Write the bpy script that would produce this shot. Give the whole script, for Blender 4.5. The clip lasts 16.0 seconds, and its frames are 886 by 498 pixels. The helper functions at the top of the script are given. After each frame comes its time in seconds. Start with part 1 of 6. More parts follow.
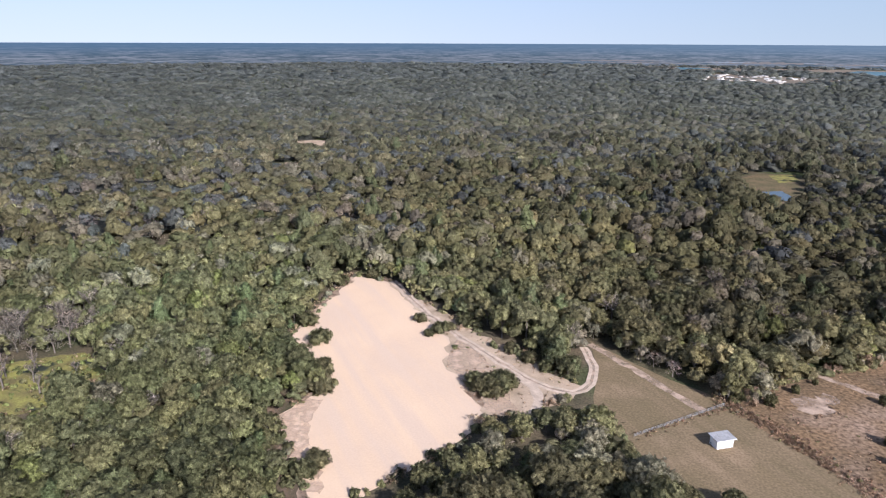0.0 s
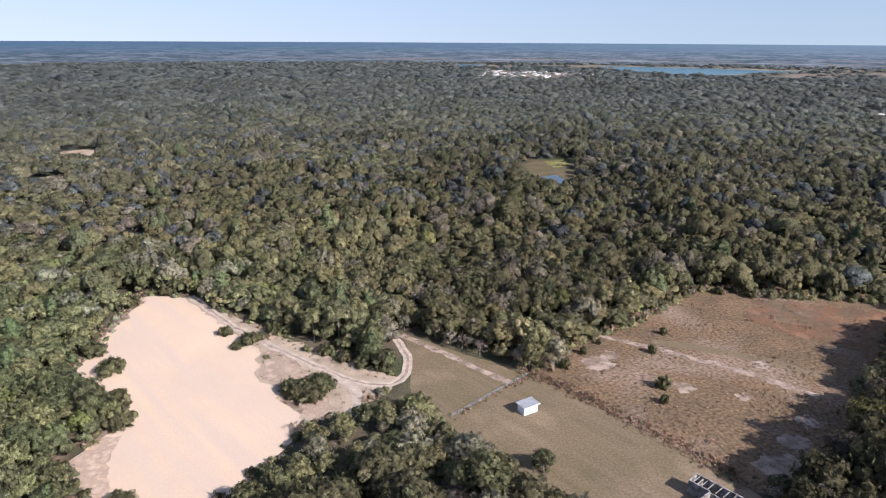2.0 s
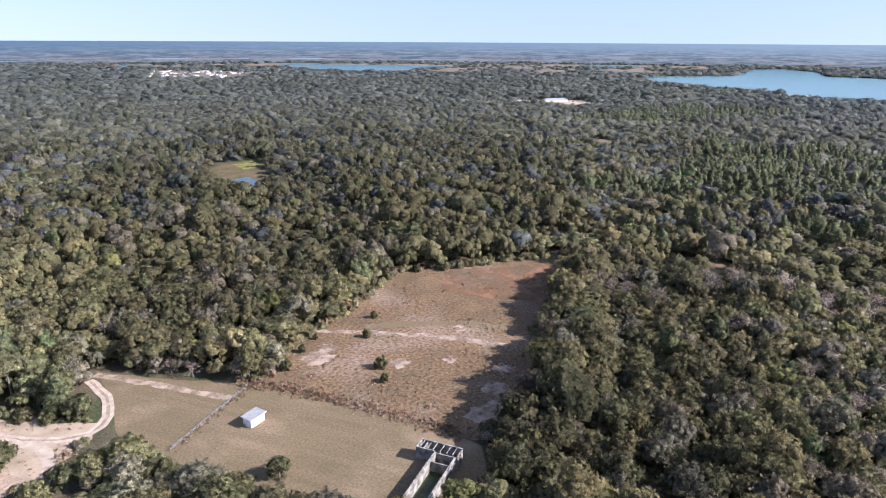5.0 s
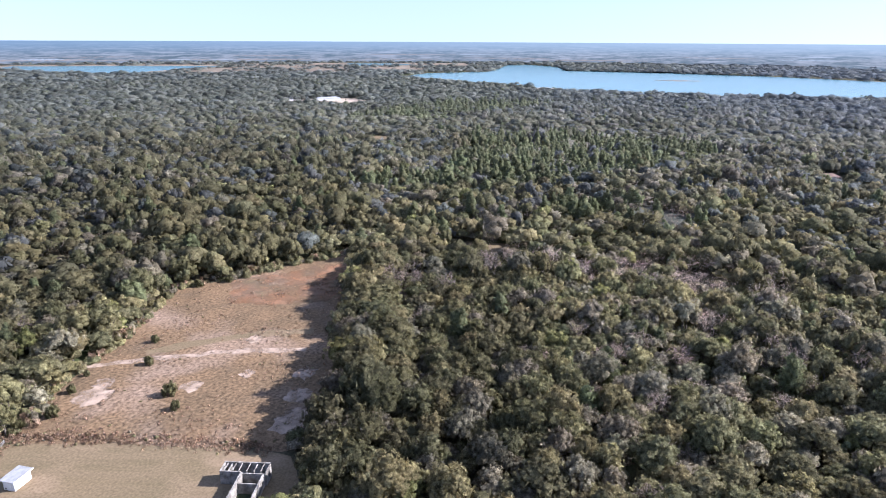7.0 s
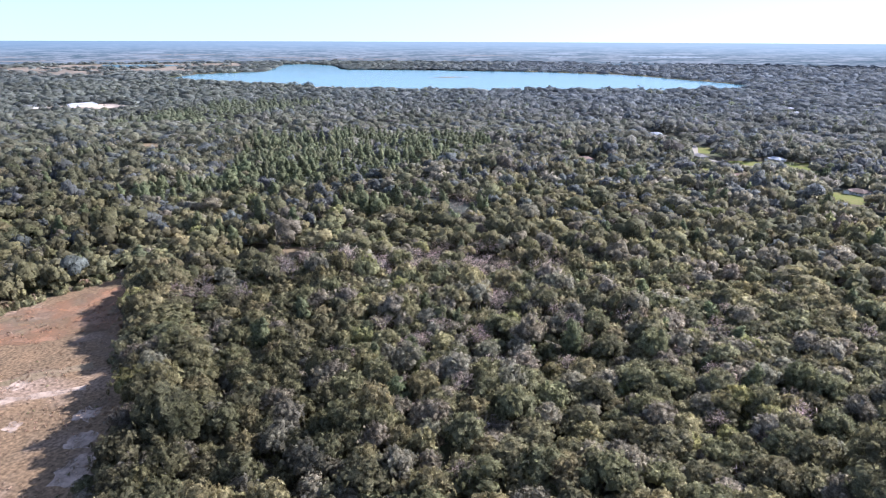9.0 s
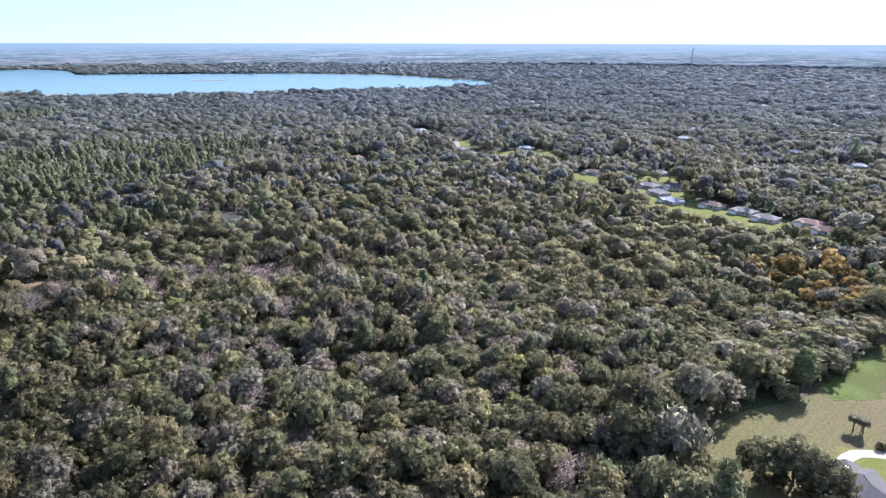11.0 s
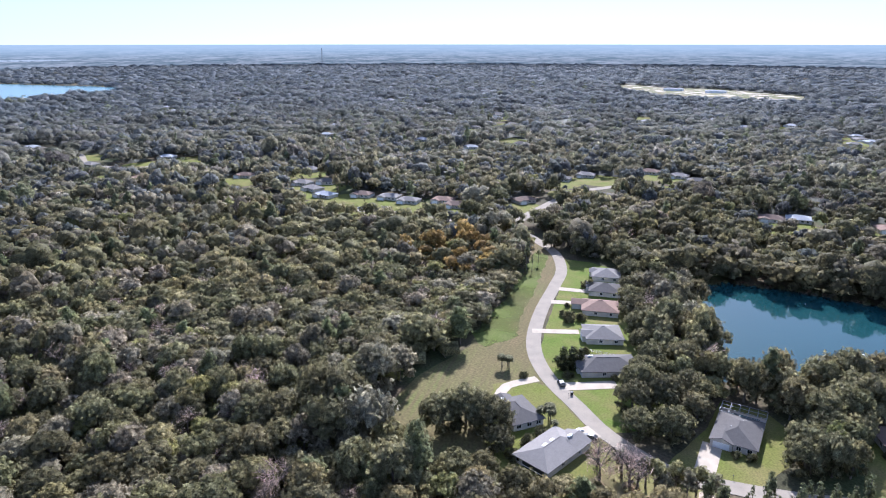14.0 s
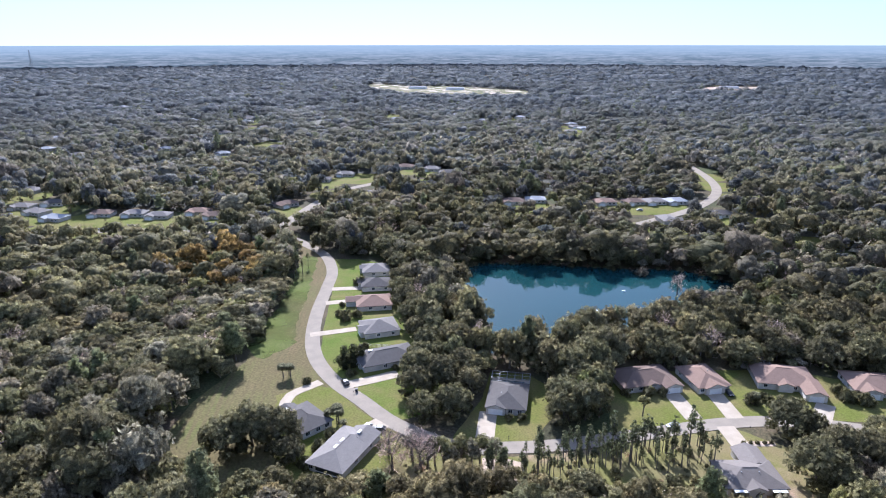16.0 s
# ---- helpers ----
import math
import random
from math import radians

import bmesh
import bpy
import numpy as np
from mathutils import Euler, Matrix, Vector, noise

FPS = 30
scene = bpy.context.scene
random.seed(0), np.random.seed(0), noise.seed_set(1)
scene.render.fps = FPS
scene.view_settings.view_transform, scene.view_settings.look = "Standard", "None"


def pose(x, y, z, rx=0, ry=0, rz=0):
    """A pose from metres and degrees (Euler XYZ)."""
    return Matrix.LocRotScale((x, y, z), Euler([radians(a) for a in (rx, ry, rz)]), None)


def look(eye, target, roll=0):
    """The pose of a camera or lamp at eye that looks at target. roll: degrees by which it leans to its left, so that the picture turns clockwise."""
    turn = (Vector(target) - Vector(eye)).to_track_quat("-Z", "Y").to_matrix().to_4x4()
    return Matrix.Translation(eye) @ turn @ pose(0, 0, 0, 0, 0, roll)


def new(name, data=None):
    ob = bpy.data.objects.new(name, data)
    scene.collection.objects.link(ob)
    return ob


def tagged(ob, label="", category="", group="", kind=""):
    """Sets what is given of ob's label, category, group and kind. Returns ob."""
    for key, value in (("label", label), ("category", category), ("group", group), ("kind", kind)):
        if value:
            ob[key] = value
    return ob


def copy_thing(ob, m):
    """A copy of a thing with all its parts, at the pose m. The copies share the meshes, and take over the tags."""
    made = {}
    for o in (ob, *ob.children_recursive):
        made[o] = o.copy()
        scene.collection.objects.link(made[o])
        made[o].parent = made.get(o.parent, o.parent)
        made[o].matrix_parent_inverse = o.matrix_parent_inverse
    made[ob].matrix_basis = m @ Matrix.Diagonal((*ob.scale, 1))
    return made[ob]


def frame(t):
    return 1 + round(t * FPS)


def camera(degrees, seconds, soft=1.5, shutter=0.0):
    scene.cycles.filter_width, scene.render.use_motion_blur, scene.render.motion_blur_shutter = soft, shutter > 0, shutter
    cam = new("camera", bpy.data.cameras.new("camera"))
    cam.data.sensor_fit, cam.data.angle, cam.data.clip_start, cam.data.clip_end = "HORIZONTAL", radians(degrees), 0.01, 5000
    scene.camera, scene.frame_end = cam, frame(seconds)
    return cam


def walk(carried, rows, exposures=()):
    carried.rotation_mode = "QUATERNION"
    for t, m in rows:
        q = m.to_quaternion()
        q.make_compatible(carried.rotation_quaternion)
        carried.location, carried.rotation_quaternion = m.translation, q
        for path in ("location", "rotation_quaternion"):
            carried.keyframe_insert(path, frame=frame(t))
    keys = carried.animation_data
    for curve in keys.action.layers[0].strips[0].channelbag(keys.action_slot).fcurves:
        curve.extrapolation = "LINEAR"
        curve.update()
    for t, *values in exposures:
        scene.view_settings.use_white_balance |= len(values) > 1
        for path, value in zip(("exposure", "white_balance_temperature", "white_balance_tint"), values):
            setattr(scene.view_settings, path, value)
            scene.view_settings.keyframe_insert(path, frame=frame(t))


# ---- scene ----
cam = camera(69.0, 16.0, soft=1.1)
# the aircraft hovers and turns on the spot: seconds, bearing, tilt, lean
EYE = 120.0
ROWS = [
    (0.0, -0.0, -17.926, -0.211),
    (0.5, -4.529, -17.916, -0.201),
    (1.0, -9.106, -17.945, -0.229),
    (1.5, -13.669, -17.969, -0.271),
    (2.0, -18.119, -17.999, -0.305),
    (2.5, -22.509, -18.011, -0.31),
    (3.0, -26.936, -18.02, -0.293),
    (3.5, -31.394, -18.024, -0.284),
    (4.0, -35.963, -18.025, -0.287),
    (4.5, -40.6, -18.024, -0.294),
    (5.0, -45.313, -18.023, -0.303),
    (5.5, -50.099, -18.023, -0.309),
    (6.0, -54.942, -18.024, -0.309),
    (6.5, -59.915, -18.038, -0.306),
    (7.0, -64.877, -18.045, -0.283),
    (7.5, -69.712, -18.063, -0.282),
    (8.0, -74.402, -18.049, -0.274),
    (8.5, -79.043, -18.059, -0.254),
    (9.0, -83.74, -18.061, -0.224),
    (9.5, -88.673, -18.032, -0.197),
    (10.0, -93.682, -17.997, -0.167),
    (10.5, -98.76, -17.96, -0.138),
    (11.0, -103.873, -17.927, -0.112),
    (11.5, -109.001, -17.903, -0.09),
    (12.0, -114.043, -17.909, -0.069),
    (12.5, -119.068, -17.928, -0.061),
    (13.0, -124.098, -17.907, -0.028),
    (13.5, -129.205, -17.869, -0.02),
    (14.0, -134.386, -17.852, 0.006),
    (14.5, -139.558, -17.841, 0.033),
    (15.0, -144.847, -17.822, 0.025),
    (15.5, -150.211, -17.808, 0.024),
    (16.0, -155.751, -17.794, 0.031),
]
walk(cam, [(t, pose(0, 0, EYE, 90 + tilt, 0, turn) @ pose(0, 0, 0, 0, 0, -lean)) for t, turn, tilt, lean in ROWS],
     exposures=[(0, 1.14, 5850, 18), (3.5, 1.28, 5790, 18), (6, 1.69, 5690, 19), (9, 1.91, 5510, 19), (12, 1.87, 5440, 18), (16, 1.63, 5450, 18)])

# ---- world and sun ----
SUN_BEARING, SUN_HEIGHT = 146.0, 34.0
world = bpy.data.worlds.new("sky")
scene.world = world
world.use_nodes = True
wn = world.node_tree.nodes
sky = wn.new("ShaderNodeTexSky")
sky.sky_type = "NISHITA"
sky.sun_disc = False
sky.sun_elevation, sky.sun_rotation = radians(SUN_HEIGHT), radians(SUN_BEARING)
sky.altitude, sky.air_density, sky.dust_density, sky.ozone_density = 100, 1.0, 1.0, 4.5
wn["Background"].inputs["Strength"].default_value = 0.05
# thin high haze over the clear sky
haze = wn.new("ShaderNodeMix")
haze.data_type, haze.blend_type = "RGBA", "ADD"
haze.inputs["Factor"].default_value = 1.0
haze.inputs[7].default_value = (1.7, 1.9, 2.4, 1)
world.node_tree.links.new(sky.outputs[0], haze.inputs[6])
world.node_tree.links.new(haze.outputs[2], wn["Background"].inputs["Color"])

a, e = radians(SUN_BEARING), radians(SUN_HEIGHT)
sun_dir = Vector((math.sin(a) * math.cos(e), math.cos(a) * math.cos(e), math.sin(e)))
sun = new("sun", bpy.data.lights.new("sun", "SUN"))
sun.data.energy, sun.data.angle, sun.data.color = 4.05, radians(0.53), (1.0, 0.95, 0.88)
sun.matrix_world = look(sun_dir * 900, (0, 0, 0))


# ---- materials ----
def material(name, base, rough=0.8, spec=0.3, metal=0.0, dark=None, scale=0.3, fine=4.0, fine_amount=0.25, bump=0.0, bump_scale=3.0,
             spots=None, spot_scale=0.05, spot_at=(0.5, 0.62), own=0.0, stripes=None, worn=None):
    """A surface with two scales of variation: broad (base to dark), fine grain, and optional patches of a second colour."""
    m = bpy.data.materials.new(name)
    m.use_nodes = True
    n, l = m.node_tree.nodes, m.node_tree.links
    b = n["Principled BSDF"]
    b.inputs["Roughness"].default_value = rough
    b.inputs["Specular IOR Level"].default_value = spec
    b.inputs["Metallic"].default_value = metal
    where = n.new("ShaderNodeNewGeometry")

    def noise_at(s, detail=4.0):
        t = n.new("ShaderNodeTexNoise")
        t.inputs["Scale"].default_value, t.inputs["Detail"].default_value = s, detail
        l.new(where.outputs["Position"], t.inputs["Vector"])
        return t.outputs["Fac"]

    def spread(fac, lo, hi):
        r = n.new("ShaderNodeMapRange")
        r.inputs["From Min"].default_value, r.inputs["From Max"].default_value = lo, hi
        l.new(fac, r.inputs["Value"])
        return r.outputs["Result"]

    def mix(fac, one, two, how="MIX"):
        x = n.new("ShaderNodeMix")
        x.data_type, x.blend_type = "RGBA", how
        for socket, value in ((x.inputs["Factor"], fac), (x.inputs[6], one), (x.inputs[7], two)):
            if isinstance(value, (int, float)):
                socket.default_value = value
            elif isinstance(value, tuple):
                socket.default_value = (*value, 1)
            else:
                l.new(value, socket)
        return x.outputs[2]

    dark = dark or tuple(c * 0.75 for c in base)
    col = mix(spread(noise_at(scale), 0.35, 0.65), base, dark)
    if spots:
        col = mix(spread(noise_at(spot_scale, 6), *spot_at), col, spots)
    if stripes:
        turn, width, tone = stripes
        grid = n.new("ShaderNodeMapping")
        grid.vector_type = "TEXTURE"
        grid.inputs["Rotation"].default_value = (0, 0, radians(turn))
        grid.inputs["Scale"].default_value = (width * 14, width, width)
        l.new(where.outputs["Position"], grid.inputs["Vector"])
        t = n.new("ShaderNodeTexNoise")
        t.inputs["Scale"].default_value, t.inputs["Detail"].default_value = 1.0, 4
        l.new(grid.outputs[0], t.inputs["Vector"])
        col = mix(spread(t.outputs["Fac"], 0.42, 0.62), col, tone)
    g = n.new("ShaderNodeMapRange")
    l.new(noise_at(fine, 5), g.inputs["Value"])
    g.inputs["From Min"].default_value, g.inputs["From Max"].default_value = 0.25, 0.75
    g.inputs["To Min"].default_value, g.inputs["To Max"].default_value = 1 - fine_amount, 1 + fine_amount
    grey = n.new("ShaderNodeCombineColor")
    for i in range(3):
        l.new(g.outputs["Result"], grey.inputs[i])
    col = mix(1.0, col, grey.outputs[0], "MULTIPLY")
    if own:
        info = n.new("ShaderNodeObjectInfo")
        v = n.new("ShaderNodeMapRange")
        l.new(info.outputs["Random"], v.inputs["Value"])
        v.inputs["To Min"].default_value, v.inputs["To Max"].default_value = 1 - own, 1 + own
        shade = n.new("ShaderNodeCombineColor")
        for i in range(3):
            l.new(v.outputs["Result"], shade.inputs[i])
        col = mix(1.0, col, shade.outputs[0], "MULTIPLY")
    l.new(col, b.inputs["Base Color"])
    if bump:
        bp = n.new("ShaderNodeBump")
        bp.inputs["Strength"].default_value, bp.inputs["Distance"].default_value = bump, 0.3
        l.new(noise_at(bump_scale, 6), bp.inputs["Height"])
        l.new(bp.outputs["Normal"], b.inputs["Normal"])
    if worn:
        # a thin cover with ragged gaps, through which the ground below shows
        size, level = worn
        gap = n.new("ShaderNodeBsdfTransparent")
        show = n.new("ShaderNodeMixShader")
        l.new(spread(noise_at(size, 9), level - 0.16, level + 0.2), show.inputs["Fac"])
        l.new(gap.outputs[0], show.inputs[1])
        l.new(b.outputs[0], show.inputs[2])
        l.new(show.outputs[0], n["Material Output"].inputs["Surface"])
    return m


def foliage_material(name, spread_by=0.3, see_through=0.4, cut=0.0, hole=2.6, mottle=1.0, shade=1.0, coarse=1.0):
    """Leaves: colour from each tree's tint, mottled spray by spray, a little light coming through; cut leaves gaps between the leaves."""
    m = bpy.data.materials.new(name)
    m.use_nodes = True
    n, l = m.node_tree.nodes, m.node_tree.links
    b = n["Principled BSDF"]
    b.inputs["Roughness"].default_value, b.inputs["Specular IOR Level"].default_value = 0.75, 0.12
    tint = n.new("ShaderNodeAttribute")
    tint.attribute_name = "tint"
    geo = n.new("ShaderNodeNewGeometry")

    def factor(value, lo, hi, f0=0.0, f1=1.0):
        r = n.new("ShaderNodeMapRange")
        l.new(value, r.inputs["Value"])
        r.inputs["From Min"].default_value, r.inputs["From Max"].default_value = f0, f1
        r.inputs["To Min"].default_value, r.inputs["To Max"].default_value = lo, hi
        return r.outputs["Result"]

    def grain(scale, detail):
        t = n.new("ShaderNodeTexNoise")
        t.inputs["Scale"].default_value, t.inputs["Detail"].default_value = scale, detail
        l.new(geo.outputs["Position"], t.inputs["Vector"])
        return t.outputs["Fac"]

    def times(one, two):
        t = n.new("ShaderNodeMath")
        t.operation = "MULTIPLY"
        l.new(one, t.inputs[0])
        l.new(two, t.inputs[1])
        return t.outputs[0]

    fine, clump, broad = grain(2.6 / coarse, 4), grain(0.7 / coarse, 3), grain(0.3 / coarse, 3)
    k = times(factor(geo.outputs["Random Per Island"], shade * (1 - spread_by), shade * (1 + spread_by)), factor(fine, 1 - 0.6 * mottle, 1 + 0.65 * mottle, 0.32, 0.68))
    k = times(k, factor(clump, 1 - 0.45 * mottle, 1 + 0.45 * mottle, 0.35, 0.65))
    k = times(k, factor(broad, 0.82, 1.18, 0.35, 0.65))
    scaled = n.new("ShaderNodeVectorMath")
    scaled.operation = "SCALE"
    l.new(tint.outputs["Color"], scaled.inputs[0])
    l.new(k, scaled.inputs["Scale"])
    l.new(scaled.outputs[0], b.inputs["Base Color"])
    bp = n.new("ShaderNodeBump")
    bp.inputs["Strength"].default_value, bp.inputs["Distance"].default_value = 0.7 if coarse < 1.2 else 0.25 if coarse < 2 else 0.15, 1.3 * coarse
    rough = n.new("ShaderNodeMath")
    rough.operation = "MULTIPLY_ADD"
    rough.inputs[1].default_value = 0.35
    l.new(fine, rough.inputs[0])
    l.new(clump, rough.inputs[2])
    l.new(rough.outputs[0], bp.inputs["Height"])
    # leaves face outward from their bough
    out = n.new("ShaderNodeAttribute")
    out.attribute_name = "outward"
    turned = n.new("ShaderNodeVectorTransform")
    turned.vector_type, turned.convert_from, turned.convert_to = "NORMAL", "OBJECT", "WORLD"
    l.new(out.outputs["Vector"], turned.inputs[0])
    l.new(turned.outputs[0], bp.inputs["Normal"])
    l.new(bp.outputs["Normal"], b.inputs["Normal"])
    thin = n.new("ShaderNodeBsdfTranslucent")
    l.new(scaled.outputs[0], thin.inputs["Color"])
    l.new(turned.outputs[0], thin.inputs["Normal"])
    both = n.new("ShaderNodeMixShader")
    both.inputs["Fac"].default_value = see_through
    l.new(b.outputs[0], both.inputs[1])
    l.new(thin.outputs[0], both.inputs[2])
    result = both.outputs[0]
    if cut:
        gap = n.new("ShaderNodeBsdfTransparent")
        holes = n.new("ShaderNodeMath")
        holes.operation = "GREATER_THAN"
        holes.inputs[1].default_value = cut
        l.new(grain(hole, 2), holes.inputs[0])
        show = n.new("ShaderNodeMixShader")
        l.new(holes.outputs[0], show.inputs["Fac"])
        l.new(gap.outputs[0], show.inputs[1])
        l.new(result, show.inputs[2])
        result = show.outputs[0]
    l.new(result, n["Material Output"].inputs["Surface"])
    return m


def water_material(name, deep, rough, ripple, scale):
    m = bpy.data.materials.new(name)
    m.use_nodes = True
    n, l = m.node_tree.nodes, m.node_tree.links
    b = n["Principled BSDF"]
    b.inputs["Roughness"].default_value, b.inputs["IOR"].default_value = rough, 1.33
    geo = n.new("ShaderNodeNewGeometry")
    t = n.new("ShaderNodeTexNoise")
    t.inputs["Scale"].default_value, t.inputs["Detail"].default_value = scale, 5
    l.new(geo.outputs["Position"], t.inputs["Vector"])
    bp = n.new("ShaderNodeBump")
    bp.inputs["Strength"].default_value, bp.inputs["Distance"].default_value = ripple, 0.2
    l.new(t.outputs["Fac"], bp.inputs["Height"])
    l.new(bp.outputs["Normal"], b.inputs["Normal"])
    big = n.new("ShaderNodeTexNoise")
    big.inputs["Scale"].default_value = scale * 0.03
    l.new(geo.outputs["Position"], big.inputs["Vector"])
    ramp = n.new("ShaderNodeMix")
    ramp.data_type = "RGBA"
    ramp.inputs[6].default_value, ramp.inputs[7].default_value = (*deep, 1), (*[c * 1.5 for c in deep], 1)
    l.new(big.outputs["Fac"], ramp.inputs["Factor"])
    l.new(ramp.outputs[2], b.inputs["Base Color"])
    return m


# boughs toned down below the leaf sprays, for the shade inside crowns
FOLIAGE = foliage_material("foliage", 0.22, 0.5, 0.42, 1.9, 0.85, 0.97)
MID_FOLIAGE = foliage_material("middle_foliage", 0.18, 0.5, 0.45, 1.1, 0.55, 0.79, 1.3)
# far leaves flattened in tone, the most distant brightened too, as haze would
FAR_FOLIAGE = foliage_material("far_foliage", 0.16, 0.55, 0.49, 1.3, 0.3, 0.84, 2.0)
HAZED_FOLIAGE = foliage_material("distant_foliage", 0.16, 0.55, 0.49, 1.3, 0.2, 1.08, 3.0)
THICKET = foliage_material("understorey", 0.15, 0.5, 0.0, 1.0, 0.5, 0.74, 2.0)
SPRAYS = foliage_material("leaf_sprays", 0.36, 0.5, 0.47, 4.0, 0.75, 1.07)
BARK = material("bark", (0.17, 0.145, 0.12), 0.9, 0.1, scale=0.8, fine=6)
LITTER = material("forest_floor", (0.11, 0.085, 0.055), 0.95, 0.05, dark=(0.05, 0.048, 0.028), scale=0.06, fine=1.2, fine_amount=0.5,
                  spots=(0.06, 0.07, 0.03), spot_scale=0.02)
SAND = material("pale_sand", (0.538, 0.392, 0.267), 0.95, 0.05, dark=(0.50, 0.362, 0.248), scale=0.03, fine=1.5, fine_amount=0.05, bump=0.12,
                bump_scale=0.5, spots=(0.47, 0.355, 0.262), spot_scale=0.03, spot_at=(0.5, 0.8), stripes=(-65, 7.0, (0.485, 0.364, 0.266)))
TRACK = material("sandy_track", (0.40, 0.302, 0.212), 0.95, 0.05, dark=(0.31, 0.235, 0.165), scale=0.12, fine=2.0, fine_amount=0.2,
                 spots=(0.225, 0.172, 0.115), spot_scale=0.09, spot_at=(0.46, 0.72))
MOWN = material("mown_dry_grass", (0.160, 0.118, 0.068), 0.95, 0.05, dark=(0.126, 0.098, 0.055), scale=0.035, fine=1.3, fine_amount=0.3,
                spots=(0.235, 0.166, 0.106), spot_scale=0.045, spot_at=(0.48, 0.72), stripes=(-66, 3.0, (0.160, 0.118, 0.070)))
FIELD = material("rough_field", (0.166, 0.108, 0.061), 0.95, 0.05, dark=(0.112, 0.078, 0.046), scale=0.06, fine=0.8, fine_amount=0.7, bump=0.25,
                 bump_scale=0.8, spots=(0.25, 0.175, 0.124), spot_scale=0.03, spot_at=(0.5, 0.74))
EDGE_SAND = material("sand_crust", (0.47, 0.345, 0.25), 0.95, 0.05, dark=(0.40, 0.29, 0.205), scale=0.3, fine=2.0, fine_amount=0.2, worn=(0.28, 0.48))
YARD = material("patchy_yard", (0.14, 0.14, 0.042), 0.95, 0.05, dark=(0.185, 0.15, 0.075), scale=0.06, fine=2.4, fine_amount=0.3, spots=(0.29, 0.21, 0.145), spot_scale=0.05,
                spot_at=(0.54, 0.66))
EARTH = material("graded_earth", (0.175, 0.15, 0.09), 0.95, 0.05, dark=(0.095, 0.105, 0.042), scale=0.03, fine=0.2, fine_amount=0.4, spots=(0.42, 0.36, 0.29), spot_scale=0.035,
                 spot_at=(0.52, 0.6))
FRONT_LAWN = material("front_lawn", (0.094, 0.128, 0.024), 0.95, 0.04, dark=(0.128, 0.132, 0.038), scale=0.08, fine=1.6, fine_amount=0.32,
                      spots=(0.165, 0.138, 0.056), spot_scale=0.07, spot_at=(0.5, 0.72))
FRINGE = material("scrub_litter", (0.215, 0.150, 0.105), 0.95, 0.05, dark=(0.15, 0.108, 0.075), scale=0.2, fine=1.4, fine_amount=0.4, worn=(0.16, 0.46))
GLADE_GRASS = material("glade_sedge", (0.135, 0.098, 0.056), 0.95, 0.05, dark=(0.085, 0.075, 0.038), scale=0.08, fine=0.8, fine_amount=0.45)
RUSSET = material("russet_earth", (0.24, 0.125, 0.068), 0.95, 0.05, dark=(0.17, 0.11, 0.07), scale=0.09, fine=0.9, fine_amount=0.4, spots=(0.15, 0.11, 0.065),
                  spot_scale=0.06, spot_at=(0.52, 0.64), worn=(0.1, 0.45))
THIN_SAND = material("thin_bare_sand", (0.38, 0.285, 0.212), 0.95, 0.05, dark=(0.31, 0.228, 0.165), scale=0.3, fine=2.0, fine_amount=0.2, worn=(0.2, 0.42))
THIN_GRASS = material("thin_green_grass", (0.104, 0.132, 0.03), 0.95, 0.05, dark=(0.1, 0.112, 0.036), scale=0.1, fine=1.4, fine_amount=0.3, worn=(0.05, 0.42))
LAWN = material("green_lawn", (0.112, 0.126, 0.028), 0.95, 0.04, dark=(0.14, 0.13, 0.044), scale=0.08, fine=1.6, fine_amount=0.32,
                spots=(0.17, 0.138, 0.06), spot_scale=0.06, spot_at=(0.5, 0.74))
MEADOW = material("dry_meadow", (0.124, 0.1, 0.049), 0.95, 0.05, dark=(0.148, 0.11, 0.06), scale=0.05, fine=1.1, fine_amount=0.34,
                  spots=(0.108, 0.114, 0.04), spot_scale=0.022, spot_at=(0.44, 0.66), stripes=(-62, 1.5, (0.118, 0.098, 0.048)))
ASPHALT = material("worn_asphalt", (0.274, 0.236, 0.188), 0.95, 0.04, dark=(0.235, 0.203, 0.163), scale=0.2, fine=5, fine_amount=0.1)
CONCRETE = material("pale_concrete", (0.40, 0.338, 0.262), 0.9, 0.06, dark=(0.34, 0.288, 0.222), scale=0.3, fine=5, fine_amount=0.1)
BOG = material("bog_grass", (0.215, 0.2, 0.058), 0.95, 0.05, dark=(0.12, 0.1, 0.045), scale=0.15, fine=1.5, fine_amount=0.4, spots=(0.03, 0.035, 0.025),
               spot_scale=0.07, spot_at=(0.56, 0.63))
MARSH = material("marsh_grass", (0.20, 0.158, 0.118), 0.95, 0.05, dark=(0.135, 0.112, 0.085), scale=0.006, fine=0.05, fine_amount=0.4)
TRACK_PALE = material("pale_track_sand", (0.45, 0.352, 0.268), 0.95, 0.05, dark=(0.32, 0.255, 0.195), scale=0.3, fine=2.0, fine_amount=0.15)
POOL = water_material("pool_water", (0.04, 0.056, 0.062), 0.2, 0.3, 0.3)
WATER = water_material("pond_water", (0.008, 0.034, 0.037), 0.04, 0.06, 0.8)
LAKE = water_material("lake_water", (0.05, 0.121, 0.146), 0.2, 0.25, 0.25)


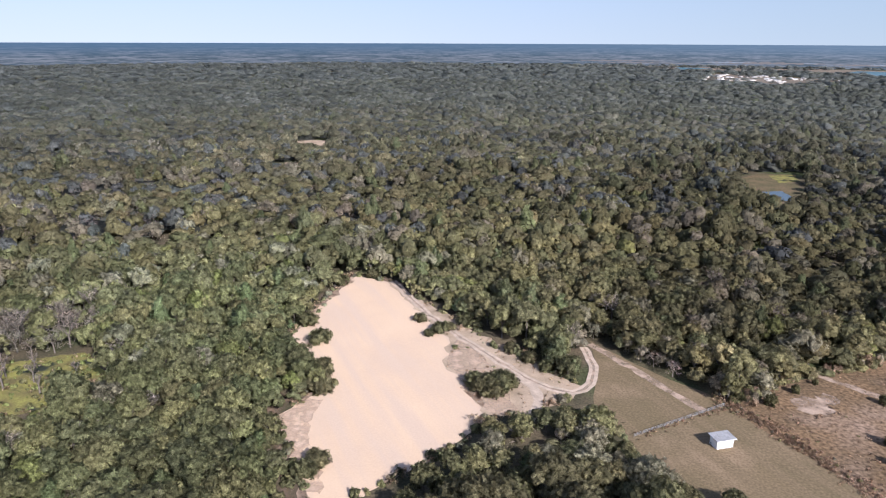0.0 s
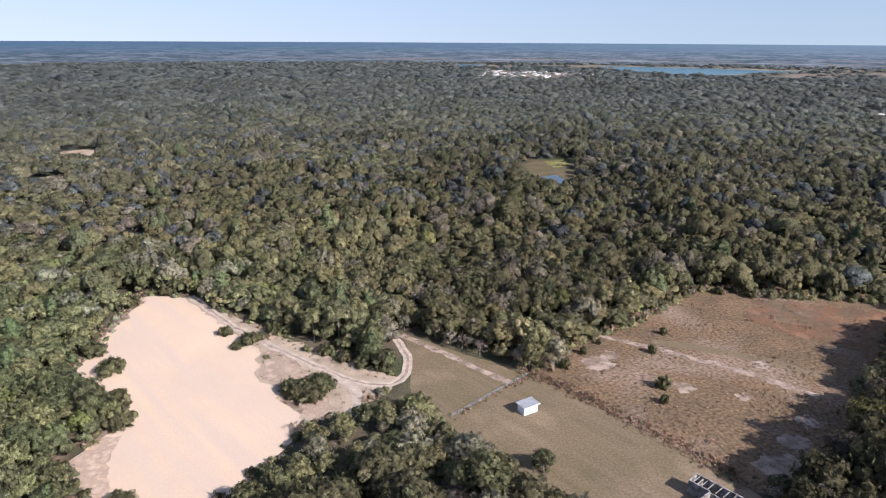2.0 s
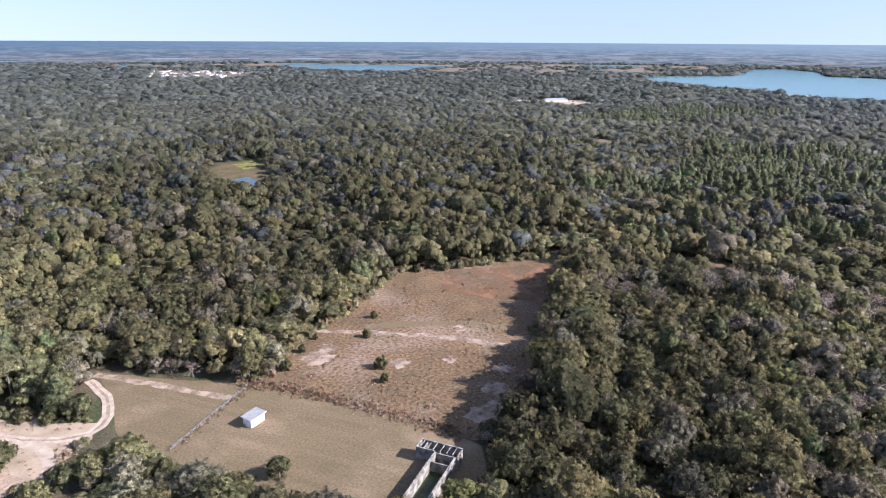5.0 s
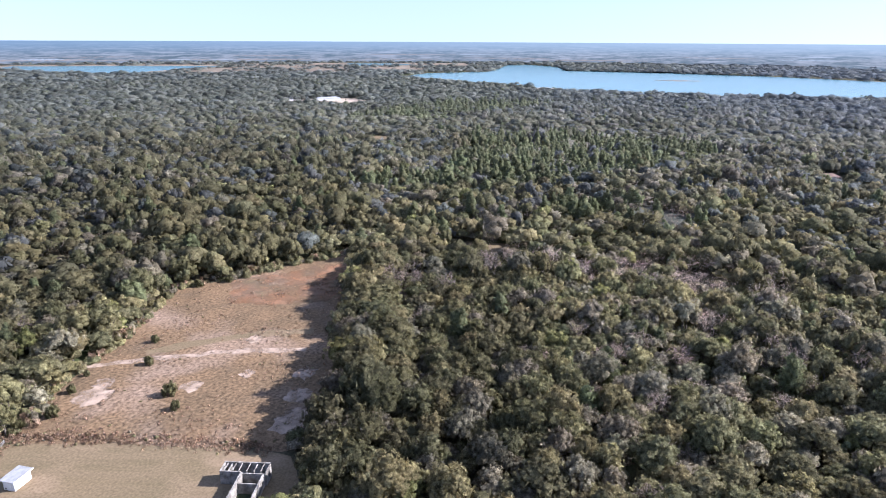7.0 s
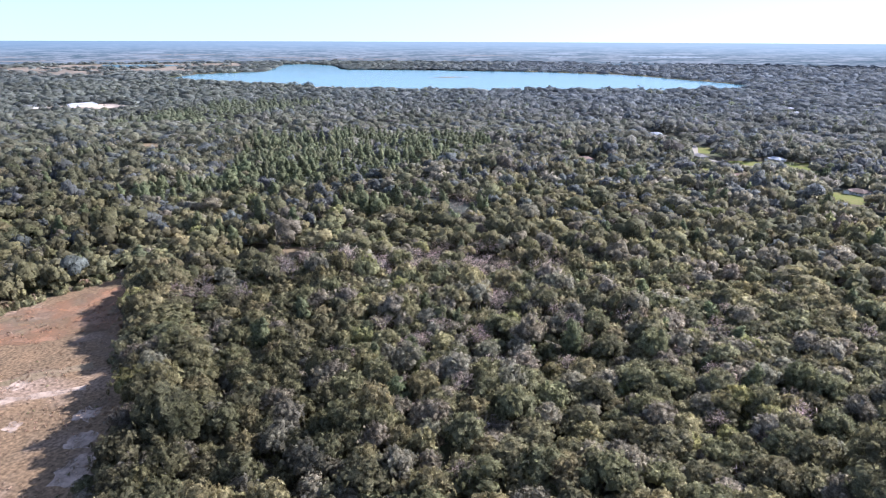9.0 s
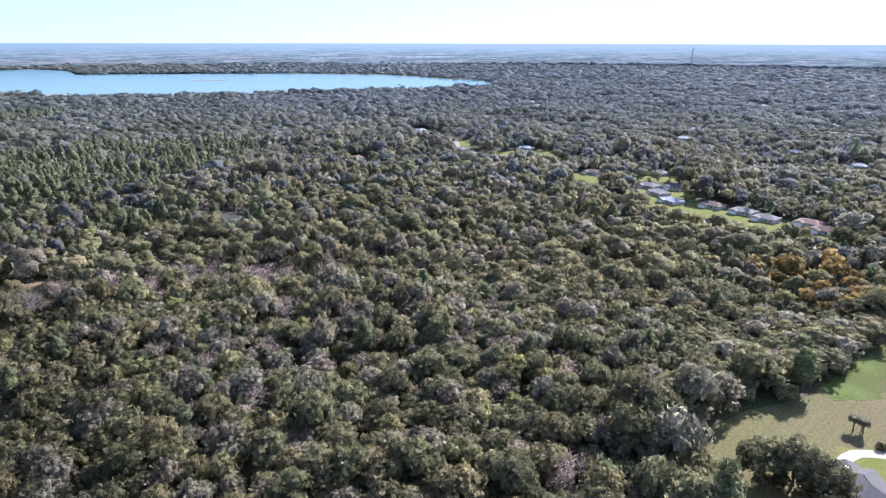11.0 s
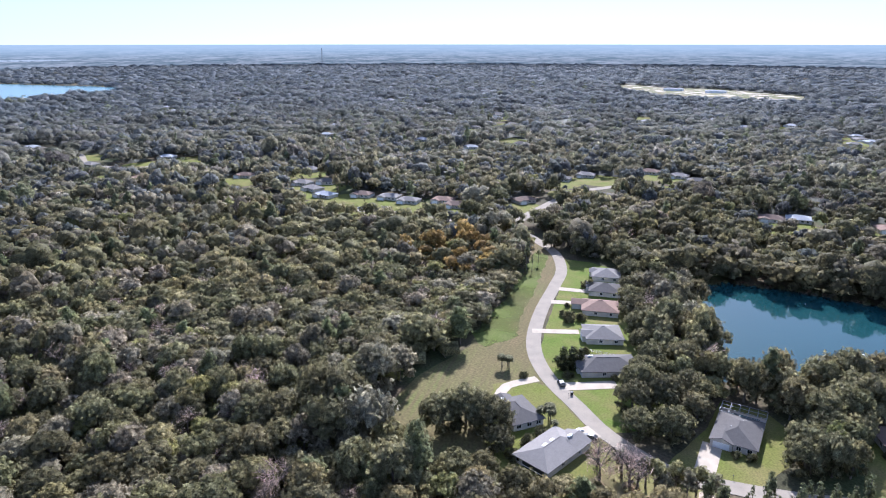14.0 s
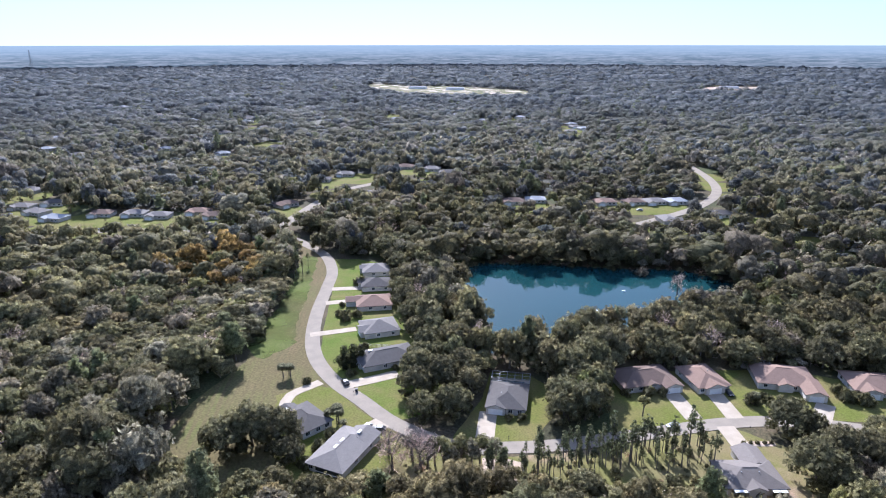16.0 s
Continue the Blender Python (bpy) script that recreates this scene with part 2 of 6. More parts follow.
def distance_material():
    """Far woods and flats in long level glowing streaks, with blue haze painted over them."""
    m = bpy.data.materials.new("distance")
    m.use_nodes = True
    n, l = m.node_tree.nodes, m.node_tree.links
    geo = n.new("ShaderNodeNewGeometry")
    stretch = n.new("ShaderNodeMapping")
    stretch.inputs["Scale"].default_value = (0.007, 0.007, 0.16)
    l.new(geo.outputs["Position"], stretch.inputs["Vector"])
    t = n.new("ShaderNodeTexNoise")
    t.inputs["Scale"].default_value, t.inputs["Detail"].default_value, t.inputs["Roughness"].default_value = 1.0, 8, 0.68
    l.new(stretch.outputs[0], t.inputs["Vector"])
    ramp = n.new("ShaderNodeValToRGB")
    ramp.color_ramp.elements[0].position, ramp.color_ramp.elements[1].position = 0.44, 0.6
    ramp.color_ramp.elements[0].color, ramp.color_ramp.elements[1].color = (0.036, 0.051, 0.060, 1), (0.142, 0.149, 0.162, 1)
    crumble = n.new("ShaderNodeMapping")
    crumble.inputs["Scale"].default_value = (0.03, 0.03, 0.5)
    l.new(geo.outputs["Position"], crumble.inputs["Vector"])
    t2 = n.new("ShaderNodeTexNoise")
    t2.inputs["Scale"].default_value, t2.inputs["Detail"].default_value = 1.0, 4
    l.new(crumble.outputs[0], t2.inputs["Vector"])
    mixed = n.new("ShaderNodeMath")
    mixed.operation = "MULTIPLY_ADD"
    mixed.inputs[1].default_value = 0.35
    l.new(t2.outputs["Fac"], mixed.inputs[0])
    scaled = n.new("ShaderNodeMath")
    scaled.operation = "MULTIPLY"
    scaled.inputs[1].default_value = 0.66
    l.new(t.outputs["Fac"], scaled.inputs[0])
    l.new(scaled.outputs[0], mixed.inputs[2])
    l.new(mixed.outputs[0], ramp.inputs[0])
    # the haze colour is painted brighter towards the sun
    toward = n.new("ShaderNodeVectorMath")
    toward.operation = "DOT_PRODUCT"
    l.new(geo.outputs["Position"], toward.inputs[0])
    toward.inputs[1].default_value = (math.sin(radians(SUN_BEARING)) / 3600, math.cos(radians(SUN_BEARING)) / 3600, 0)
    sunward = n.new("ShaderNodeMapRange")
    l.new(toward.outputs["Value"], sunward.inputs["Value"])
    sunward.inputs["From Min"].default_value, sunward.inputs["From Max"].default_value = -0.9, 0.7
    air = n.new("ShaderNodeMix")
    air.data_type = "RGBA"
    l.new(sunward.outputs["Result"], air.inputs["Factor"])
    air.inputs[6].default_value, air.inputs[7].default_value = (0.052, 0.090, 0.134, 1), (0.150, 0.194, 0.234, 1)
    # the painted haze thickens towards the skyline
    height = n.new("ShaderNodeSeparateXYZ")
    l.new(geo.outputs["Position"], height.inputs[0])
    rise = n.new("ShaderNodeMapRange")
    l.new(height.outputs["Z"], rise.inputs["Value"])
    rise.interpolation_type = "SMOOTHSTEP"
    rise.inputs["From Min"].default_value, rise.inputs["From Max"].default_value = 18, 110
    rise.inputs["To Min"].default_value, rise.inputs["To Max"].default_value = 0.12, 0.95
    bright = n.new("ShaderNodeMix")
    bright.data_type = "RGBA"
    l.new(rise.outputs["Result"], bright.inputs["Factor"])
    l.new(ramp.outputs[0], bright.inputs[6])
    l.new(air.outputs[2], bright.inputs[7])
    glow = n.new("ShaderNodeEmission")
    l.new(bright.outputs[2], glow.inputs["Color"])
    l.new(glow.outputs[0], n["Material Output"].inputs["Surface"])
    return m


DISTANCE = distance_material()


def haze_material():
    """A glow painted as pale air over the skyline, thinning upward into the clear sky."""
    m = bpy.data.materials.new("horizon_haze")
    m.use_nodes = True
    n, l = m.node_tree.nodes, m.node_tree.links
    geo = n.new("ShaderNodeNewGeometry")
    part_z = n.new("ShaderNodeSeparateXYZ")
    l.new(geo.outputs["Position"], part_z.inputs[0])
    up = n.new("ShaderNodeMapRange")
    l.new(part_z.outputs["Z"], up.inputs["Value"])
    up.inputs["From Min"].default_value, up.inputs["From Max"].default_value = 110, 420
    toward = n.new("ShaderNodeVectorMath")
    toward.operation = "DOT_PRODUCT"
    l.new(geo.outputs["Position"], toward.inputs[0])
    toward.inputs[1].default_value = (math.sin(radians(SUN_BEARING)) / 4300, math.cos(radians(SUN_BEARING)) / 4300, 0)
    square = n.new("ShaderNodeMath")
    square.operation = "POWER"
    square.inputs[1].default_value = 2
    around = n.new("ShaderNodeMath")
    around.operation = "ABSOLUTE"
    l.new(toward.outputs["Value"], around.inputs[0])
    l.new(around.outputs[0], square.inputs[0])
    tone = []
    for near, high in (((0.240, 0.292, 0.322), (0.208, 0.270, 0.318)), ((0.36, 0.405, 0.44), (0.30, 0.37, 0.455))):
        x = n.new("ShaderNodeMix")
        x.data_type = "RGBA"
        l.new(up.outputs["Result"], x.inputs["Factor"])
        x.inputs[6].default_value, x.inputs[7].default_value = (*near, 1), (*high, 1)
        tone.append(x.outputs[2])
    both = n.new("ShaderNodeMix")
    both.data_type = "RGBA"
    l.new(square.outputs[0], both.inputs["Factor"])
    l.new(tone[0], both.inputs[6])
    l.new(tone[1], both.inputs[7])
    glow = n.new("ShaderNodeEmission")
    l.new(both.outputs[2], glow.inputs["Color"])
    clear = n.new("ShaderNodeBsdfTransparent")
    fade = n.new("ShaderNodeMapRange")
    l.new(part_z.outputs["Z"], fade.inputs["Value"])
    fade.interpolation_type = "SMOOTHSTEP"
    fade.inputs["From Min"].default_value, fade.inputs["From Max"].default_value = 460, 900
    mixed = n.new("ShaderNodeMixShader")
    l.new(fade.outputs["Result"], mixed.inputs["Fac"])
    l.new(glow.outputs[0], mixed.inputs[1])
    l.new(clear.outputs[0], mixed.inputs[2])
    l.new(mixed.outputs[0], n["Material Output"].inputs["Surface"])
    return m


HORIZON = haze_material()


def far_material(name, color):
    """An even glow for what lies miles off under the skyline, pale air painted into its colour."""
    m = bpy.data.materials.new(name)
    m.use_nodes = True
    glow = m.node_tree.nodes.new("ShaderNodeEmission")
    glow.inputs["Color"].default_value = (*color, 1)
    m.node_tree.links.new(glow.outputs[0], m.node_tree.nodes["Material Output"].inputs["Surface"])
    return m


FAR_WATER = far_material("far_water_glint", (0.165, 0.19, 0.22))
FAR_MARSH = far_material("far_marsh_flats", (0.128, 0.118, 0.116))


# ---- small makers ----
def empty(name, x, y, z=0, yaw=0):
    ob = new(name)
    ob.matrix_basis = pose(x, y, z, 0, 0, yaw)
    ob.empty_display_size = 1
    return ob


def part(name, bm, mat, parent=None, label=""):
    """Links a bmesh as one mesh object under a thing or a part."""
    me = bpy.data.meshes.new(name)
    bmesh.ops.recalc_face_normals(bm, faces=bm.faces)
    bm.to_mesh(me)
    bm.free()
    me.materials.append(mat)
    ob = new(name, me)
    ob.parent = parent
    return tagged(ob, label)


def add_box(bm, x0, y0, z0, x1, y1, z1):
    v = [bm.verts.new((x, y, z)) for z in (z0, z1) for y in (y0, y1) for x in (x0, x1)]
    for f in ((0, 2, 3, 1), (4, 5, 7, 6), (0, 1, 5, 4), (2, 6, 7, 3), (0, 4, 6, 2), (1, 3, 7, 5)):
        bm.faces.new([v[i] for i in f])
    return v


def box(*size):
    bm = bmesh.new()
    add_box(bm, *size)
    return bm


def wavy(poly, step, amount, seed):
    """A closed outline, cut into short steps and pushed about by noise."""
    out = []
    for i, p in enumerate(poly):
        q = poly[(i + 1) % len(poly)]
        n = max(1, int(math.dist(p, q) / step))
        for k in range(n):
            x, y = p[0] + (q[0] - p[0]) * k / n, p[1] + (q[1] - p[1]) * k / n
            s = Vector((x * 0.7 / step, y * 0.7 / step, seed))
            out.append((x + amount * (noise.noise(s) + 0.6 * noise.noise(s * 3.1)), y + amount * (noise.noise(s + Vector((9, 5, 2))) + 0.6 * noise.noise(s * 2.7))))
    return out


def sheet(name, poly, z, mat, label, category, step=3.0, amount=1.0, seed=0.0):
    """A flat piece of the setting with an irregular rim."""
    bm = bmesh.new()
    pts = wavy(poly, step, amount, seed) if amount else poly
    bm.faces.new([bm.verts.new((x, y, z)) for x, y in pts])
    bmesh.ops.triangulate(bm, faces=bm.faces[:])
    ob = part(name, bm, mat)
    for f in ob.data.polygons:
        if f.normal.z < 0:
            f.flip()
    return tagged(ob, label, category, kind="structure")


def smooth_line(pts, step=4.0):
    """Catmull-Rom through the points."""
    p = [Vector(q) for q in pts]
    p = [2 * p[0] - p[1]] + p + [2 * p[-1] - p[-2]]
    out = []
    for i in range(1, len(p) - 2):
        n = max(2, int((p[i + 1] - p[i]).length / step))
        for k in range(n):
            u = k / n
            out.append(0.5 * (2 * p[i] + (p[i + 1] - p[i - 1]) * u + (2 * p[i - 1] - 5 * p[i] + 4 * p[i + 1] - p[i + 2]) * u * u
                              + (3 * p[i] - p[i - 1] - 3 * p[i + 1] + p[i + 2]) * u ** 3))
    out.append(p[-2])
    return out


def ribbon(name, pts, width, z, mat, label, category, thick=0.0, ragged=0.0, offset=0.0):
    """A road or track along a line; thick gives it edges that stand above the ground."""
    line = smooth_line(pts)
    bm = bmesh.new()
    rows = []
    for i, q in enumerate(line):
        t = (line[min(i + 1, len(line) - 1)] - line[max(i - 1, 0)]).normalized()
        s = Vector((-t.y, t.x))
        k = ragged * noise.noise(Vector((q.x * 0.2, q.y * 0.2, 3)))
        k2 = ragged * noise.noise(Vector((q.x * 0.2, q.y * 0.2, 8)))
        u, w = q + s * (width / 2 + k + offset), q - s * (width / 2 + k2 - offset)
        rows.append([bm.verts.new((u.x, u.y, z)), bm.verts.new((w.x, w.y, z)), bm.verts.new((u.x, u.y, z - thick)), bm.verts.new((w.x, w.y, z - thick))])
    for r, q in zip(rows, rows[1:]):
        bm.faces.new((r[0], r[1], q[1], q[0]))
        if thick:
            bm.faces.new((r[0], q[0], q[2], r[2]))
            bm.faces.new((r[1], r[3], q[3], q[1]))
    ob = part(name, bm, mat)
    for f in ob.data.polygons:
        if f.normal.z < -0.5:
            f.flip()
    return tagged(ob, label, category, kind="structure")

# ---- plan: outlines of the open land ----
SAND_RIM = [(-37, 144), (-56, 187), (-48, 203), (-40, 207), (-51, 227), (-64, 243), (-66, 251), (-62, 268), (-60, 281), (-53, 306), (-48, 327),
            (-42, 322), (-28, 316), (-17, 298), (-4, 268), (5, 246), (2, 226), (10, 210), (16, 194), (13, 182), (0, 168), (-21, 150), (-28, 141)]
VERGE_RIM = [(-30, 316), (-6, 284), (18, 250), (36, 229), (46, 214), (50, 208), (46, 200), (40, 198), (30, 188),
             (14, 190), (8, 210), (0, 226), (3, 246), (-8, 270)]
MOWN_RIM = [(62, 246), (73, 229), (81, 218), (95, 204), (99, 194), (107, 176), (117, 157), (126, 132), (131, 112), (120, 100), (100, 104),
            (84, 122), (70, 140), (62, 160), (58, 178), (52, 198), (58, 215)]
FIELD_RIM = [(98, 194), (122, 210), (164, 225), (216, 250), (240, 234), (277, 217), (303, 202), (290, 186), (240, 164), (206, 147), (184, 129),
             (160, 113), (140, 109), (131, 116), (126, 132), (116, 155)]
MEADOW_RIM = [(148, 0 - 108), (161, -143), (165, -177), (175, -196), (189, -230), (203, -258), (226, -296), (240, -318), (226, -312), (206, -294),
              (187, -264), (169, -226), (155, -205), (143, -188), (131, -179), (112, -171), (92, -166), (84, -156), (84, -126), (104, -120), (118, -108)]
LOT_RIM = [(92, -162), (110, -174), (128, -183), (142, -195), (154, -214), (170, -244), (186, -272), (204, -297), (190, -303), (172, -302),
           (160, -296), (149, -277), (137, -256), (122, -233), (103, -212), (88, -196), (80, -176)]
YARD_RIM = [(24, -186), (5, -200), (-20, -215), (-50, -226), (-76, -228), (-76, -256), (-36, -256), (-16, -250), (6, -240), (22, -231), (30, -217), (29, -205)]
SIDE_YARD_RIM = [(70, -160), (56, -162), (46, -168), (44, -186), (50, -206), (60, -212), (74, -208), (70, -190)]
SOUTH_YARD_RIM = [(84, -152), (84, -132), (60, -140), (46, -146), (20, -155), (0, -159), (-32, -160), (-36, -198), (-12, -205), (5, -193), (20, -181), (36, -169),
                  (52, -160), (68, -154)]
POND_RIM = [(136, -300), (124, -326), (93, -338), (48, -348), (19, -360), (-10, -350), (-16, -326), (10, -296), (34, -270), (60, -243), (70, -226),
            (82, -222), (88, -240), (104, -262), (116, -284)]
LAKE_RIM = [(1934, 1075), (1823, 912), (1736, 708), (1700, 560), (1600, 483), (1585, 375), (1600, 171), (1664, -123), (1650, -324), (1700, -474),
            (1720, -562), (1916, -638), (2079, -569), (2432, -371), (2584, -76), (2640, 258), (2650, 700), (2999, 838), (3200, 1030),
            (3079, 1108), (2433, 944), (2198, 1096)]
FAR_LAKES = [[(60, 3500), (199, 3540), (421, 3500), (226, 3375)], [(1139, 3274), (1287, 3180), (980, 2814)],
             [(1666, 2760), (1801, 2879), (2073, 2590), (2300, 2150), (1623, 2015), (1567, 2413)],
             [(3560, -300), (3480, -800), (3300, -760), (3400, -330)], [(2900, 1900), (3000, 1700), (2900, 1500), (2600, 1700)]]
MARSH_RIM = [(500, 3520), (700, 3300), (1200, 2750), (1500, 2350), (1600, 1950), (1950, 1500), (2200, 1200), (2900, 1180), (3300, 1200), (3100, 1700),
             (2500, 2500), (1700, 3100), (1000, 3400)]
BOG_RIM = [(-172, 224), (-143, 234), (-122, 212), (-134, 190), (-160, 186)]
GLADE_RIM = [(262, 506), (266, 580), (300, 606), (334, 604), (318, 566), (300, 530), (284, 494)]
POOL_RIM = [(260, 500), (268, 530), (286, 533), (284, 515), (276, 497)]
SITE_RIM = [(1019, -1673), (990, -1740), (860, -1690), (740, -1740), (610, -1690), (490, -1640), (470, -1540), (570, -1490), (700, -1470), (830, -1500)]
CLEARINGS = [(-161, 790, 20), (-158, 640, 15), (30, 374, 6), (-76, 396, 5), (338, 146, 7), (350, 126, 8), (489, 114, 12), (460, 129, 9), (712, 427, 14),
             (374, 327, 9), (262, 486, 9), (332, 144, 7), (346, 142, 8), (-128, 330, 5)]
PINE_GROVE = [(430, 290), (520, 250), (620, 270), (740, 300), (800, 90), (745, 10), (640, 60), (560, 110), (480, 160)]
PINE_GROVE_2 = [(450, 125), (470, 20), (430, 15), (415, 120)]
PINE_GROVE_3 = [(850, 560), (1150, 530), (1190, 330), (860, 420)]
ROAD = [(330, -304), (292, -316), (256, -322), (233, -313), (212, -301), (193, -280), (181, -257), (168, -230), (154, -206), (141, -190), (125, -178),
        (108, -170), (90, -162), (68, -159), (52, -165), (36, -174), (21, -185), (5, -197), (-12, -209), (-32, -218), (-62, -223), (-100, -222)]
WEST_ROAD = [(470, -250), (446, -259), (412, -265), (385, -277), (356, -295), (330, -304)]
NORTH_ROAD = [(262, -326), (276, -346), (288, -392), (294, -420), (298, -452), (288, -490)]
EAST_ROAD = [(41, -700), (19, -640), (9, -592), (10, -552), (21, -510), (37, -476), (53, -446)]
LANE = [(890, -195), (825, -201), (796, -212), (724, -200), (672, -222), (660, -266), (624, -278), (573, -254), (520, -242), (480, -254)]
TRACK_LINE = [(-26, 316), (-6, 272), (15, 238), (31, 215), (42, 205), (51, 206), (57, 216), (58.5, 228), (58, 240)]
SPUR_LINE = [(29, 216), (34, 203), (31, 190), (22, 180)]
FOOTPATH = [(61, 243), (75, 219), (82, 205), (89, 192)]
FAR_LAWNS = [(762, -219, 24), (675, -240, 26), (676, -284, 22), (586, -203, 18), (535, -265, 22), (524, -300, 18), (380, -285, 22), (298, -436, 18),
             (308, -505, 26), (256, -500, 24), (635, -752, 22), (524, -638, 24), (546, -982, 24), (12, -600, 22), (20, -640, 20), (78, -484, 22),
             (48, -500, 24), (-22, -478, 22), (140, -468, 12), (415, -300, 16), (360, -308, 14), (450, -285, 18), (0, -560, 14), (-50, -450, 14), (1340, -690, 30), (626, -735, 22), (494, -590, 20), (318, -1010, 26), (190, -850, 22), (115, -870, 22), (223, -1270, 24), (1400, -420, 20)]
# far houses: x, y, turn, roof colour number
LANE_HOUSES = [(710, -197, 20, 0), (664, -205, 10, 1), (701, -271, 40, 4), (604, -209, 10, 2), (551, -282, 30, 3), (485, -302, 20, 0),
               (459, -296, 0, 0), (432, -290, 10, 4), (370, -325, 25, 0), (352, -345, 25, 2), (334, -341, 25, 3), (308, -390, 70, 3),
               (336, -479, 20, 1), (330, -509, 20, 0), (296, -566, 10, 3), (270, -446, 20, 0), (876, -186, 0, 4), (678, -75, 15, 2),
               (577, -523, 0, 1), (697, -804, 10, 4)]
VALLEY_HOUSES = [(957, -888, 0, 4), (720, -836, 15, 0), (137, -482, 20, 4), (86, -497, 30, 2), (66, -506, 30, 3), (36, -522, 30, 4),
                 (36, -462, 120, 0), (2, -494, 20, 1), (533, -343, 10, 0), (474, -320, 30, 1), (412, -312, 25, 3), (390, -322, 25, 0),
                 (1250, -495, 0, 4), (1382, 800, 20, 4), (792, -785, 0, 4), (737, -854, 30, 0), (503, -931, 0, 4), (209, -897, 20, 0),
                 (327, -1036, 0, 4), (1929, -1307, 0, 4)]
HILL_HOUSES = [(1155, -1648, 0, 4), (640, -690, 20, 1), (560, -720, 0, 0), (880, -620, 30, 1), (800, -560, 10, 4), (1000, -480, 0, 0),
               (190, -960, 40, 4), (240, -930, 10, 0), (650, -560, 0, 1), (718, -464, 10, 0), (728, -494, 30, 4), (717, -387, 0, 1),
               (659, -482, 20, 0), (603, -555, 0, 4), (519, -554, 30, 4), (1174, -476, 10, 4), (1348, -690, 20, 0), (245, -556, 20, 1),
               (267, -566, 10, 0), (151, -470, 20, 3)]
OUTER_HOUSES = [(51, -514, 30, 0), (438, -1029, 0, 4), (368, -969, 10, 4), (228, -978, 40, 4), (200, -935, 40, 4), (216, -950, 40, 0),
                (118, -895, 0, 1), (626, -758, 10, 0), (494, -615, 20, 1), (688, -1105, 0, 4), (1208, -1680, 0, 4), (1158, -2124, 0, 4),
                (538, -2025, 20, 4), (250, -1830, 0, 4), (1388, -440, 80, 4), (900, -820, 20, 0), (1080, -900, 0, 4)]
FAR_HOUSES = LANE_HOUSES + VALLEY_HOUSES + HILL_HOUSES + OUTER_HOUSES
# near houses: x, y, turn (front to +y), width, depth
NEAR_HOUSES = [(96.6, -140.6, 0, 12.2, 20.5), (61, -190.5, 14, 13, 17), (20, -224, 36, 21, 13.5), (0, -233, 35, 12, 16), (-27, -246, 14, 20, 15),
               (-58, -254, 16, 20, 14), (-15.6, -177.5, 24, 16.5, 12), (114.5, -200, 47, 22, 13), (131, -223, 42, 15, 14), (147.5, -247, 33, 17, 14),
               (158.5, -269, 30, 16, 13), (170, -288, 33, 15, 14), (117.5, -150, -22, 16, 11)]


def inside(poly, x, y):
    hit = np.zeros(x.shape, bool)
    for (x0, y0), (x1, y1) in zip(poly, poly[1:] + poly[:1]):
        if y0 != y1:
            hit ^= ((y0 > y) != (y1 > y)) & (x < (x1 - x0) * (y - y0) / (y1 - y0) + x0)
    return hit


def near_line(pts, x, y):
    d = np.full(x.shape, 1e9)
    for p, q in zip(pts, pts[1:]):
        ux, uy = q[0] - p[0], q[1] - p[1]
        k = np.clip(((x - p[0]) * ux + (y - p[1]) * uy) / (ux * ux + uy * uy), 0, 1)
        d = np.minimum(d, np.hypot(x - p[0] - k * ux, y - p[1] - k * uy))
    return d


def rim_distance(poly, x, y):
    """Metres to the rim, negative inside."""
    d = near_line(poly + poly[:1], x, y)
    return np.where(inside(poly, x, y), -d, d)


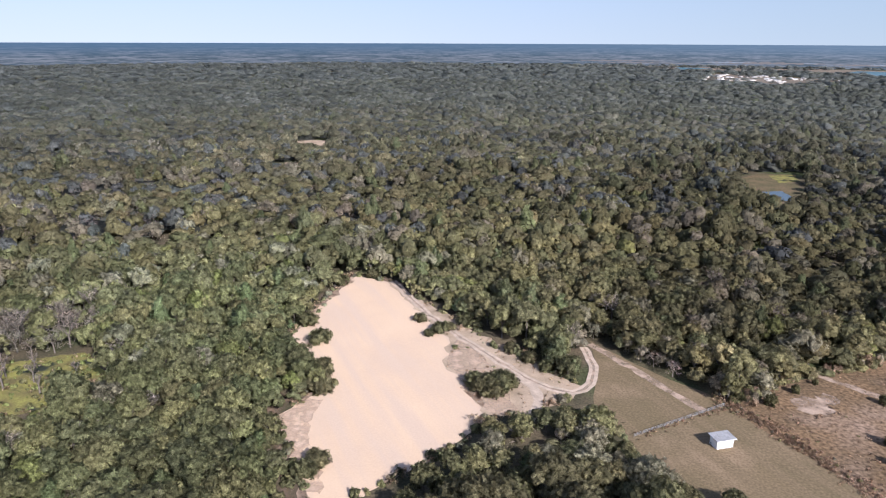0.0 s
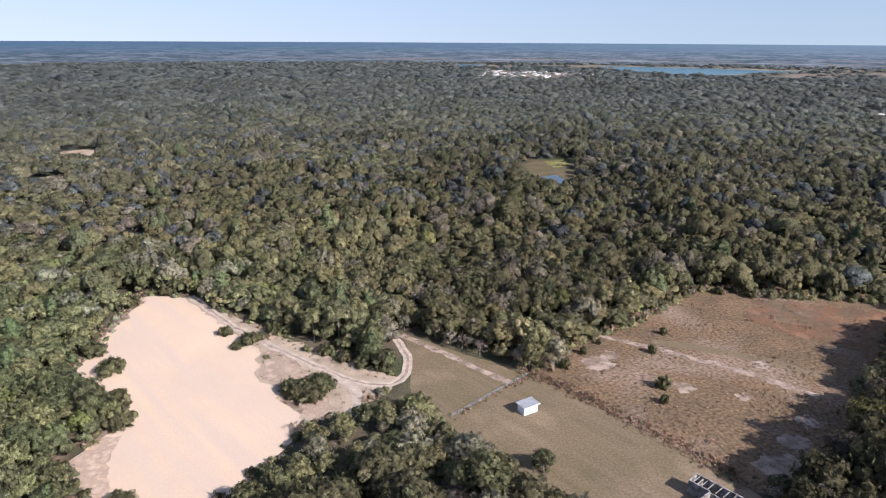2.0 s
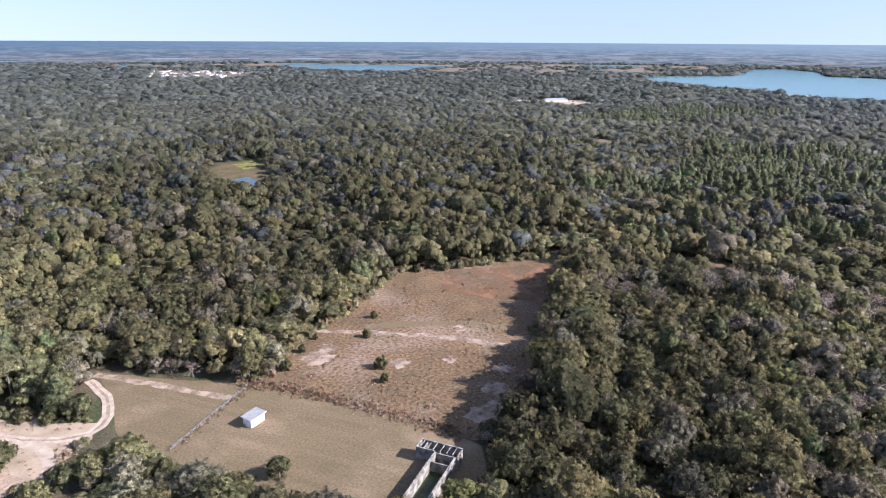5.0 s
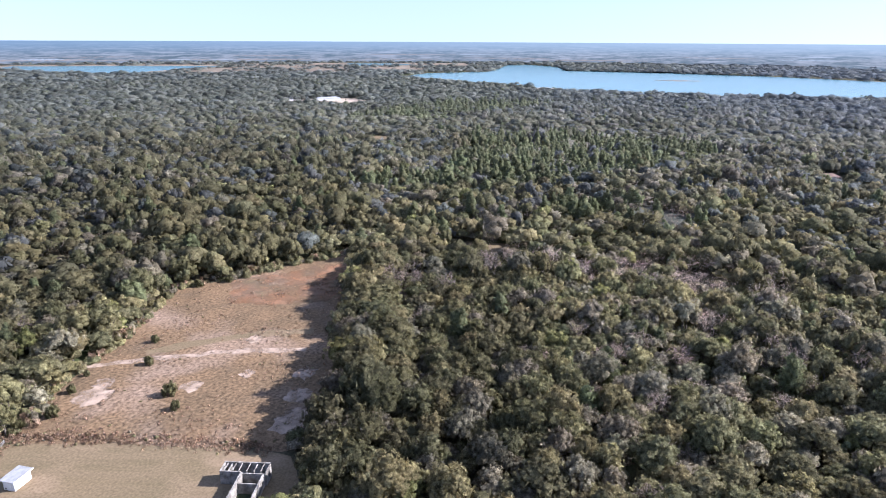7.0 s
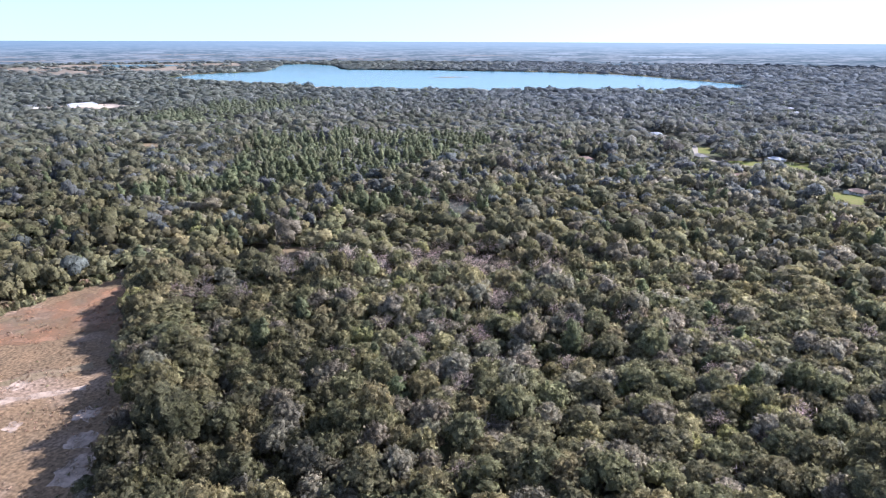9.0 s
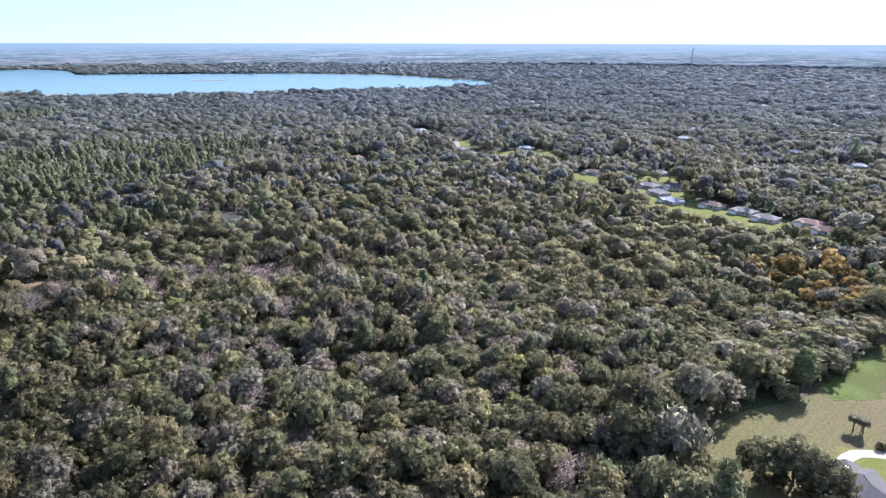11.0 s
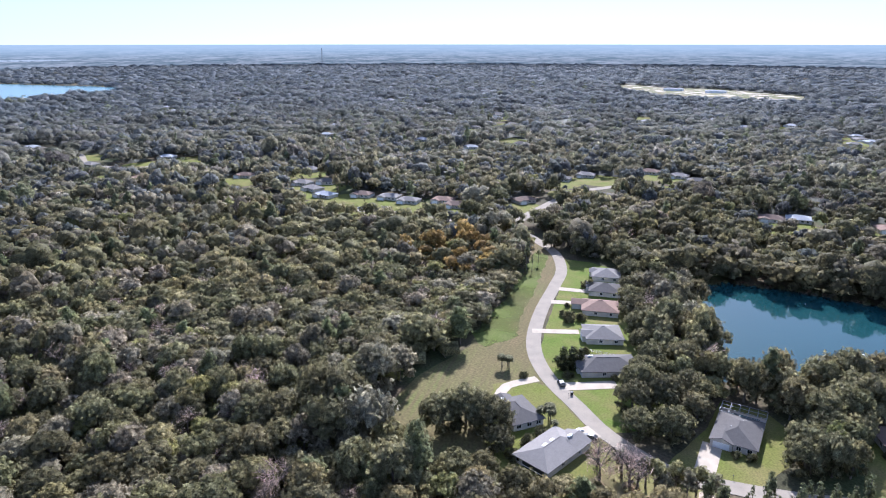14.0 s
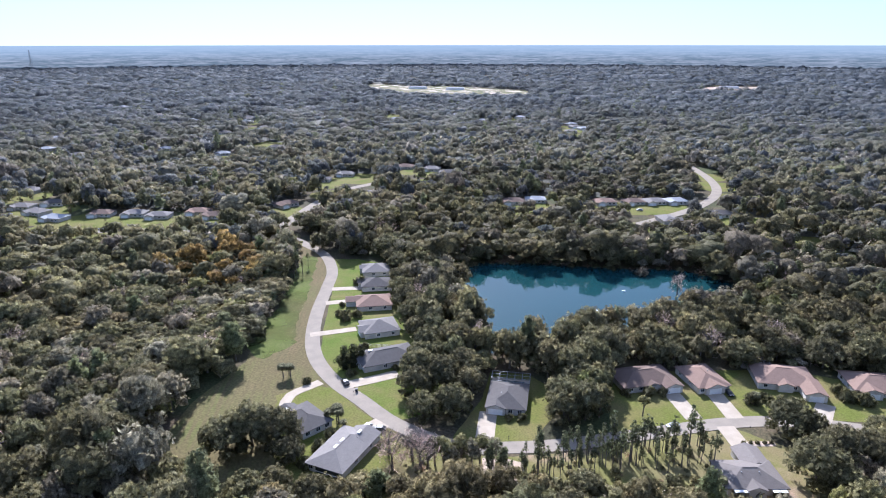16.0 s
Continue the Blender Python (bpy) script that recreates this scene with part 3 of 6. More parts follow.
def wooded(x, y, crown):
    """Where a tree with that crown radius may stand."""
    ok = np.ones(x.shape, bool)
    for poly in (SAND_RIM, VERGE_RIM, MOWN_RIM, FIELD_RIM, MEADOW_RIM, LOT_RIM, YARD_RIM, SIDE_YARD_RIM, SOUTH_YARD_RIM, POND_RIM, BOG_RIM, GLADE_RIM):
        ok &= rim_distance(poly, x, y) > (-0.1 if poly is POND_RIM else 0.2 if poly is FIELD_RIM else 0.45) * crown
    for poly in [LAKE_RIM] + FAR_LAKES:
        ok &= ~inside(poly, x, y) & ~inside(poly, x * 1.03, y * 1.03)
    for line, half in ((ROAD, 9), (WEST_ROAD, 9), (NORTH_ROAD, 9), (EAST_ROAD, 9), (LANE, 6), (TRACK_LINE, 1.5), (SPUR_LINE, 1.5)):
        ok &= near_line(line, x, y) > half + 0.3 * crown
    for line in (WEST_ROAD, NORTH_ROAD, EAST_ROAD, LANE):
        ok &= near_line(line, x * 1.035, y * 1.035) > (4 if line is LANE else 8)
    # no trees in the camera's lines of sight into the clearings
    for poly, k in ((GLADE_RIM, 1.06), (GLADE_RIM, 1.03), (POOL_RIM, 1.1), (POOL_RIM, 1.05), (SAND_RIM, 1.035), (VERGE_RIM, 1.055), (BOG_RIM, 1.05), (MOWN_RIM, 1.04)):
        ok &= ~inside(poly, x * k, y * k)
    ok &= ~(inside(SAND_RIM, x * 1.08, y * 1.08) & (x > -34) & (y < 190))
    ok &= near_line(TRACK_LINE, x * 1.06, y * 1.06) > 6
    for cx, cy, r in FAR_LAWNS:
        k = 1 - 0.04
        ok &= near_line([(cx, cy), (cx * k, cy * k)], x, y) > r * 0.62
    for cx, cy, r in CLEARINGS:
        k = 0.94 if math.hypot(cx, cy) > 600 else 0.98
        ok &= near_line([(cx, cy), (cx * k, cy * k)], x, y) > r + 0.3 * crown
    ok &= ~inside([(820, 2160), (1010, 1940), (1290, 2080), (1320, 2200), (1230, 2380), (1060, 2620)], x, y) | (rng.uniform(0, 1, x.shape) < 0.28)
    ok &= ~inside([(820, 2160), (1010, 1940), (1290, 2080), (1320, 2200), (1230, 2380), (1060, 2620)], x * 1.05, y * 1.05) | (rng.uniform(0, 1, x.shape) < 0.3)
    for site in ([(1040, 890), (1070, 835), (1090, 720), (1150, 700), (1180, 765), (1110, 850)], SITE_RIM,
                 [(120, -1880), (-40, -1930), (-60, -2050), (60, -2040)]):
        ok &= ~inside(site, x, y) & ~inside(site, x * 1.04, y * 1.04) & ~inside(site, x * 1.075, y * 1.075)
    for h in FAR_HOUSES:
        # the house, and a gap in the trees towards the camera
        k = 1 - min(0.06, 48 / math.hypot(h[0], h[1]))
        ok &= near_line([h[:2], (h[0] * k, h[1] * k)], x, y) > 9.5 + 0.28 * crown
    for h in NEAR_HOUSES:
        ok &= np.hypot(x - h[0], y - h[1]) > 9 + 0.5 * crown
    return ok


# ---- ground and open land ----
bm = bmesh.new()
N = 96
rings = [0, 60, 150, 300, 600, 1200, 2000, 3620]
hub = bm.verts.new((0, 0, 0))
last = None
for r in rings[1:]:
    ring = [bm.verts.new((r * math.cos(2 * math.pi * k / N), r * math.sin(2 * math.pi * k / N), 0)) for k in range(N)]
    for k in range(N):
        if last is None:
            bm.faces.new((hub, ring[k], ring[(k + 1) % N]))
        else:
            bm.faces.new((last[k], ring[k], ring[(k + 1) % N], last[(k + 1) % N]))
    last = ring
tagged(part("ground", bm, LITTER), "brown leaf litter and scrub under the woods", "ground", kind="structure")

sheet("sand_flat", SAND_RIM, 0.10, SAND, "wide flat of smooth pale pinkish sand", "sand", 3, 2.0, 1)
sheet("track_verge", VERGE_RIM, 0.13, TRACK, "trodden sandy verge with thin grey grass", "ground", 2.5, 2.4, 2)
sheet("mown_strip", MOWN_RIM, 0.04, MOWN, "short dry mown grass, olive brown", "grass", 4, 1.0, 3)
sheet("rough_field", FIELD_RIM, 0.06, FIELD, "rough russet field with bare pale patches", "field", 4, 1.6, 4)
sheet("meadow", MEADOW_RIM, 0.05, MEADOW, "dry olive meadow beside the road, greener in the middle", "grass", 4, 0.8, 5)
sheet("lawn_lots", LOT_RIM, 0.06, FRONT_LAWN, "green front lawns along the bend of the road", "lawn", 3, 0.5, 6)
sheet("lawn_pond_side", YARD_RIM, 0.06, LAWN, "mown green lawns between the road and the pond", "lawn", 3, 0.5, 7)
sheet("lawn_side", SIDE_YARD_RIM, 0.07, LAWN, "mown green lawn beside a house", "lawn", 3, 0.5, 63)
sheet("lawn_yard", SOUTH_YARD_RIM, 0.06, YARD, "patchy yard of thin grass and sand", "lawn", 3, 0.5, 8)
sheet("pond_water", POND_RIM, 0.05, WATER, "still dark blue-green pond that mirrors the trees", "pond", 4, 1.2, 9)
sheet("lake_water", LAKE_RIM, 0.05, LAKE, "broad blue lake with a wooded shore", "lake", 30, 9, 10)
for i, rim in enumerate(FAR_LAKES):
    sheet("far_lake_water", rim, 0.06, LAKE, "distant strip of blue lake water", "lake", 40, 16, 11 + i)
sheet("marsh", MARSH_RIM, 0.03, MARSH, "tan marsh flats round the far lakes", "marsh", 60, 30, 17)
sheet("bog", BOG_RIM, 0.05, BOG, "boggy yellow-green clearing in the woods", "grass", 3, 2, 18)
sheet("glade", GLADE_RIM, 0.04, GLADE_GRASS, "grassy glade round a small pool", "grass", 4, 2, 19)
sheet("glade_green", [(300, 566), (306, 600), (330, 602), (322, 572)], 0.06, BOG, "bright green grass at the head of the glade", "grass", 3, 2, 75)
sheet("pool_water", POOL_RIM, 0.08, POOL, "small pale grey-blue woodland pool", "pool", 3, 1, 20)
for i, (cx, cy, r) in enumerate(CLEARINGS):
    rim = [(cx + r * 1.3 * math.cos(k * 0.785), cy + r * 1.3 * math.sin(k * 0.785)) for k in range(8)]
    sheet("sandy_clearing", rim, 0.05 + 0.004 * i, TRACK if cy > 600 else MOWN, "bare sandy clearing in the woods", "ground", 3, 1.5, 21 + i)
for i, (cx, cy, r) in enumerate(FAR_LAWNS):
    rim = [(cx + r * math.cos(k * 0.785), cy + r * math.sin(k * 0.785)) for k in range(8)]
    sheet("far_lawn", rim, 0.02 + 0.0015 * i, LAWN, "sunlit green lawn among far houses", "lawn", 4, 2, 41 + i)
# each lawn is shifted towards the camera, into the gap in the trees
for i, h in enumerate(FAR_HOUSES):
    k = 1 - 20 / math.hypot(h[0], h[1])
    rim = [(h[0] * k + 17 * math.cos(j * 0.785), h[1] * k + 17 * math.sin(j * 0.785)) for j in range(8)]
    sheet("far_yard_lawn", rim, 0.07 + 0.0015 * i, LAWN, "sunlit lawn on the camera's side of a far house", "lawn", 4, 2.5, 71 + i)
sheet("lawn_corner", [(82, -128), (82, -152), (90, -157), (106, -165), (122, -173), (133, -171), (137, -160), (128, -146), (116, -132), (100, -122)], 0.075, LAWN,
      "olive green lawn round two houses on the bend", "lawn", 3, 1.2, 74)
ribbon("road", ROAD, 6.2, 0.14, ASPHALT, "pale grey residential road in a long bend", "road", 0.14)
ribbon("west_road", WEST_ROAD, 7, 0.213, ASPHALT, "pale residential road between far houses", "road", 0.13)
ribbon("north_road", NORTH_ROAD, 8, 0.212, ASPHALT, "pale side road climbing through the houses", "road", 0.12)
ribbon("east_road", EAST_ROAD, 8, 0.214, ASPHALT, "pale road bending through lawns beyond the pond", "road", 0.12)
ribbon("lane", LANE, 6, 0.216, ASPHALT, "pale lane winding past far houses", "road", 0.12)
sheet("field_end", [(236, 232), (262, 214), (286, 196), (262, 176), (236, 172), (222, 190), (214, 212)], 0.075, RUSSET, "orange-brown bare end of the field", "field", 2, 4, 65)
sheet("meadow_green", [(160, -180), (172, -186), (188, -226), (206, -262), (224, -296), (214, -296), (196, -266), (180, -236), (166, -210), (156, -196)], 0.06, THIN_GRASS,
      "greener grass down the middle of the meadow", "grass", 3, 2, 68)
ribbon("field_band", [(160, 206), (186, 184), (206, 158)], 5.5, 0.085, MOWN, "mown olive band across the rough field", "path", 0, 2.5)
ribbon("field_track", [(141, 218), (160, 196), (176, 175), (190, 150)], 3.6, 0.09, THIN_SAND, "pale sandy track across the rough field", "track", 0, 2.4)
for i, (cx, cy, r) in enumerate(((128, 196, 5), (174, 139, 3.5), (160, 131, 4), (146, 122, 6), (164, 158, 2.2), (148, 170, 3), (136, 200, 3), (188, 175, 3))):
    rim = [(cx + r * (1.5 if j % 2 else 1) * math.cos(j * 0.785), cy + r * math.sin(j * 0.785)) for j in range(8)]
    rim = [(cx + (a - cx) * 1.15, cy + (b - cy) * 1.15) for a, b in rim]
    sheet("sand_patch", rim, 0.095 + 0.005 * i, THIN_SAND, "bare pale sand patch in the field", "ground", 1.2, 1.6, 131 + i)
sheet("sand_flat_edge", [(6, 248), (2, 230), (4, 216), (14, 198), (20, 186), (26, 192), (20, 214), (16, 236)], 0.15, EDGE_SAND, "thin grey crust at the edge of the sand", "ground", 2, 3, 69)
ribbon("sand_fringe", [(-39, 146), (-57, 186), (-49, 204), (-42, 208), (-53, 228), (-66, 244), (-67, 252), (-63, 268), (-61, 282), (-54, 306), (-49, 326)], 6.5, 0.17, FRINGE, "brown twigs and litter along the woods' edge of the sand", "ground", 0, 4.0)
ribbon("sand_fringe_end", [(-49, 329), (-40, 324), (-28, 318), (-16, 301)], 4.0, 0.175, FRINGE, "brown litter at the head of the sand", "ground", 0, 3.0)
sheet("sand_margin", [(-40, 150), (-55, 186), (-48, 202), (-42, 198), (-44, 184), (-40, 170), (-33, 150)], 0.14, EDGE_SAND, "grey trodden margin of the sand flat", "ground", 2, 2, 66)
sheet("sandy_yard", [(57, -158), (47, -159.5), (41.5, -153), (47, -145), (56, -148)], 0.085, TRACK_PALE, "bare sandy patch below roadside pines", "ground", 1.5, 1.2, 67)
ribbon("track", TRACK_LINE, 3.6, 0.18, TRACK_PALE, "pale wheel-worn sand track", "track", 0, 1.2)
ribbon("track_grass", TRACK_LINE, 0.9, 0.2, THIN_SAND, "worn strip between the wheel ruts", "track", 0, 1.2)
ribbon("track_spur", SPUR_LINE, 3.6, 0.19, TRACK_PALE, "pale sand spur off the track", "track", 0, 1.0)
sheet("lake_island", [(2160, 290), (2200, 230), (2205, 160), (2185, 150), (2150, 220)], 0.25, MARSH, "low tan reed island in the lake", "island", 8, 6, 72)
sheet("lake_spit", [(1560, 500), (1640, 530), (1700, 500), (1640, 440), (1560, 440)], 0.22, TRACK_PALE, "pale sand spit on the lake shore", "ground", 10, 8, 73)
ribbon("footpath", FOOTPATH, 3.6, 0.08, THIN_SAND, "thin pale footpath through mown grass", "path", 0, 1.4)

# a glowing ring painted as the wooded distance, out to the skyline
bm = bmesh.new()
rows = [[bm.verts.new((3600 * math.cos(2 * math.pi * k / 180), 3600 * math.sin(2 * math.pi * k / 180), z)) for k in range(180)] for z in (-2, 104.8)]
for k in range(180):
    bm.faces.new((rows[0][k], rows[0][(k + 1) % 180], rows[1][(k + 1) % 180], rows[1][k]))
tagged(part("backdrop", bm, DISTANCE), "glowing backdrop of woods and flats with painted blue haze", "backdrop", kind="structure")

# a glowing ring added for pale air over the skyline
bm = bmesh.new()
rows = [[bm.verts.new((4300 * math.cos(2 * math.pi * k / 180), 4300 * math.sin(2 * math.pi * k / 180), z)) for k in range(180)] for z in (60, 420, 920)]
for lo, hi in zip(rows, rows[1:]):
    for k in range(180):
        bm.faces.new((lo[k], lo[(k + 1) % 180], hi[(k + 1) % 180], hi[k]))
tagged(part("backdrop_haze", bm, HORIZON), "glowing ring painted as pale haze over the skyline", "backdrop", kind="structure")

# glowing strips of land and water near the skyline: bearing from, bearing to, height from, height to
def skyline_strips(name, radius, strips, mat, label):
    bm = bmesh.new()
    for b0, b1, z0, z1 in strips:
        n = 36
        edge = []
        for i in range(n + 1):
            b, u = radians(b0 + (b1 - b0) * i / n), math.sin(math.pi * i / n) ** 0.5
            m, h = (z0 + z1) / 2 + 0.8 * math.sin(i * 1.7), (z1 - z0) / 2 * u * (0.62 + 0.25 * math.sin(i * 2.9) + 0.2 * math.sin(i * 1.3 + b0))
            edge.append([bm.verts.new((radius * math.sin(b), radius * math.cos(b), m + s * h)) for s in (-1, 1)])
        for p, q in zip(edge, edge[1:]):
            bm.faces.new((p[0], q[0], q[1], p[1]))
    tagged(part(name, bm, mat), label, "backdrop", kind="structure")


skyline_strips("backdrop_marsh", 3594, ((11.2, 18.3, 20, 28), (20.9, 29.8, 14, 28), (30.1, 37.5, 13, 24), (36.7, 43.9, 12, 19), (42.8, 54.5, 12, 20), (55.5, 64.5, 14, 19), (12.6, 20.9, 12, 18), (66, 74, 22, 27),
                                        (70, 82, 13, 20), (34, 41, 29, 33), (47, 53, 32, 36), (58, 66, 38, 42), (84, 90, 34, 38)), FAR_MARSH, "glowing tan strips painted as marsh flats under the skyline")
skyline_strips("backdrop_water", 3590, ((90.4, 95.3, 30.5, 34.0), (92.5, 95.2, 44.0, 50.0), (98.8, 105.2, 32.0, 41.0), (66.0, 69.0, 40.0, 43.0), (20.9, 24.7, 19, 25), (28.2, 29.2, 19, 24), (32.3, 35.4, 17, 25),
                                        (42.5, 44.3, 15, 19), (45.6, 47.8, 14, 18), (59.8, 61.2, 51, 55), (11.0, 13.0, 14, 18)), FAR_WATER, "glowing pale strips painted as far lakes under the skyline")

# ---- trees ----
rng = np.random.default_rng(7)
# the last tint is blue-grey, with the haze of distance painted in
OAK, OLIVE, MOSSY, BARE, PINE, YELLOW, ORANGE, BRUSH, HAZED = range(9)
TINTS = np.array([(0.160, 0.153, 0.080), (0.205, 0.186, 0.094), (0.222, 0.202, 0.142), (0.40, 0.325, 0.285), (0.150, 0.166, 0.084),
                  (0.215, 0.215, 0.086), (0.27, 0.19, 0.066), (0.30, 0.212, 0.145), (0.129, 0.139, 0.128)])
HAMMOCK = [(70, 245), (112, 232), (216, 262), (330, 215), (620, 420), (420, 800), (180, 620)]
POND_SHADE = [(150, -255), (300, -330), (330, -420), (180, -600), (0, -700), (-180, -640), (-100, -250), (-30, -290), (20, -330)]
EAST_SHADE = [(118, 96), (125, 55), (150, 44), (300, 80), (345, 130), (300, 180), (236, 155), (196, 140), (150, 112)]
CARD = np.array([(-1, -1), (1, -1), (1, 1), (-1, 1)], float)


def cards(centre, normal, size, long=1.0):
    """One small bent quad of foliage at each centre, facing its normal, turned at random."""
    n = len(centre)
    normal = normal / np.linalg.norm(normal, axis=1, keepdims=True)
    t = rng.normal(size=(n, 3))
    t -= normal * (t * normal).sum(1, keepdims=True)
    t /= np.linalg.norm(t, axis=1, keepdims=True)
    b = np.cross(normal, t)
    k = CARD[None] * (1 + 0.45 * rng.uniform(-1, 1, (n, 4, 2))) * size[:, None, None] * 0.5
    v = centre[:, None] + t[:, None] * k[..., :1] * long + b[:, None] * k[..., 1:] / long
    v += normal[:, None] * (rng.uniform(-0.25, 0.25, (n, 4, 1)) * size[:, None, None])
    return v.reshape(-1, 3)


def cap(c, r, tall, segs=6, rough=0.3, skirt=-0.5, loose=0.28):
    """The leafy surface of one bough: a rough open dome round c, with the way out at each corner."""
    an = np.arange(segs) * 2 * math.pi / segs + rng.uniform(0, 6.28)
    d = [np.stack([np.cos(an) * w, np.sin(an) * w, np.full(segs, z)], 1) for w, z in ((0.95, skirt), (0.84, 0.5))]
    d[1] = np.stack([np.cos(an + math.pi / segs) * 0.84, np.sin(an + math.pi / segs) * 0.84, np.full(segs, 0.5)], 1)
    d = np.concatenate(d + [np.array([[rng.uniform(-0.2, 0.2), rng.uniform(-0.2, 0.2), 1.0]])])
    v = c + d * rng.uniform(1 - rough, 1 + rough, (len(d), 1)) * np.array([r, r, r * tall])
    i = np.arange(segs)
    quads = np.concatenate([np.stack([i, (i + 1) % segs, segs + i, segs + (i - 1) % segs], 1),
                            np.stack([segs + i[::2], segs + i[::2] + 1, segs + (i[::2] + 2) % segs, np.full(len(i[::2]), 2 * segs)], 1)])
    w = d * np.array([1, 1, 1 / tall]) + rng.normal(0, loose, d.shape)
    return v, quads, (w / np.linalg.norm(w, axis=1, keepdims=True))[quads]


def stem(p, q, r0, r1, sides=5):
    """A tapered tube from p to q."""
    p, q = np.array(p, float), np.array(q, float)
    d = (q - p) / np.linalg.norm(q - p)
    s = np.cross(d, [0.31, 0.17, 0.93] if abs(d[2]) < 0.9 else [1, 0.1, 0])
    s /= np.linalg.norm(s)
    c = np.cross(d, s)
    an = np.arange(sides) * 2 * math.pi / sides
    ring = np.cos(an)[:, None] * s + np.sin(an)[:, None] * c
    v = np.concatenate([p + ring * r0, q + ring * r1])
    k = np.arange(sides)
    return v, np.stack([k, (k + 1) % sides, (k + 1) % sides + sides, k + sides], 1)


def join(pieces):
    vs, qs, o = [], [], 0
    for v, q in pieces:
        vs.append(v)
        qs.append(q + o)
        o += len(v)
    return np.concatenate(vs), np.concatenate(qs)


def as_quads(v):
    return v, np.arange(len(v)).reshape(-1, 4)


def boughs(kind, r, h, m, low=0):
    """Centres and radii of the rounded boughs that make up a crown; low: how many of them hang out at the sides."""
    if kind == PINE:
        z = np.linspace(low / 100 if low else 0.42, 0.95, m) * h
        c = np.stack([rng.normal(0, 0.16 * r, m), rng.normal(0, 0.16 * r, m), z], 1)
        return c, r * np.linspace(0.85, 0.34, m) * rng.uniform(0.75, 1.1, m)
    # spread evenly over the crown, the highest in the middle
    an = np.arange(m) * 2.4 + rng.uniform(-0.5, 0.5, m)
    rad = r * np.sqrt((np.arange(m) + rng.uniform(0.1, 0.9, m)) / m) * 0.74
    big = r * (0.98 / math.sqrt(m) + 0.14) * rng.uniform(0.72, 1.22, m)
    top = h * rng.uniform(0.9, 1.06, m) - 0.40 * h * (rad / r) ** 1.7
    c = np.stack([np.cos(an) * rad, np.sin(an) * rad, top - 0.8 * big], 1)
    if low:
        an = np.arange(low) * 6.28 / low + rng.uniform(-0.4, 0.4, low)
        c = np.concatenate([c, np.stack([np.cos(an) * r * 0.66, np.sin(an) * r * 0.66, h * rng.uniform(0.2, 0.36, low)], 1)])
        big = np.concatenate([big, r * rng.uniform(0.26, 0.36, low)])
    return c, big


def make_crown(kind, r, h, n, size, m=10, low=0, segs=6, tall=0.95):
    """Crown of a tree h high with crown radius r, as (v, q, slot, way): leafy boughs in slot 0, n sprays of leaves over them in slot 2."""
    if kind == BARE:
        c, big = boughs(OAK, r, h, 9, 3)
        i = rng.integers(0, len(c), n)
        d = rng.normal(size=(n, 3))
        d /= np.linalg.norm(d, axis=1, keepdims=True)
        p = c[i] + d * (big[i] * rng.uniform(0.3, 1.15, n))[:, None]
        p[:, 2] = np.maximum(p[:, 2], 0.1 * h)
        v, q = as_quads(cards(p, rng.normal(size=p.shape) + d * 0.3, size * rng.uniform(0.55, 1.45, n) * 0.36, 5.0))
        return v, q, np.zeros(len(q), int), np.repeat(d[:, None], 4, 1)
    if kind == PINE:
        m, low = max(2, min(m, 7)), low if low > 10 else 0
    c, big = boughs(kind, r, h, m, low)
    vs, qs, ws, o = [], [], [], 0
    for ci, bi in zip(c, big):
        v, q, w = cap(ci, bi * (0.95 if n < 60 else 0.5 if kind == PINE and low > 50 else 0.8), tall if kind != PINE else 1.15, segs, *((0.3,) if segs > 4 else (0.28, -0.5, 0.22)))
        # the bough leans a little with the whole crown
        lean = ci - np.array([0, 0, 0.45 * h])
        w = w + (0.35 if segs > 4 else 0.5) * lean / (np.linalg.norm(lean) + 1e-6) + np.array([0, 0, 0.5 if m < 4 else 0])
        vs.append(v)
        qs.append(q + o)
        ws.append(w)
        o += len(v)
    slots = [np.zeros(sum(len(q) for q in qs), int)]
    if n:
        i = rng.choice(len(c), n * 3, p=big ** 2 / (big ** 2).sum())
        d = rng.normal(size=(n * 3, 3))
        d[:, 2] += 0.45
        d /= np.linalg.norm(d, axis=1, keepdims=True)
        p = c[i] + d * big[i][:, None] * rng.uniform(0.78, 1.2, (n * 3, 1)) * np.array([1, 1, tall])
        deep = (np.linalg.norm((p[:, None] - c[None]) / np.array([1, 1, tall]), axis=2) / big[None]).min(1)
        keep = np.where((deep > 0.8) & (p[:, 2] > 0.06 * h) & (d[:, 2] > -0.5))[0][:n]
        p, d = p[keep], d[keep]
        v, q = as_quads(cards(p, d + 0.6 * rng.normal(size=p.shape), size * rng.uniform(0.55, 1.45, len(p))))
        vs.append(v)
        qs.append(q + o)
        out = d + 0.4 * rng.normal(size=d.shape)
        ws.append(np.repeat(out[:, None], 4, 1))
        slots.append(np.full(len(q), 2))
    w = np.concatenate(ws)
    return np.concatenate(vs), np.concatenate(qs), np.concatenate(slots), w / (np.linalg.norm(w, axis=2, keepdims=True) + 1e-9)


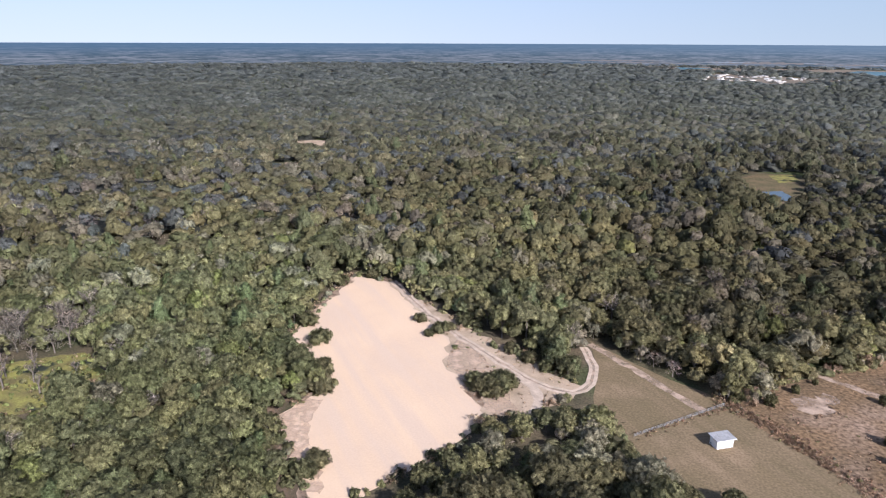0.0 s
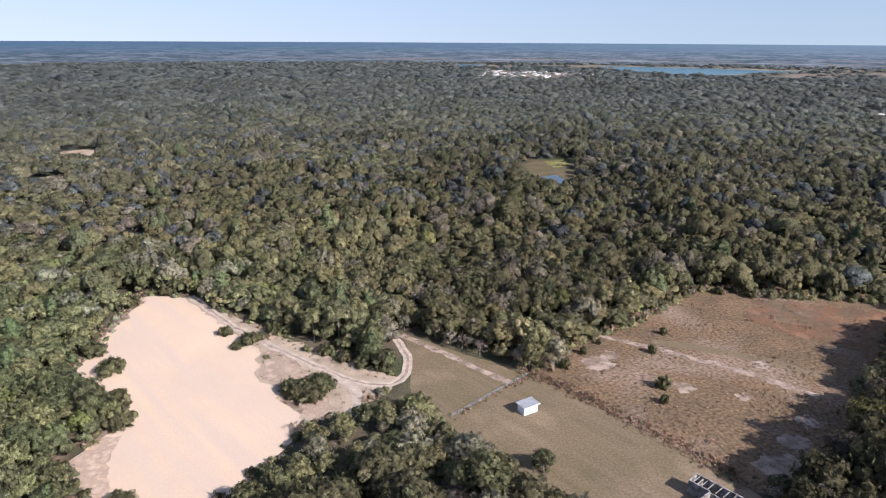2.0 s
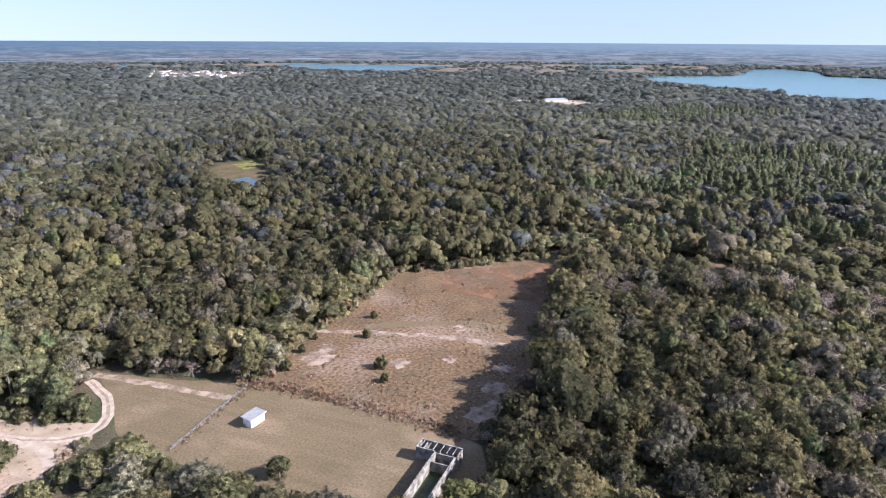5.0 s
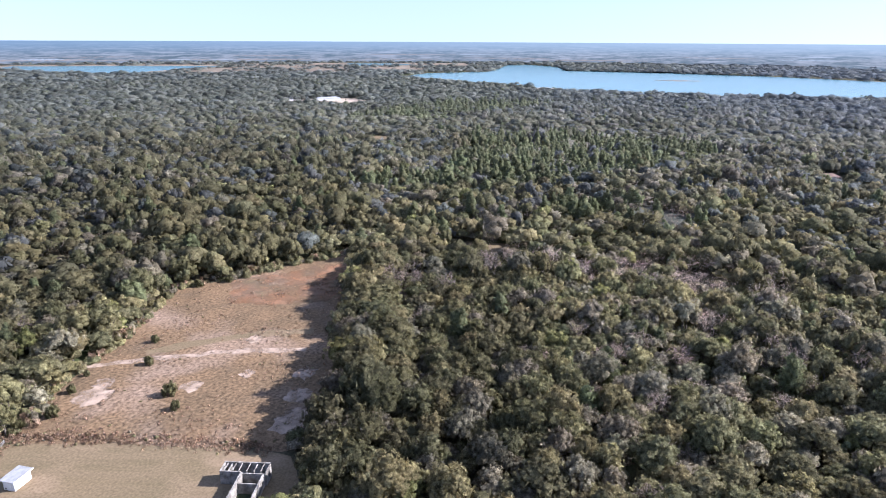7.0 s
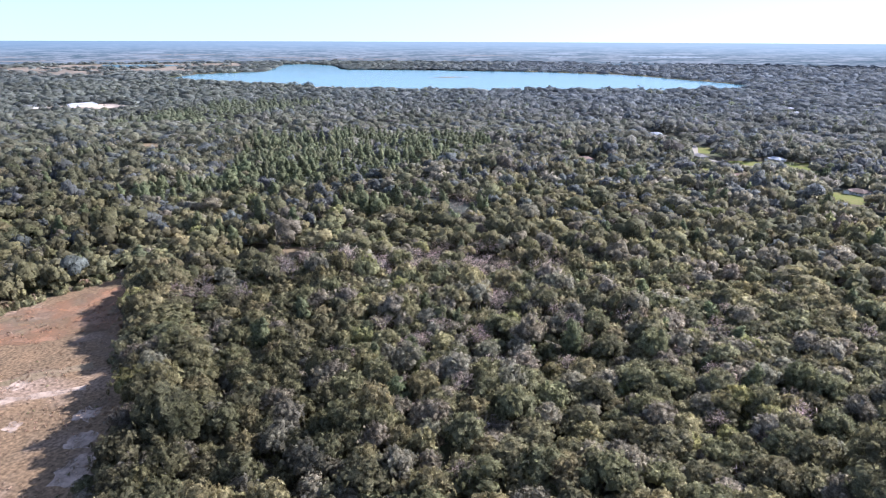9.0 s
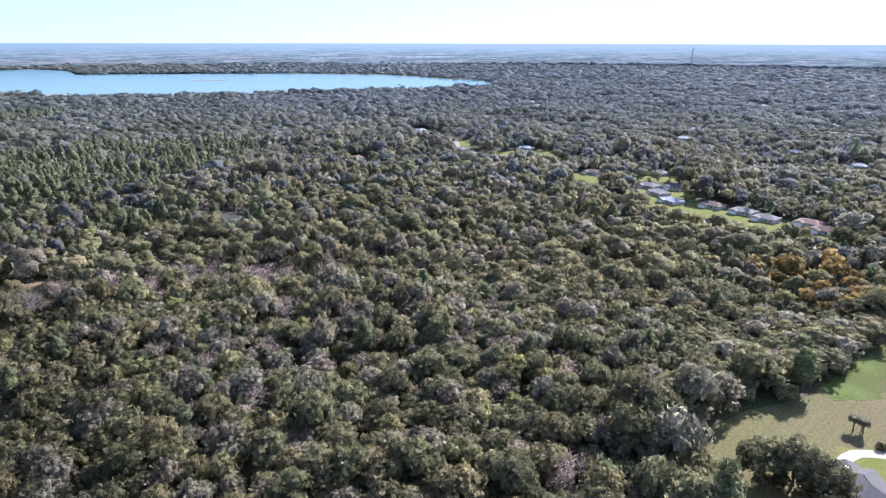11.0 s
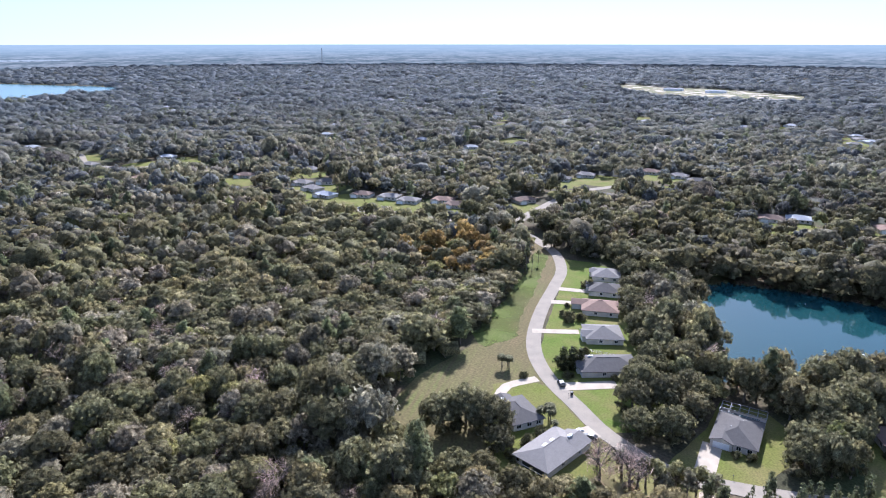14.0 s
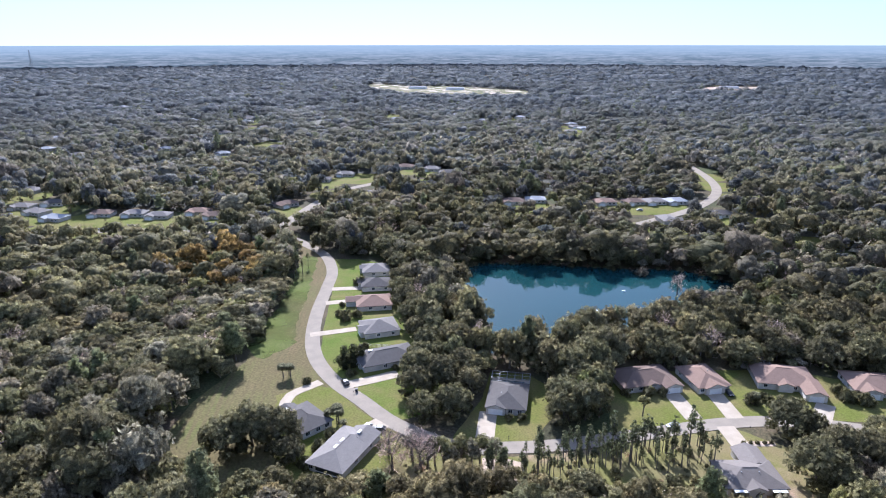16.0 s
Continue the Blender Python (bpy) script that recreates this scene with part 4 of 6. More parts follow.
def make_trunk(kind, r, h):
    if kind == PINE:
        return stem((0, 0, -0.3), (0.2, 0.1, h * 0.9), 0.22, 0.06, 6)
    out = [stem((0, 0, -0.3), (0.2, 0.1, h * 0.42), 0.38, 0.26, 6)]
    for k in range(6 if kind == BARE else 4):
        an = k * 2.4 + rng.uniform(0, 1)
        top = (math.cos(an) * r * 0.6, math.sin(an) * r * 0.6, h * rng.uniform(0.65, 0.85))
        out.append(stem((0.2, 0.1, h * 0.4), top, 0.2, 0.07, 4))
        if kind == BARE:
            for j in range(4):
                u, a = rng.uniform(0.45, 0.9), an + rng.uniform(-1.2, 1.2)
                fork = np.array((0.2, 0.1, h * 0.4)) * (1 - u) + np.array(top) * u
                out.append(stem(fork, fork + np.array((math.cos(a) * r * 0.42, math.sin(a) * r * 0.42, h * rng.uniform(0.08, 0.2))), 0.1, 0.04, 3))
    return join(out)


def mesh_of(name, v, q, mats, tint=None, slot=None, way=None):
    me = bpy.data.meshes.new(name)
    me.vertices.add(len(v))
    me.vertices.foreach_set("co", np.ascontiguousarray(v, np.float32).ravel())
    me.loops.add(q.size)
    me.loops.foreach_set("vertex_index", np.ascontiguousarray(q, np.int32).ravel())
    me.polygons.add(len(q))
    me.polygons.foreach_set("loop_start", np.arange(0, q.size, 4, dtype=np.int32))
    for m in mats:
        me.materials.append(m)
    if slot is not None:
        me.polygons.foreach_set("material_index", np.ascontiguousarray(slot, np.int32))
    me.update(calc_edges=True)
    if tint is not None:
        at = me.attributes.new("tint", "FLOAT_COLOR", "FACE")
        col = np.ones((len(q), 4), np.float32)
        col[:, :3] = tint
        at.data.foreach_set("color", col.ravel())
        at = me.attributes.new("outward", "FLOAT_VECTOR", "CORNER")
        at.data.foreach_set("vector", np.ascontiguousarray(way, np.float32).ravel())
    return me


def pick_kind(x, y):
    """Kind of tree by place: groves, mossy and bare patches, single bright ones."""
    n = len(x)
    zone = np.array([noise.noise(Vector((a * 0.006, b * 0.006, 4.2))) + 0.5 * noise.noise(Vector((a * 0.02, b * 0.02, 1.7))) for a, b in zip(x, y)])
    u = rng.uniform(0, 1, n)
    kind = np.where(u < 0.50, OAK, OLIVE)
    # more moss in the wet woods east of the field
    wet = np.where((x > 60) & (np.abs(y + 20) < 190), 0.06, 0.0)
    kind = np.where(u > 0.86 - wet - 0.3 * zone, MOSSY, kind)
    kind = np.where(rng.uniform(0, 1, n) < np.clip(0.05 + 0.3 * (zone - 0.15), 0.015, 0.4), BARE, kind)
    kind = np.where(rng.uniform(0, 1, n) < 0.03, YELLOW, kind)
    kind = np.where(rng.uniform(0, 1, n) < 0.035, PINE, kind)
    # trees with haze painted into their tint come in with distance
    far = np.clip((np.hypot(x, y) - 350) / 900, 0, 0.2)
    kind = np.where((rng.uniform(0, 1, n) < far) & (kind != BARE) & (kind != YELLOW), HAZED, kind)
    for grove in (PINE_GROVE, PINE_GROVE_2, PINE_GROVE_3):
        kind = np.where(inside(grove, x, y) & (rng.uniform(0, 1, n) < 0.85), PINE, kind)
    kind = np.where((np.hypot((x - 246) / 34, (y + 252) / 28) < 1) & (rng.uniform(0, 1, n) < 0.42), ORANGE, kind)
    # leafless belts: the wet hollow beyond the field and west of the sand
    for cx, cy, rx, ry in ((316, 108, 26, 20), (318, 70, 26, 26), (328, 30, 28, 28), (336, -6, 24, 24), (440, 45, 30, 26), (276, 5, 13, 12), (-124, 214, 12, 12), (-170, 250, 26, 22), (266, 146, 16, 12)):
        kind = np.where((np.hypot((x - cx) / rx, (y - cy) / ry) < 1) & (rng.uniform(0, 1, n) < 0.68), BARE, kind)
    # thin leafless stands north-west of the sand
    for cx, cy, rx, ry in ((-306, 500, 70, 60), (-465, 735, 90, 80), (-312, 660, 70, 60), (-230, 380, 50, 50)):
        kind = np.where((np.hypot((x - cx) / rx, (y - cy) / ry) < 1) & (rng.uniform(0, 1, n) < 0.4), BARE, kind)
    return kind


def tree_tints(kind, vary=0.18):
    t = np.array((1.12, 1.07, 1.04)) * TINTS[kind] * rng.uniform(1 - vary, 1 + vary, (len(kind), 1))
    return t * (1 + rng.uniform(-0.04, 0.04, (len(kind), 3)))


def scatter(r0, r1, spacing, jitter=0.42, a0=-180, a1=180):
    g = np.arange(-r1, r1 + spacing, spacing)
    x, y = np.meshgrid(g, g)
    x = x + (np.arange(len(g)) % 2)[:, None] * spacing * 0.5
    x, y = x.ravel(), y.ravel()
    r = np.hypot(x, y)
    keep = (r > r0 - spacing) & (r < r1 + spacing)
    x, y = x[keep], y[keep]
    x = x + rng.uniform(-jitter, jitter, len(x)) * spacing
    y = y + rng.uniform(-jitter, jitter, len(y)) * spacing
    r, b = np.hypot(x, y), np.degrees(np.arctan2(x, y))
    keep = (r >= r0) & (r < r1) & ((b - a0) % 360 <= (a1 - a0))
    return x[keep], y[keep]


def edge_size(x, y):
    """Trees at the edge of open land stay lower."""
    d = np.full(len(x), 99.0)
    for poly in (SAND_RIM, VERGE_RIM, MOWN_RIM, YARD_RIM, SOUTH_YARD_RIM, LOT_RIM):
        d = np.minimum(d, rim_distance(poly, x, y))
    # tall oaks shade the field's sunward side
    tall = near_line([(303, 202), (290, 186), (240, 164), (206, 147), (184, 129), (160, 113)], x, y) < 22
    low = near_line([(16, 194), (13, 182), (0, 168), (-21, 150), (-28, 141)], x, y) < 26
    tall |= near_line([(131, -179), (143, -188), (155, -205), (169, -226), (187, -264), (206, -294)], x, y) < 0
    tall |= near_line([(148, -108), (161, -143), (165, -177), (175, -196), (189, -230), (203, -258), (226, -296)], x, y) < 16
    return np.where(low, 0.68, 1) * np.where(tall, 1.38, np.clip(0.62 + d / 26, 0.62, 1))


def plant(name, x, y, kind, scale, variants, label, tall=None, vary=0.17, leaves=None):
    """All these trees as one mesh, each a turned, scaled copy of one of its kind's shapes."""
    vs, qs, ts, ss, ws, o = [], [], [], [], [], 0
    tint = tree_tints(kind, vary)
    # stands of darker and paler trees
    tint = tint * np.array([1 + 0.26 * noise.noise(Vector((a * 0.007, b * 0.007, 3.3))) + 0.22 * noise.noise(Vector((a * 0.022, b * 0.022, 6.1))) for a, b in zip(x, y)])[:, None]
    # haze painted into the tint: stands drift to one grey tone with distance
    haze_share = np.clip((np.hypot(x, y) - 450) / 1100, 0, 0.78)[:, None] * np.where((kind == PINE) | (kind == ORANGE), 0.4, 1.0)[:, None]
    # the painted haze is greener to the north, bluer to the south
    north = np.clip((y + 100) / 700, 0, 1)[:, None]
    haze_tint = np.array((0.130, 0.150, 0.173)) * (1 - north) + np.array((0.146, 0.160, 0.143)) * north
    tint = tint * (1 - haze_share) + haze_tint * tint.mean(1, keepdims=True) / 0.145 * haze_share
    # the dense dark north hammock; tint darkened east and by the pond, for shade
    tint = tint * np.where(inside(HAMMOCK, x, y), 0.78, np.where(inside(EAST_SHADE, x, y), 0.74, np.where(inside(POND_SHADE, x, y), 0.86, 1.08)))[:, None]
    # an oval of mossy woods east of the open land brightened, as by sun
    tint = tint * np.where((np.hypot((x - 150) / 65, (y + 45) / 70) < 1) & ~inside(EAST_SHADE, x, y), 1.13, 1.0)[:, None]
    # sun painted into the tint round the sand hills: brighter and greener
    tint = tint * (1 + np.array((0.12, 0.26, 0.2)) * np.clip(1 - np.hypot((x + 110) / 190, (y - 230) / 190), 0, 0.6)[:, None] / 0.6)
    pick = rng.integers(0, 1000, len(x))
    turn = rng.uniform(0, 2 * math.pi, len(x))
    tall = scale * rng.uniform(0.85, 1.15, len(x)) if tall is None else tall
    # the canopy rises and falls over the land
    roll = np.array([0.4 * noise.noise(Vector((a * 0.012, b * 0.012, 8.8))) + 0.3 * noise.noise(Vector((a * 0.035, b * 0.035, 5.5))) for a, b in zip(x, y)])
    tall = tall * np.maximum(1 + roll * np.where(np.hypot(x, y) < 400, 1, 1.25), np.where(np.hypot(x, y) < 400, 0.5, 0.78))
    for k, shapes in variants.items():
        for s, (v, q, slot, d) in enumerate(shapes):
            who = np.where((kind == k) & (pick % len(shapes) == s))[0]
            if not len(who):
                continue
            c, sn = np.cos(turn[who])[:, None], np.sin(turn[who])[:, None]
            w = np.empty((len(who), len(v), 3), np.float32)
            w[..., 0] = (v[None, :, 0] * c - v[None, :, 1] * sn) * scale[who][:, None] + x[who][:, None]
            w[..., 1] = (v[None, :, 0] * sn + v[None, :, 1] * c) * scale[who][:, None] + y[who][:, None]
            w[..., 2] = v[None, :, 2] * tall[who][:, None]
            vs.append(w.reshape(-1, 3))
            qs.append((q[None] + (np.arange(len(who)) * len(v))[:, None, None] + o).reshape(-1, 4))
            ts.append(np.repeat(tint[who], len(q), 0))
            ss.append(np.tile(slot, len(who)))
            d = d.reshape(-1, 3)
            ws.append(np.stack([d[None, :, 0] * c - d[None, :, 1] * sn, d[None, :, 0] * sn + d[None, :, 1] * c, np.broadcast_to(d[None, :, 2], (len(who), len(d)))], 2).reshape(-1, 3))
            o += len(who) * len(v)
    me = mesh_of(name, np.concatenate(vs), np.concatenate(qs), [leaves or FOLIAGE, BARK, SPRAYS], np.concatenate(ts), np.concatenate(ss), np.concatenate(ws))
    return tagged(new(name, me), label, "trees", kind="stuff")


def full_shape(kind, r, h, n, size, m=11, low=0):
    """Crown and trunk in one: boughs in slot 0, bark in slot 1, sprays in slot 2."""
    v, q, slot, way = make_crown(kind, r, h, n, size, m, low, 4)
    tv, tq = make_trunk(kind, r, h)
    v, q = join([(v, q), (tv, tq)])
    return v, q, np.concatenate([slot, np.ones(len(tq), int)]), np.concatenate([way, np.tile([0, 0, 1.0], (len(tq), 4, 1))])


KIND_SIZE = {OAK: (5.6, 11.5), OLIVE: (5.2, 11.0), MOSSY: (5.4, 11.5), BARE: (4.4, 11.0), PINE: (4.5, 13.5), YELLOW: (4.6, 10.0), ORANGE: (4.4, 12.0), HAZED: (5.2, 11.5)}

# ---- buildings ----
ROOFS = [material("shingle_" + n, c, 0.95, 0.05, dark=tuple(v * 0.9 for v in c), scale=0.8, fine=5, fine_amount=0.16, bump=0.12, bump_scale=4, own=0.08)
         for n, c in (("grey", (0.205, 0.188, 0.172)), ("charcoal", (0.115, 0.106, 0.099)), ("russet", (0.235, 0.162, 0.126)), ("brown", (0.16, 0.116, 0.094)),
                      ("pale", (0.33, 0.335, 0.345)), ("taupe", (0.195, 0.172, 0.153)))]
STUCCO = material("cream_stucco", (0.60, 0.55, 0.475), 0.9, 0.2, scale=0.4, fine=5, fine_amount=0.08, own=0.08)
WHITE = material("white_paint", (0.8, 0.8, 0.78), 0.6, 0.3, dark=(0.72, 0.71, 0.68), scale=0.6, fine=5, fine_amount=0.06)
GLASS = material("window_glass", (0.02, 0.025, 0.03), 0.08, 0.6, scale=0.4, fine=2, fine_amount=0.1)
SCREEN = material("dark_screen", (0.03, 0.032, 0.035), 0.6, 0.3, scale=0.5, fine=6, fine_amount=0.2)
TIN = material("pale_tin_roof", (0.42, 0.41, 0.39), 0.6, 0.3, scale=0.3, fine=3, fine_amount=0.1, own=0.45)
METAL = material("galvanised_metal", (0.33, 0.325, 0.315), 0.6, 0.4, 0.15, dark=(0.25, 0.245, 0.24), scale=0.7, fine=4, fine_amount=0.12)
OLD_CONCRETE = material("weathered_concrete", (0.36, 0.33, 0.29), 0.95, 0.1, dark=(0.13, 0.115, 0.095), scale=0.5, fine=2.5, fine_amount=0.25, bump=0.3)
WOOD = material("weathered_wood", (0.2, 0.165, 0.13), 0.9, 0.1, scale=0.6, fine=5)
RUBBER = material("black_rubber", (0.02, 0.02, 0.02), 0.8, 0.2)
ALGAE = material("green_scum", (0.05, 0.065, 0.025), 0.5, 0.3, dark=(0.02, 0.025, 0.015), scale=0.4, fine=2, fine_amount=0.4)


def hip_roof(w, d, z, over=0.55, pitch=0.35):
    """Solid hip roof: eaves with a fascia, ridge along the longer side."""
    bm = bmesh.new()
    a, b = w / 2 + over, d / 2 + over
    rise = min(a, b) * pitch
    low = [bm.verts.new((x, y, z - 0.2)) for x, y in ((-a, -b), (a, -b), (a, b), (-a, b))]
    rim = [bm.verts.new((x, y, z)) for x, y in ((-a, -b), (a, -b), (a, b), (-a, b))]
    if a >= b:
        p, q = bm.verts.new((-(a - b), 0, z + rise)), bm.verts.new((max(a - b, 0.02), 0, z + rise))
        tops = ((rim[0], rim[1], q, p), (rim[1], rim[2], q), (rim[2], rim[3], p, q), (rim[3], rim[0], p))
    else:
        p, q = bm.verts.new((0, -(b - a), z + rise)), bm.verts.new((0, b - a, z + rise))
        tops = ((rim[0], rim[1], p), (rim[1], rim[2], q, p), (rim[2], rim[3], q), (rim[3], rim[0], p, q))
    for f in tops:
        bm.faces.new(f)
    for i in range(4):
        bm.faces.new((low[i], low[(i + 1) % 4], rim[(i + 1) % 4], rim[i]))
    bm.faces.new(low[::-1])
    return bm, rise


def gable_roof(cx, cy, w, d, z, over=0.45, pitch=0.37):
    """Gable roof, ridge front to back."""
    bm = bmesh.new()
    a, y0, y1 = w / 2 + over, cy - d / 2, cy + d / 2 + over
    rise = a * pitch
    rows = []
    for y in (y0, y1):
        rows.append([bm.verts.new((cx + x, y, zz)) for x, zz in ((-a, z), (0, z + rise), (a, z), (a, z - 0.18), (0, z + rise - 0.2), (-a, z - 0.18))])
    for i in range(6):
        bm.faces.new((rows[0][i], rows[0][(i + 1) % 6], rows[1][(i + 1) % 6], rows[1][i]))
    for r in rows:
        bm.faces.new((r[0], r[1], r[4], r[5]))
        bm.faces.new((r[1], r[2], r[3], r[4]))
    return bm, rise


def gable_wall(cx, cy, w, d, z, rise):
    bm = bmesh.new()
    rows = [[bm.verts.new((cx + x, y, zz)) for x, zz in ((-w / 2, 0), (w / 2, 0), (w / 2, z - 0.02), (0, z + rise * 0.86), (-w / 2, z - 0.02))] for y in (cy - d / 2, cy + d / 2)]
    for i in range(5):
        bm.faces.new((rows[0][i], rows[0][(i + 1) % 5], rows[1][(i + 1) % 5], rows[1][i]))
    bm.faces.new(rows[0][::-1])
    bm.faces.new(rows[1])
    return bm


def window(parent, x, y, side, w=1.3, z0=0.9, z1=2.1):
    """A framed window set on a wall; side is the way it faces."""
    fr, pa = bmesh.new(), bmesh.new()
    if side in "ns":
        s = 1 if side == "n" else -1
        for u0, u1, v0, v1 in ((x - w / 2 - 0.1, x + w / 2 + 0.1, z0 - 0.1, z0), (x - w / 2 - 0.1, x + w / 2 + 0.1, z1, z1 + 0.1),
                               (x - w / 2 - 0.1, x - w / 2, z0, z1), (x + w / 2, x + w / 2 + 0.1, z0, z1), (x - 0.03, x + 0.03, z0, z1)):
            add_box(fr, u0, min(y, y + 0.08 * s), v0, u1, max(y, y + 0.08 * s), v1)
        add_box(pa, x - w / 2, min(y, y + 0.03 * s), z0, x + w / 2, max(y, y + 0.03 * s), z1)
    else:
        s = 1 if side == "e" else -1
        for u0, u1, v0, v1 in ((y - w / 2 - 0.1, y + w / 2 + 0.1, z0 - 0.1, z0), (y - w / 2 - 0.1, y + w / 2 + 0.1, z1, z1 + 0.1),
                               (y - w / 2 - 0.1, y - w / 2, z0, z1), (y + w / 2, y + w / 2 + 0.1, z0, z1), (y - 0.03, y + 0.03, z0, z1)):
            add_box(fr, min(x, x + 0.08 * s), u0, v0, max(x, x + 0.08 * s), u1, v1)
        add_box(pa, min(x, x + 0.03 * s), y - w / 2, z0, max(x, x + 0.03 * s), y + w / 2, z1)
    f = part("window", fr, WHITE, parent)
    part("pane", pa, GLASS, f)
    return f


def house(x, y, turn, w, d, roof, label, wings=(), garage=None, vents=(), porch=None, awnings=False, cage=None):
    """One-storey house with a hip roof, gabled wings, windows, a door and a garage door. Front to its own +y."""
    base = empty("house", x, y, 0, turn)
    z = 2.7
    part("wall", box(-w / 2, -d / 2, -0.1, w / 2, d / 2, z - 0.15), STUCCO, base)
    bm, rise = hip_roof(w, d, z)
    top = part("roof", bm, ROOFS[roof], base)
    part("ridge_cap", box(-max(w - d, 0.3) / 2, -max(d - w, 0.3) / 2, z + rise - 0.06, max(w - d, 0.3) / 2, max(d - w, 0.3) / 2, z + rise + 0.06), ROOFS[roof], top)
    for cx, cy, ww, dd in wings:
        bm, up = gable_roof(cx, cy, ww, dd, z + 0.03)
        part("wing_roof", bm, ROOFS[roof], base)
        part("wing_wall", gable_wall(cx, cy, ww, dd, z, up), STUCCO, base)
    if garage:
        gx, gy = garage
        bm = bmesh.new()
        for i in range(4):
            add_box(bm, gx - 2.4, gy, 0.02 + i * 0.55, gx + 2.4, gy + 0.07, 0.55 + i * 0.55)
        part("garage_door", bm, WHITE, base)
    front = [u for u in (-0.36 * w, -0.12 * w, 0.2 * w, 0.38 * w) if not any(abs(u - c[0]) < c[2] / 2 + 0.8 and c[1] > 0 for c in wings)]
    for u in front:
        window(base, u, d / 2, "n")
    for u in (-0.33 * w, 0.02 * w, 0.33 * w):
        window(base, u, -d / 2, "s", 1.6)
    for v in (-0.3 * d, 0.12 * d):
        window(base, w / 2, v, "e")
        window(base, -w / 2, v, "w")
    dx = 0.04 * w
    part("front_door", box(dx - 0.5, d / 2, 0, dx + 0.5, d / 2 + 0.06, 2.1), WOOD, base)
    for vx, vy, big in vents:
        k = 0.9 if big else 0.25
        zz = z + rise * 0.55
        part("skylight" if big else "roof_vent", box(vx - k / 2, vy - k, zz, vx + k / 2, vy + k, zz + (0.9 if big else 0.7)), WHITE if big else METAL, top)
    if porch:
        x0, y0, x1, y1 = porch
        part("screen_porch", box(x0, y0, 0.3, x1, y1, z - 0.3), SCREEN, base, "dark screened porch")
        part("porch_rail", box(x0 - 0.1, y1 + 0.02, 0.85, x1 + 0.1, y1 + 0.12, 1.0), WHITE, base)
    if awnings:
        for u in (-0.3 * w, 0.34 * w):
            part("awning", box(u - 2.0, -d / 2 - 1.7, z - 0.32, u + 2.0, -d / 2 - 0.3, z - 0.2), WHITE, base, "white flat awning")
    if cage:
        x0, y0, x1, y1 = cage
        bm = bmesh.new()
        for i in range(6):
            u = x0 + (x1 - x0) * i / 5
            add_box(bm, u - 0.06, y0, 2.85, u + 0.06, y1, 2.97)
            for v in (y0, y1):
                add_box(bm, u - 0.06, v - 0.06, 0, u + 0.06, v + 0.06, 2.85)
        for i in range(4):
            v = y0 + (y1 - y0) * i / 3
            add_box(bm, x0, v - 0.05, 2.98, x1, v + 0.05, 3.08)
        part("pool_cage", bm, METAL, base, "pale metal pool cage frame")
        part("pool_deck", box(x0, y0, 0, x1, y1, 0.12), CONCRETE, base)
        part("pool", box(x0 + 2, y0 + 1.5, 0.12, x1 - 2, y1 - 1.5, 0.16), WATER, base)
    return tagged(base, label, "house", "houses along the bend")


H = NEAR_HOUSES
house(*H[0], 0, "single-storey house with a light grey hip roof and screened porch", wings=[(-1.8, -8.5, 8.5, 7)], vents=[(0.8, -1, 1), (0.8, 2.6, 1), (-1.6, -7, 1)],
      porch=(-4.6, 10.25, 2.6, 10.5), garage=(-1.8, -12.1))
house(*H[1], 1, "house with a charcoal hip roof and pool cage behind", wings=[(3.4, 5.2, 6.4, 8)], garage=(3.4, 9.2), vents=[(2, 2, 0), (-1, -3, 0)], cage=(-7, -16, 7, -8.8))
house(*H[2], 3, "wide house with a dark brown shingle roof", wings=[(-7.2, 5.4, 6.6, 9), (-0.6, 5, 4, 4.5)], garage=(-7.2, 9.9), vents=[(3, 1, 0)])
house(*H[3], 2, "narrow house with a russet brown roof, garage in front", wings=[(0, 6, 7.4, 6)], garage=(0, 9.0), vents=[(-2, 0, 0)])
house(*H[4], 2, "house with a russet hip roof and long garage wing", wings=[(-7.4, 8, 7, 12), (1, 6.5, 5, 4.5)], garage=(-7.4, 14), vents=[(2, 1, 0)], cage=(2, -14.5, 12, -7.8))
house(*H[5], 2, "house with a faded russet roof among dark shrubs", wings=[(5, 5.4, 7, 7)], garage=(5, 8.9))
house(H[6][0], H[6][1], 204, 16.5, 12, 5, "house with a taupe shingle roof and white awnings", wings=[(4.2, 7.8, 7.4, 9.5), (-0.6, -5.6, 5, 4)], garage=(4.2, 12.6),
      vents=[(-3, -1.5, 0), (2, -1.5, 0)], awnings=True)
house(H[7][0], H[7][1], -43, 13, 22, 1, "long house with a charcoal shingle roof on a green lawn", wings=[(0, 10, 6.5, 4)], garage=(0, 12.0), vents=[(2, 6, 1)])
house(H[8][0], H[8][1], -48, 14, 15, 0, "house with a grey roof and pale gable", wings=[(-1.5, 5.6, 7, 7)], garage=(-1.5, 9.1), vents=[(2, -2, 0)])
house(H[9][0], H[9][1], -57, 14, 16, 2, "house with a red-brown hip roof and cream walls", wings=[(3, 9, 6.5, 8)], garage=(3, 13.0))
house(H[10][0], H[10][1], -60, 13, 15, 1, "house with a dark roof half hidden by trees", wings=[(2.5, 6.4, 6, 6)], garage=(2.5, 9.4))
house(H[11][0], H[11][1], -57, 14, 14, 0, "grey-roofed house at the top of the bend", wings=[(2, 6, 6, 5)], garage=(2, 8.5))
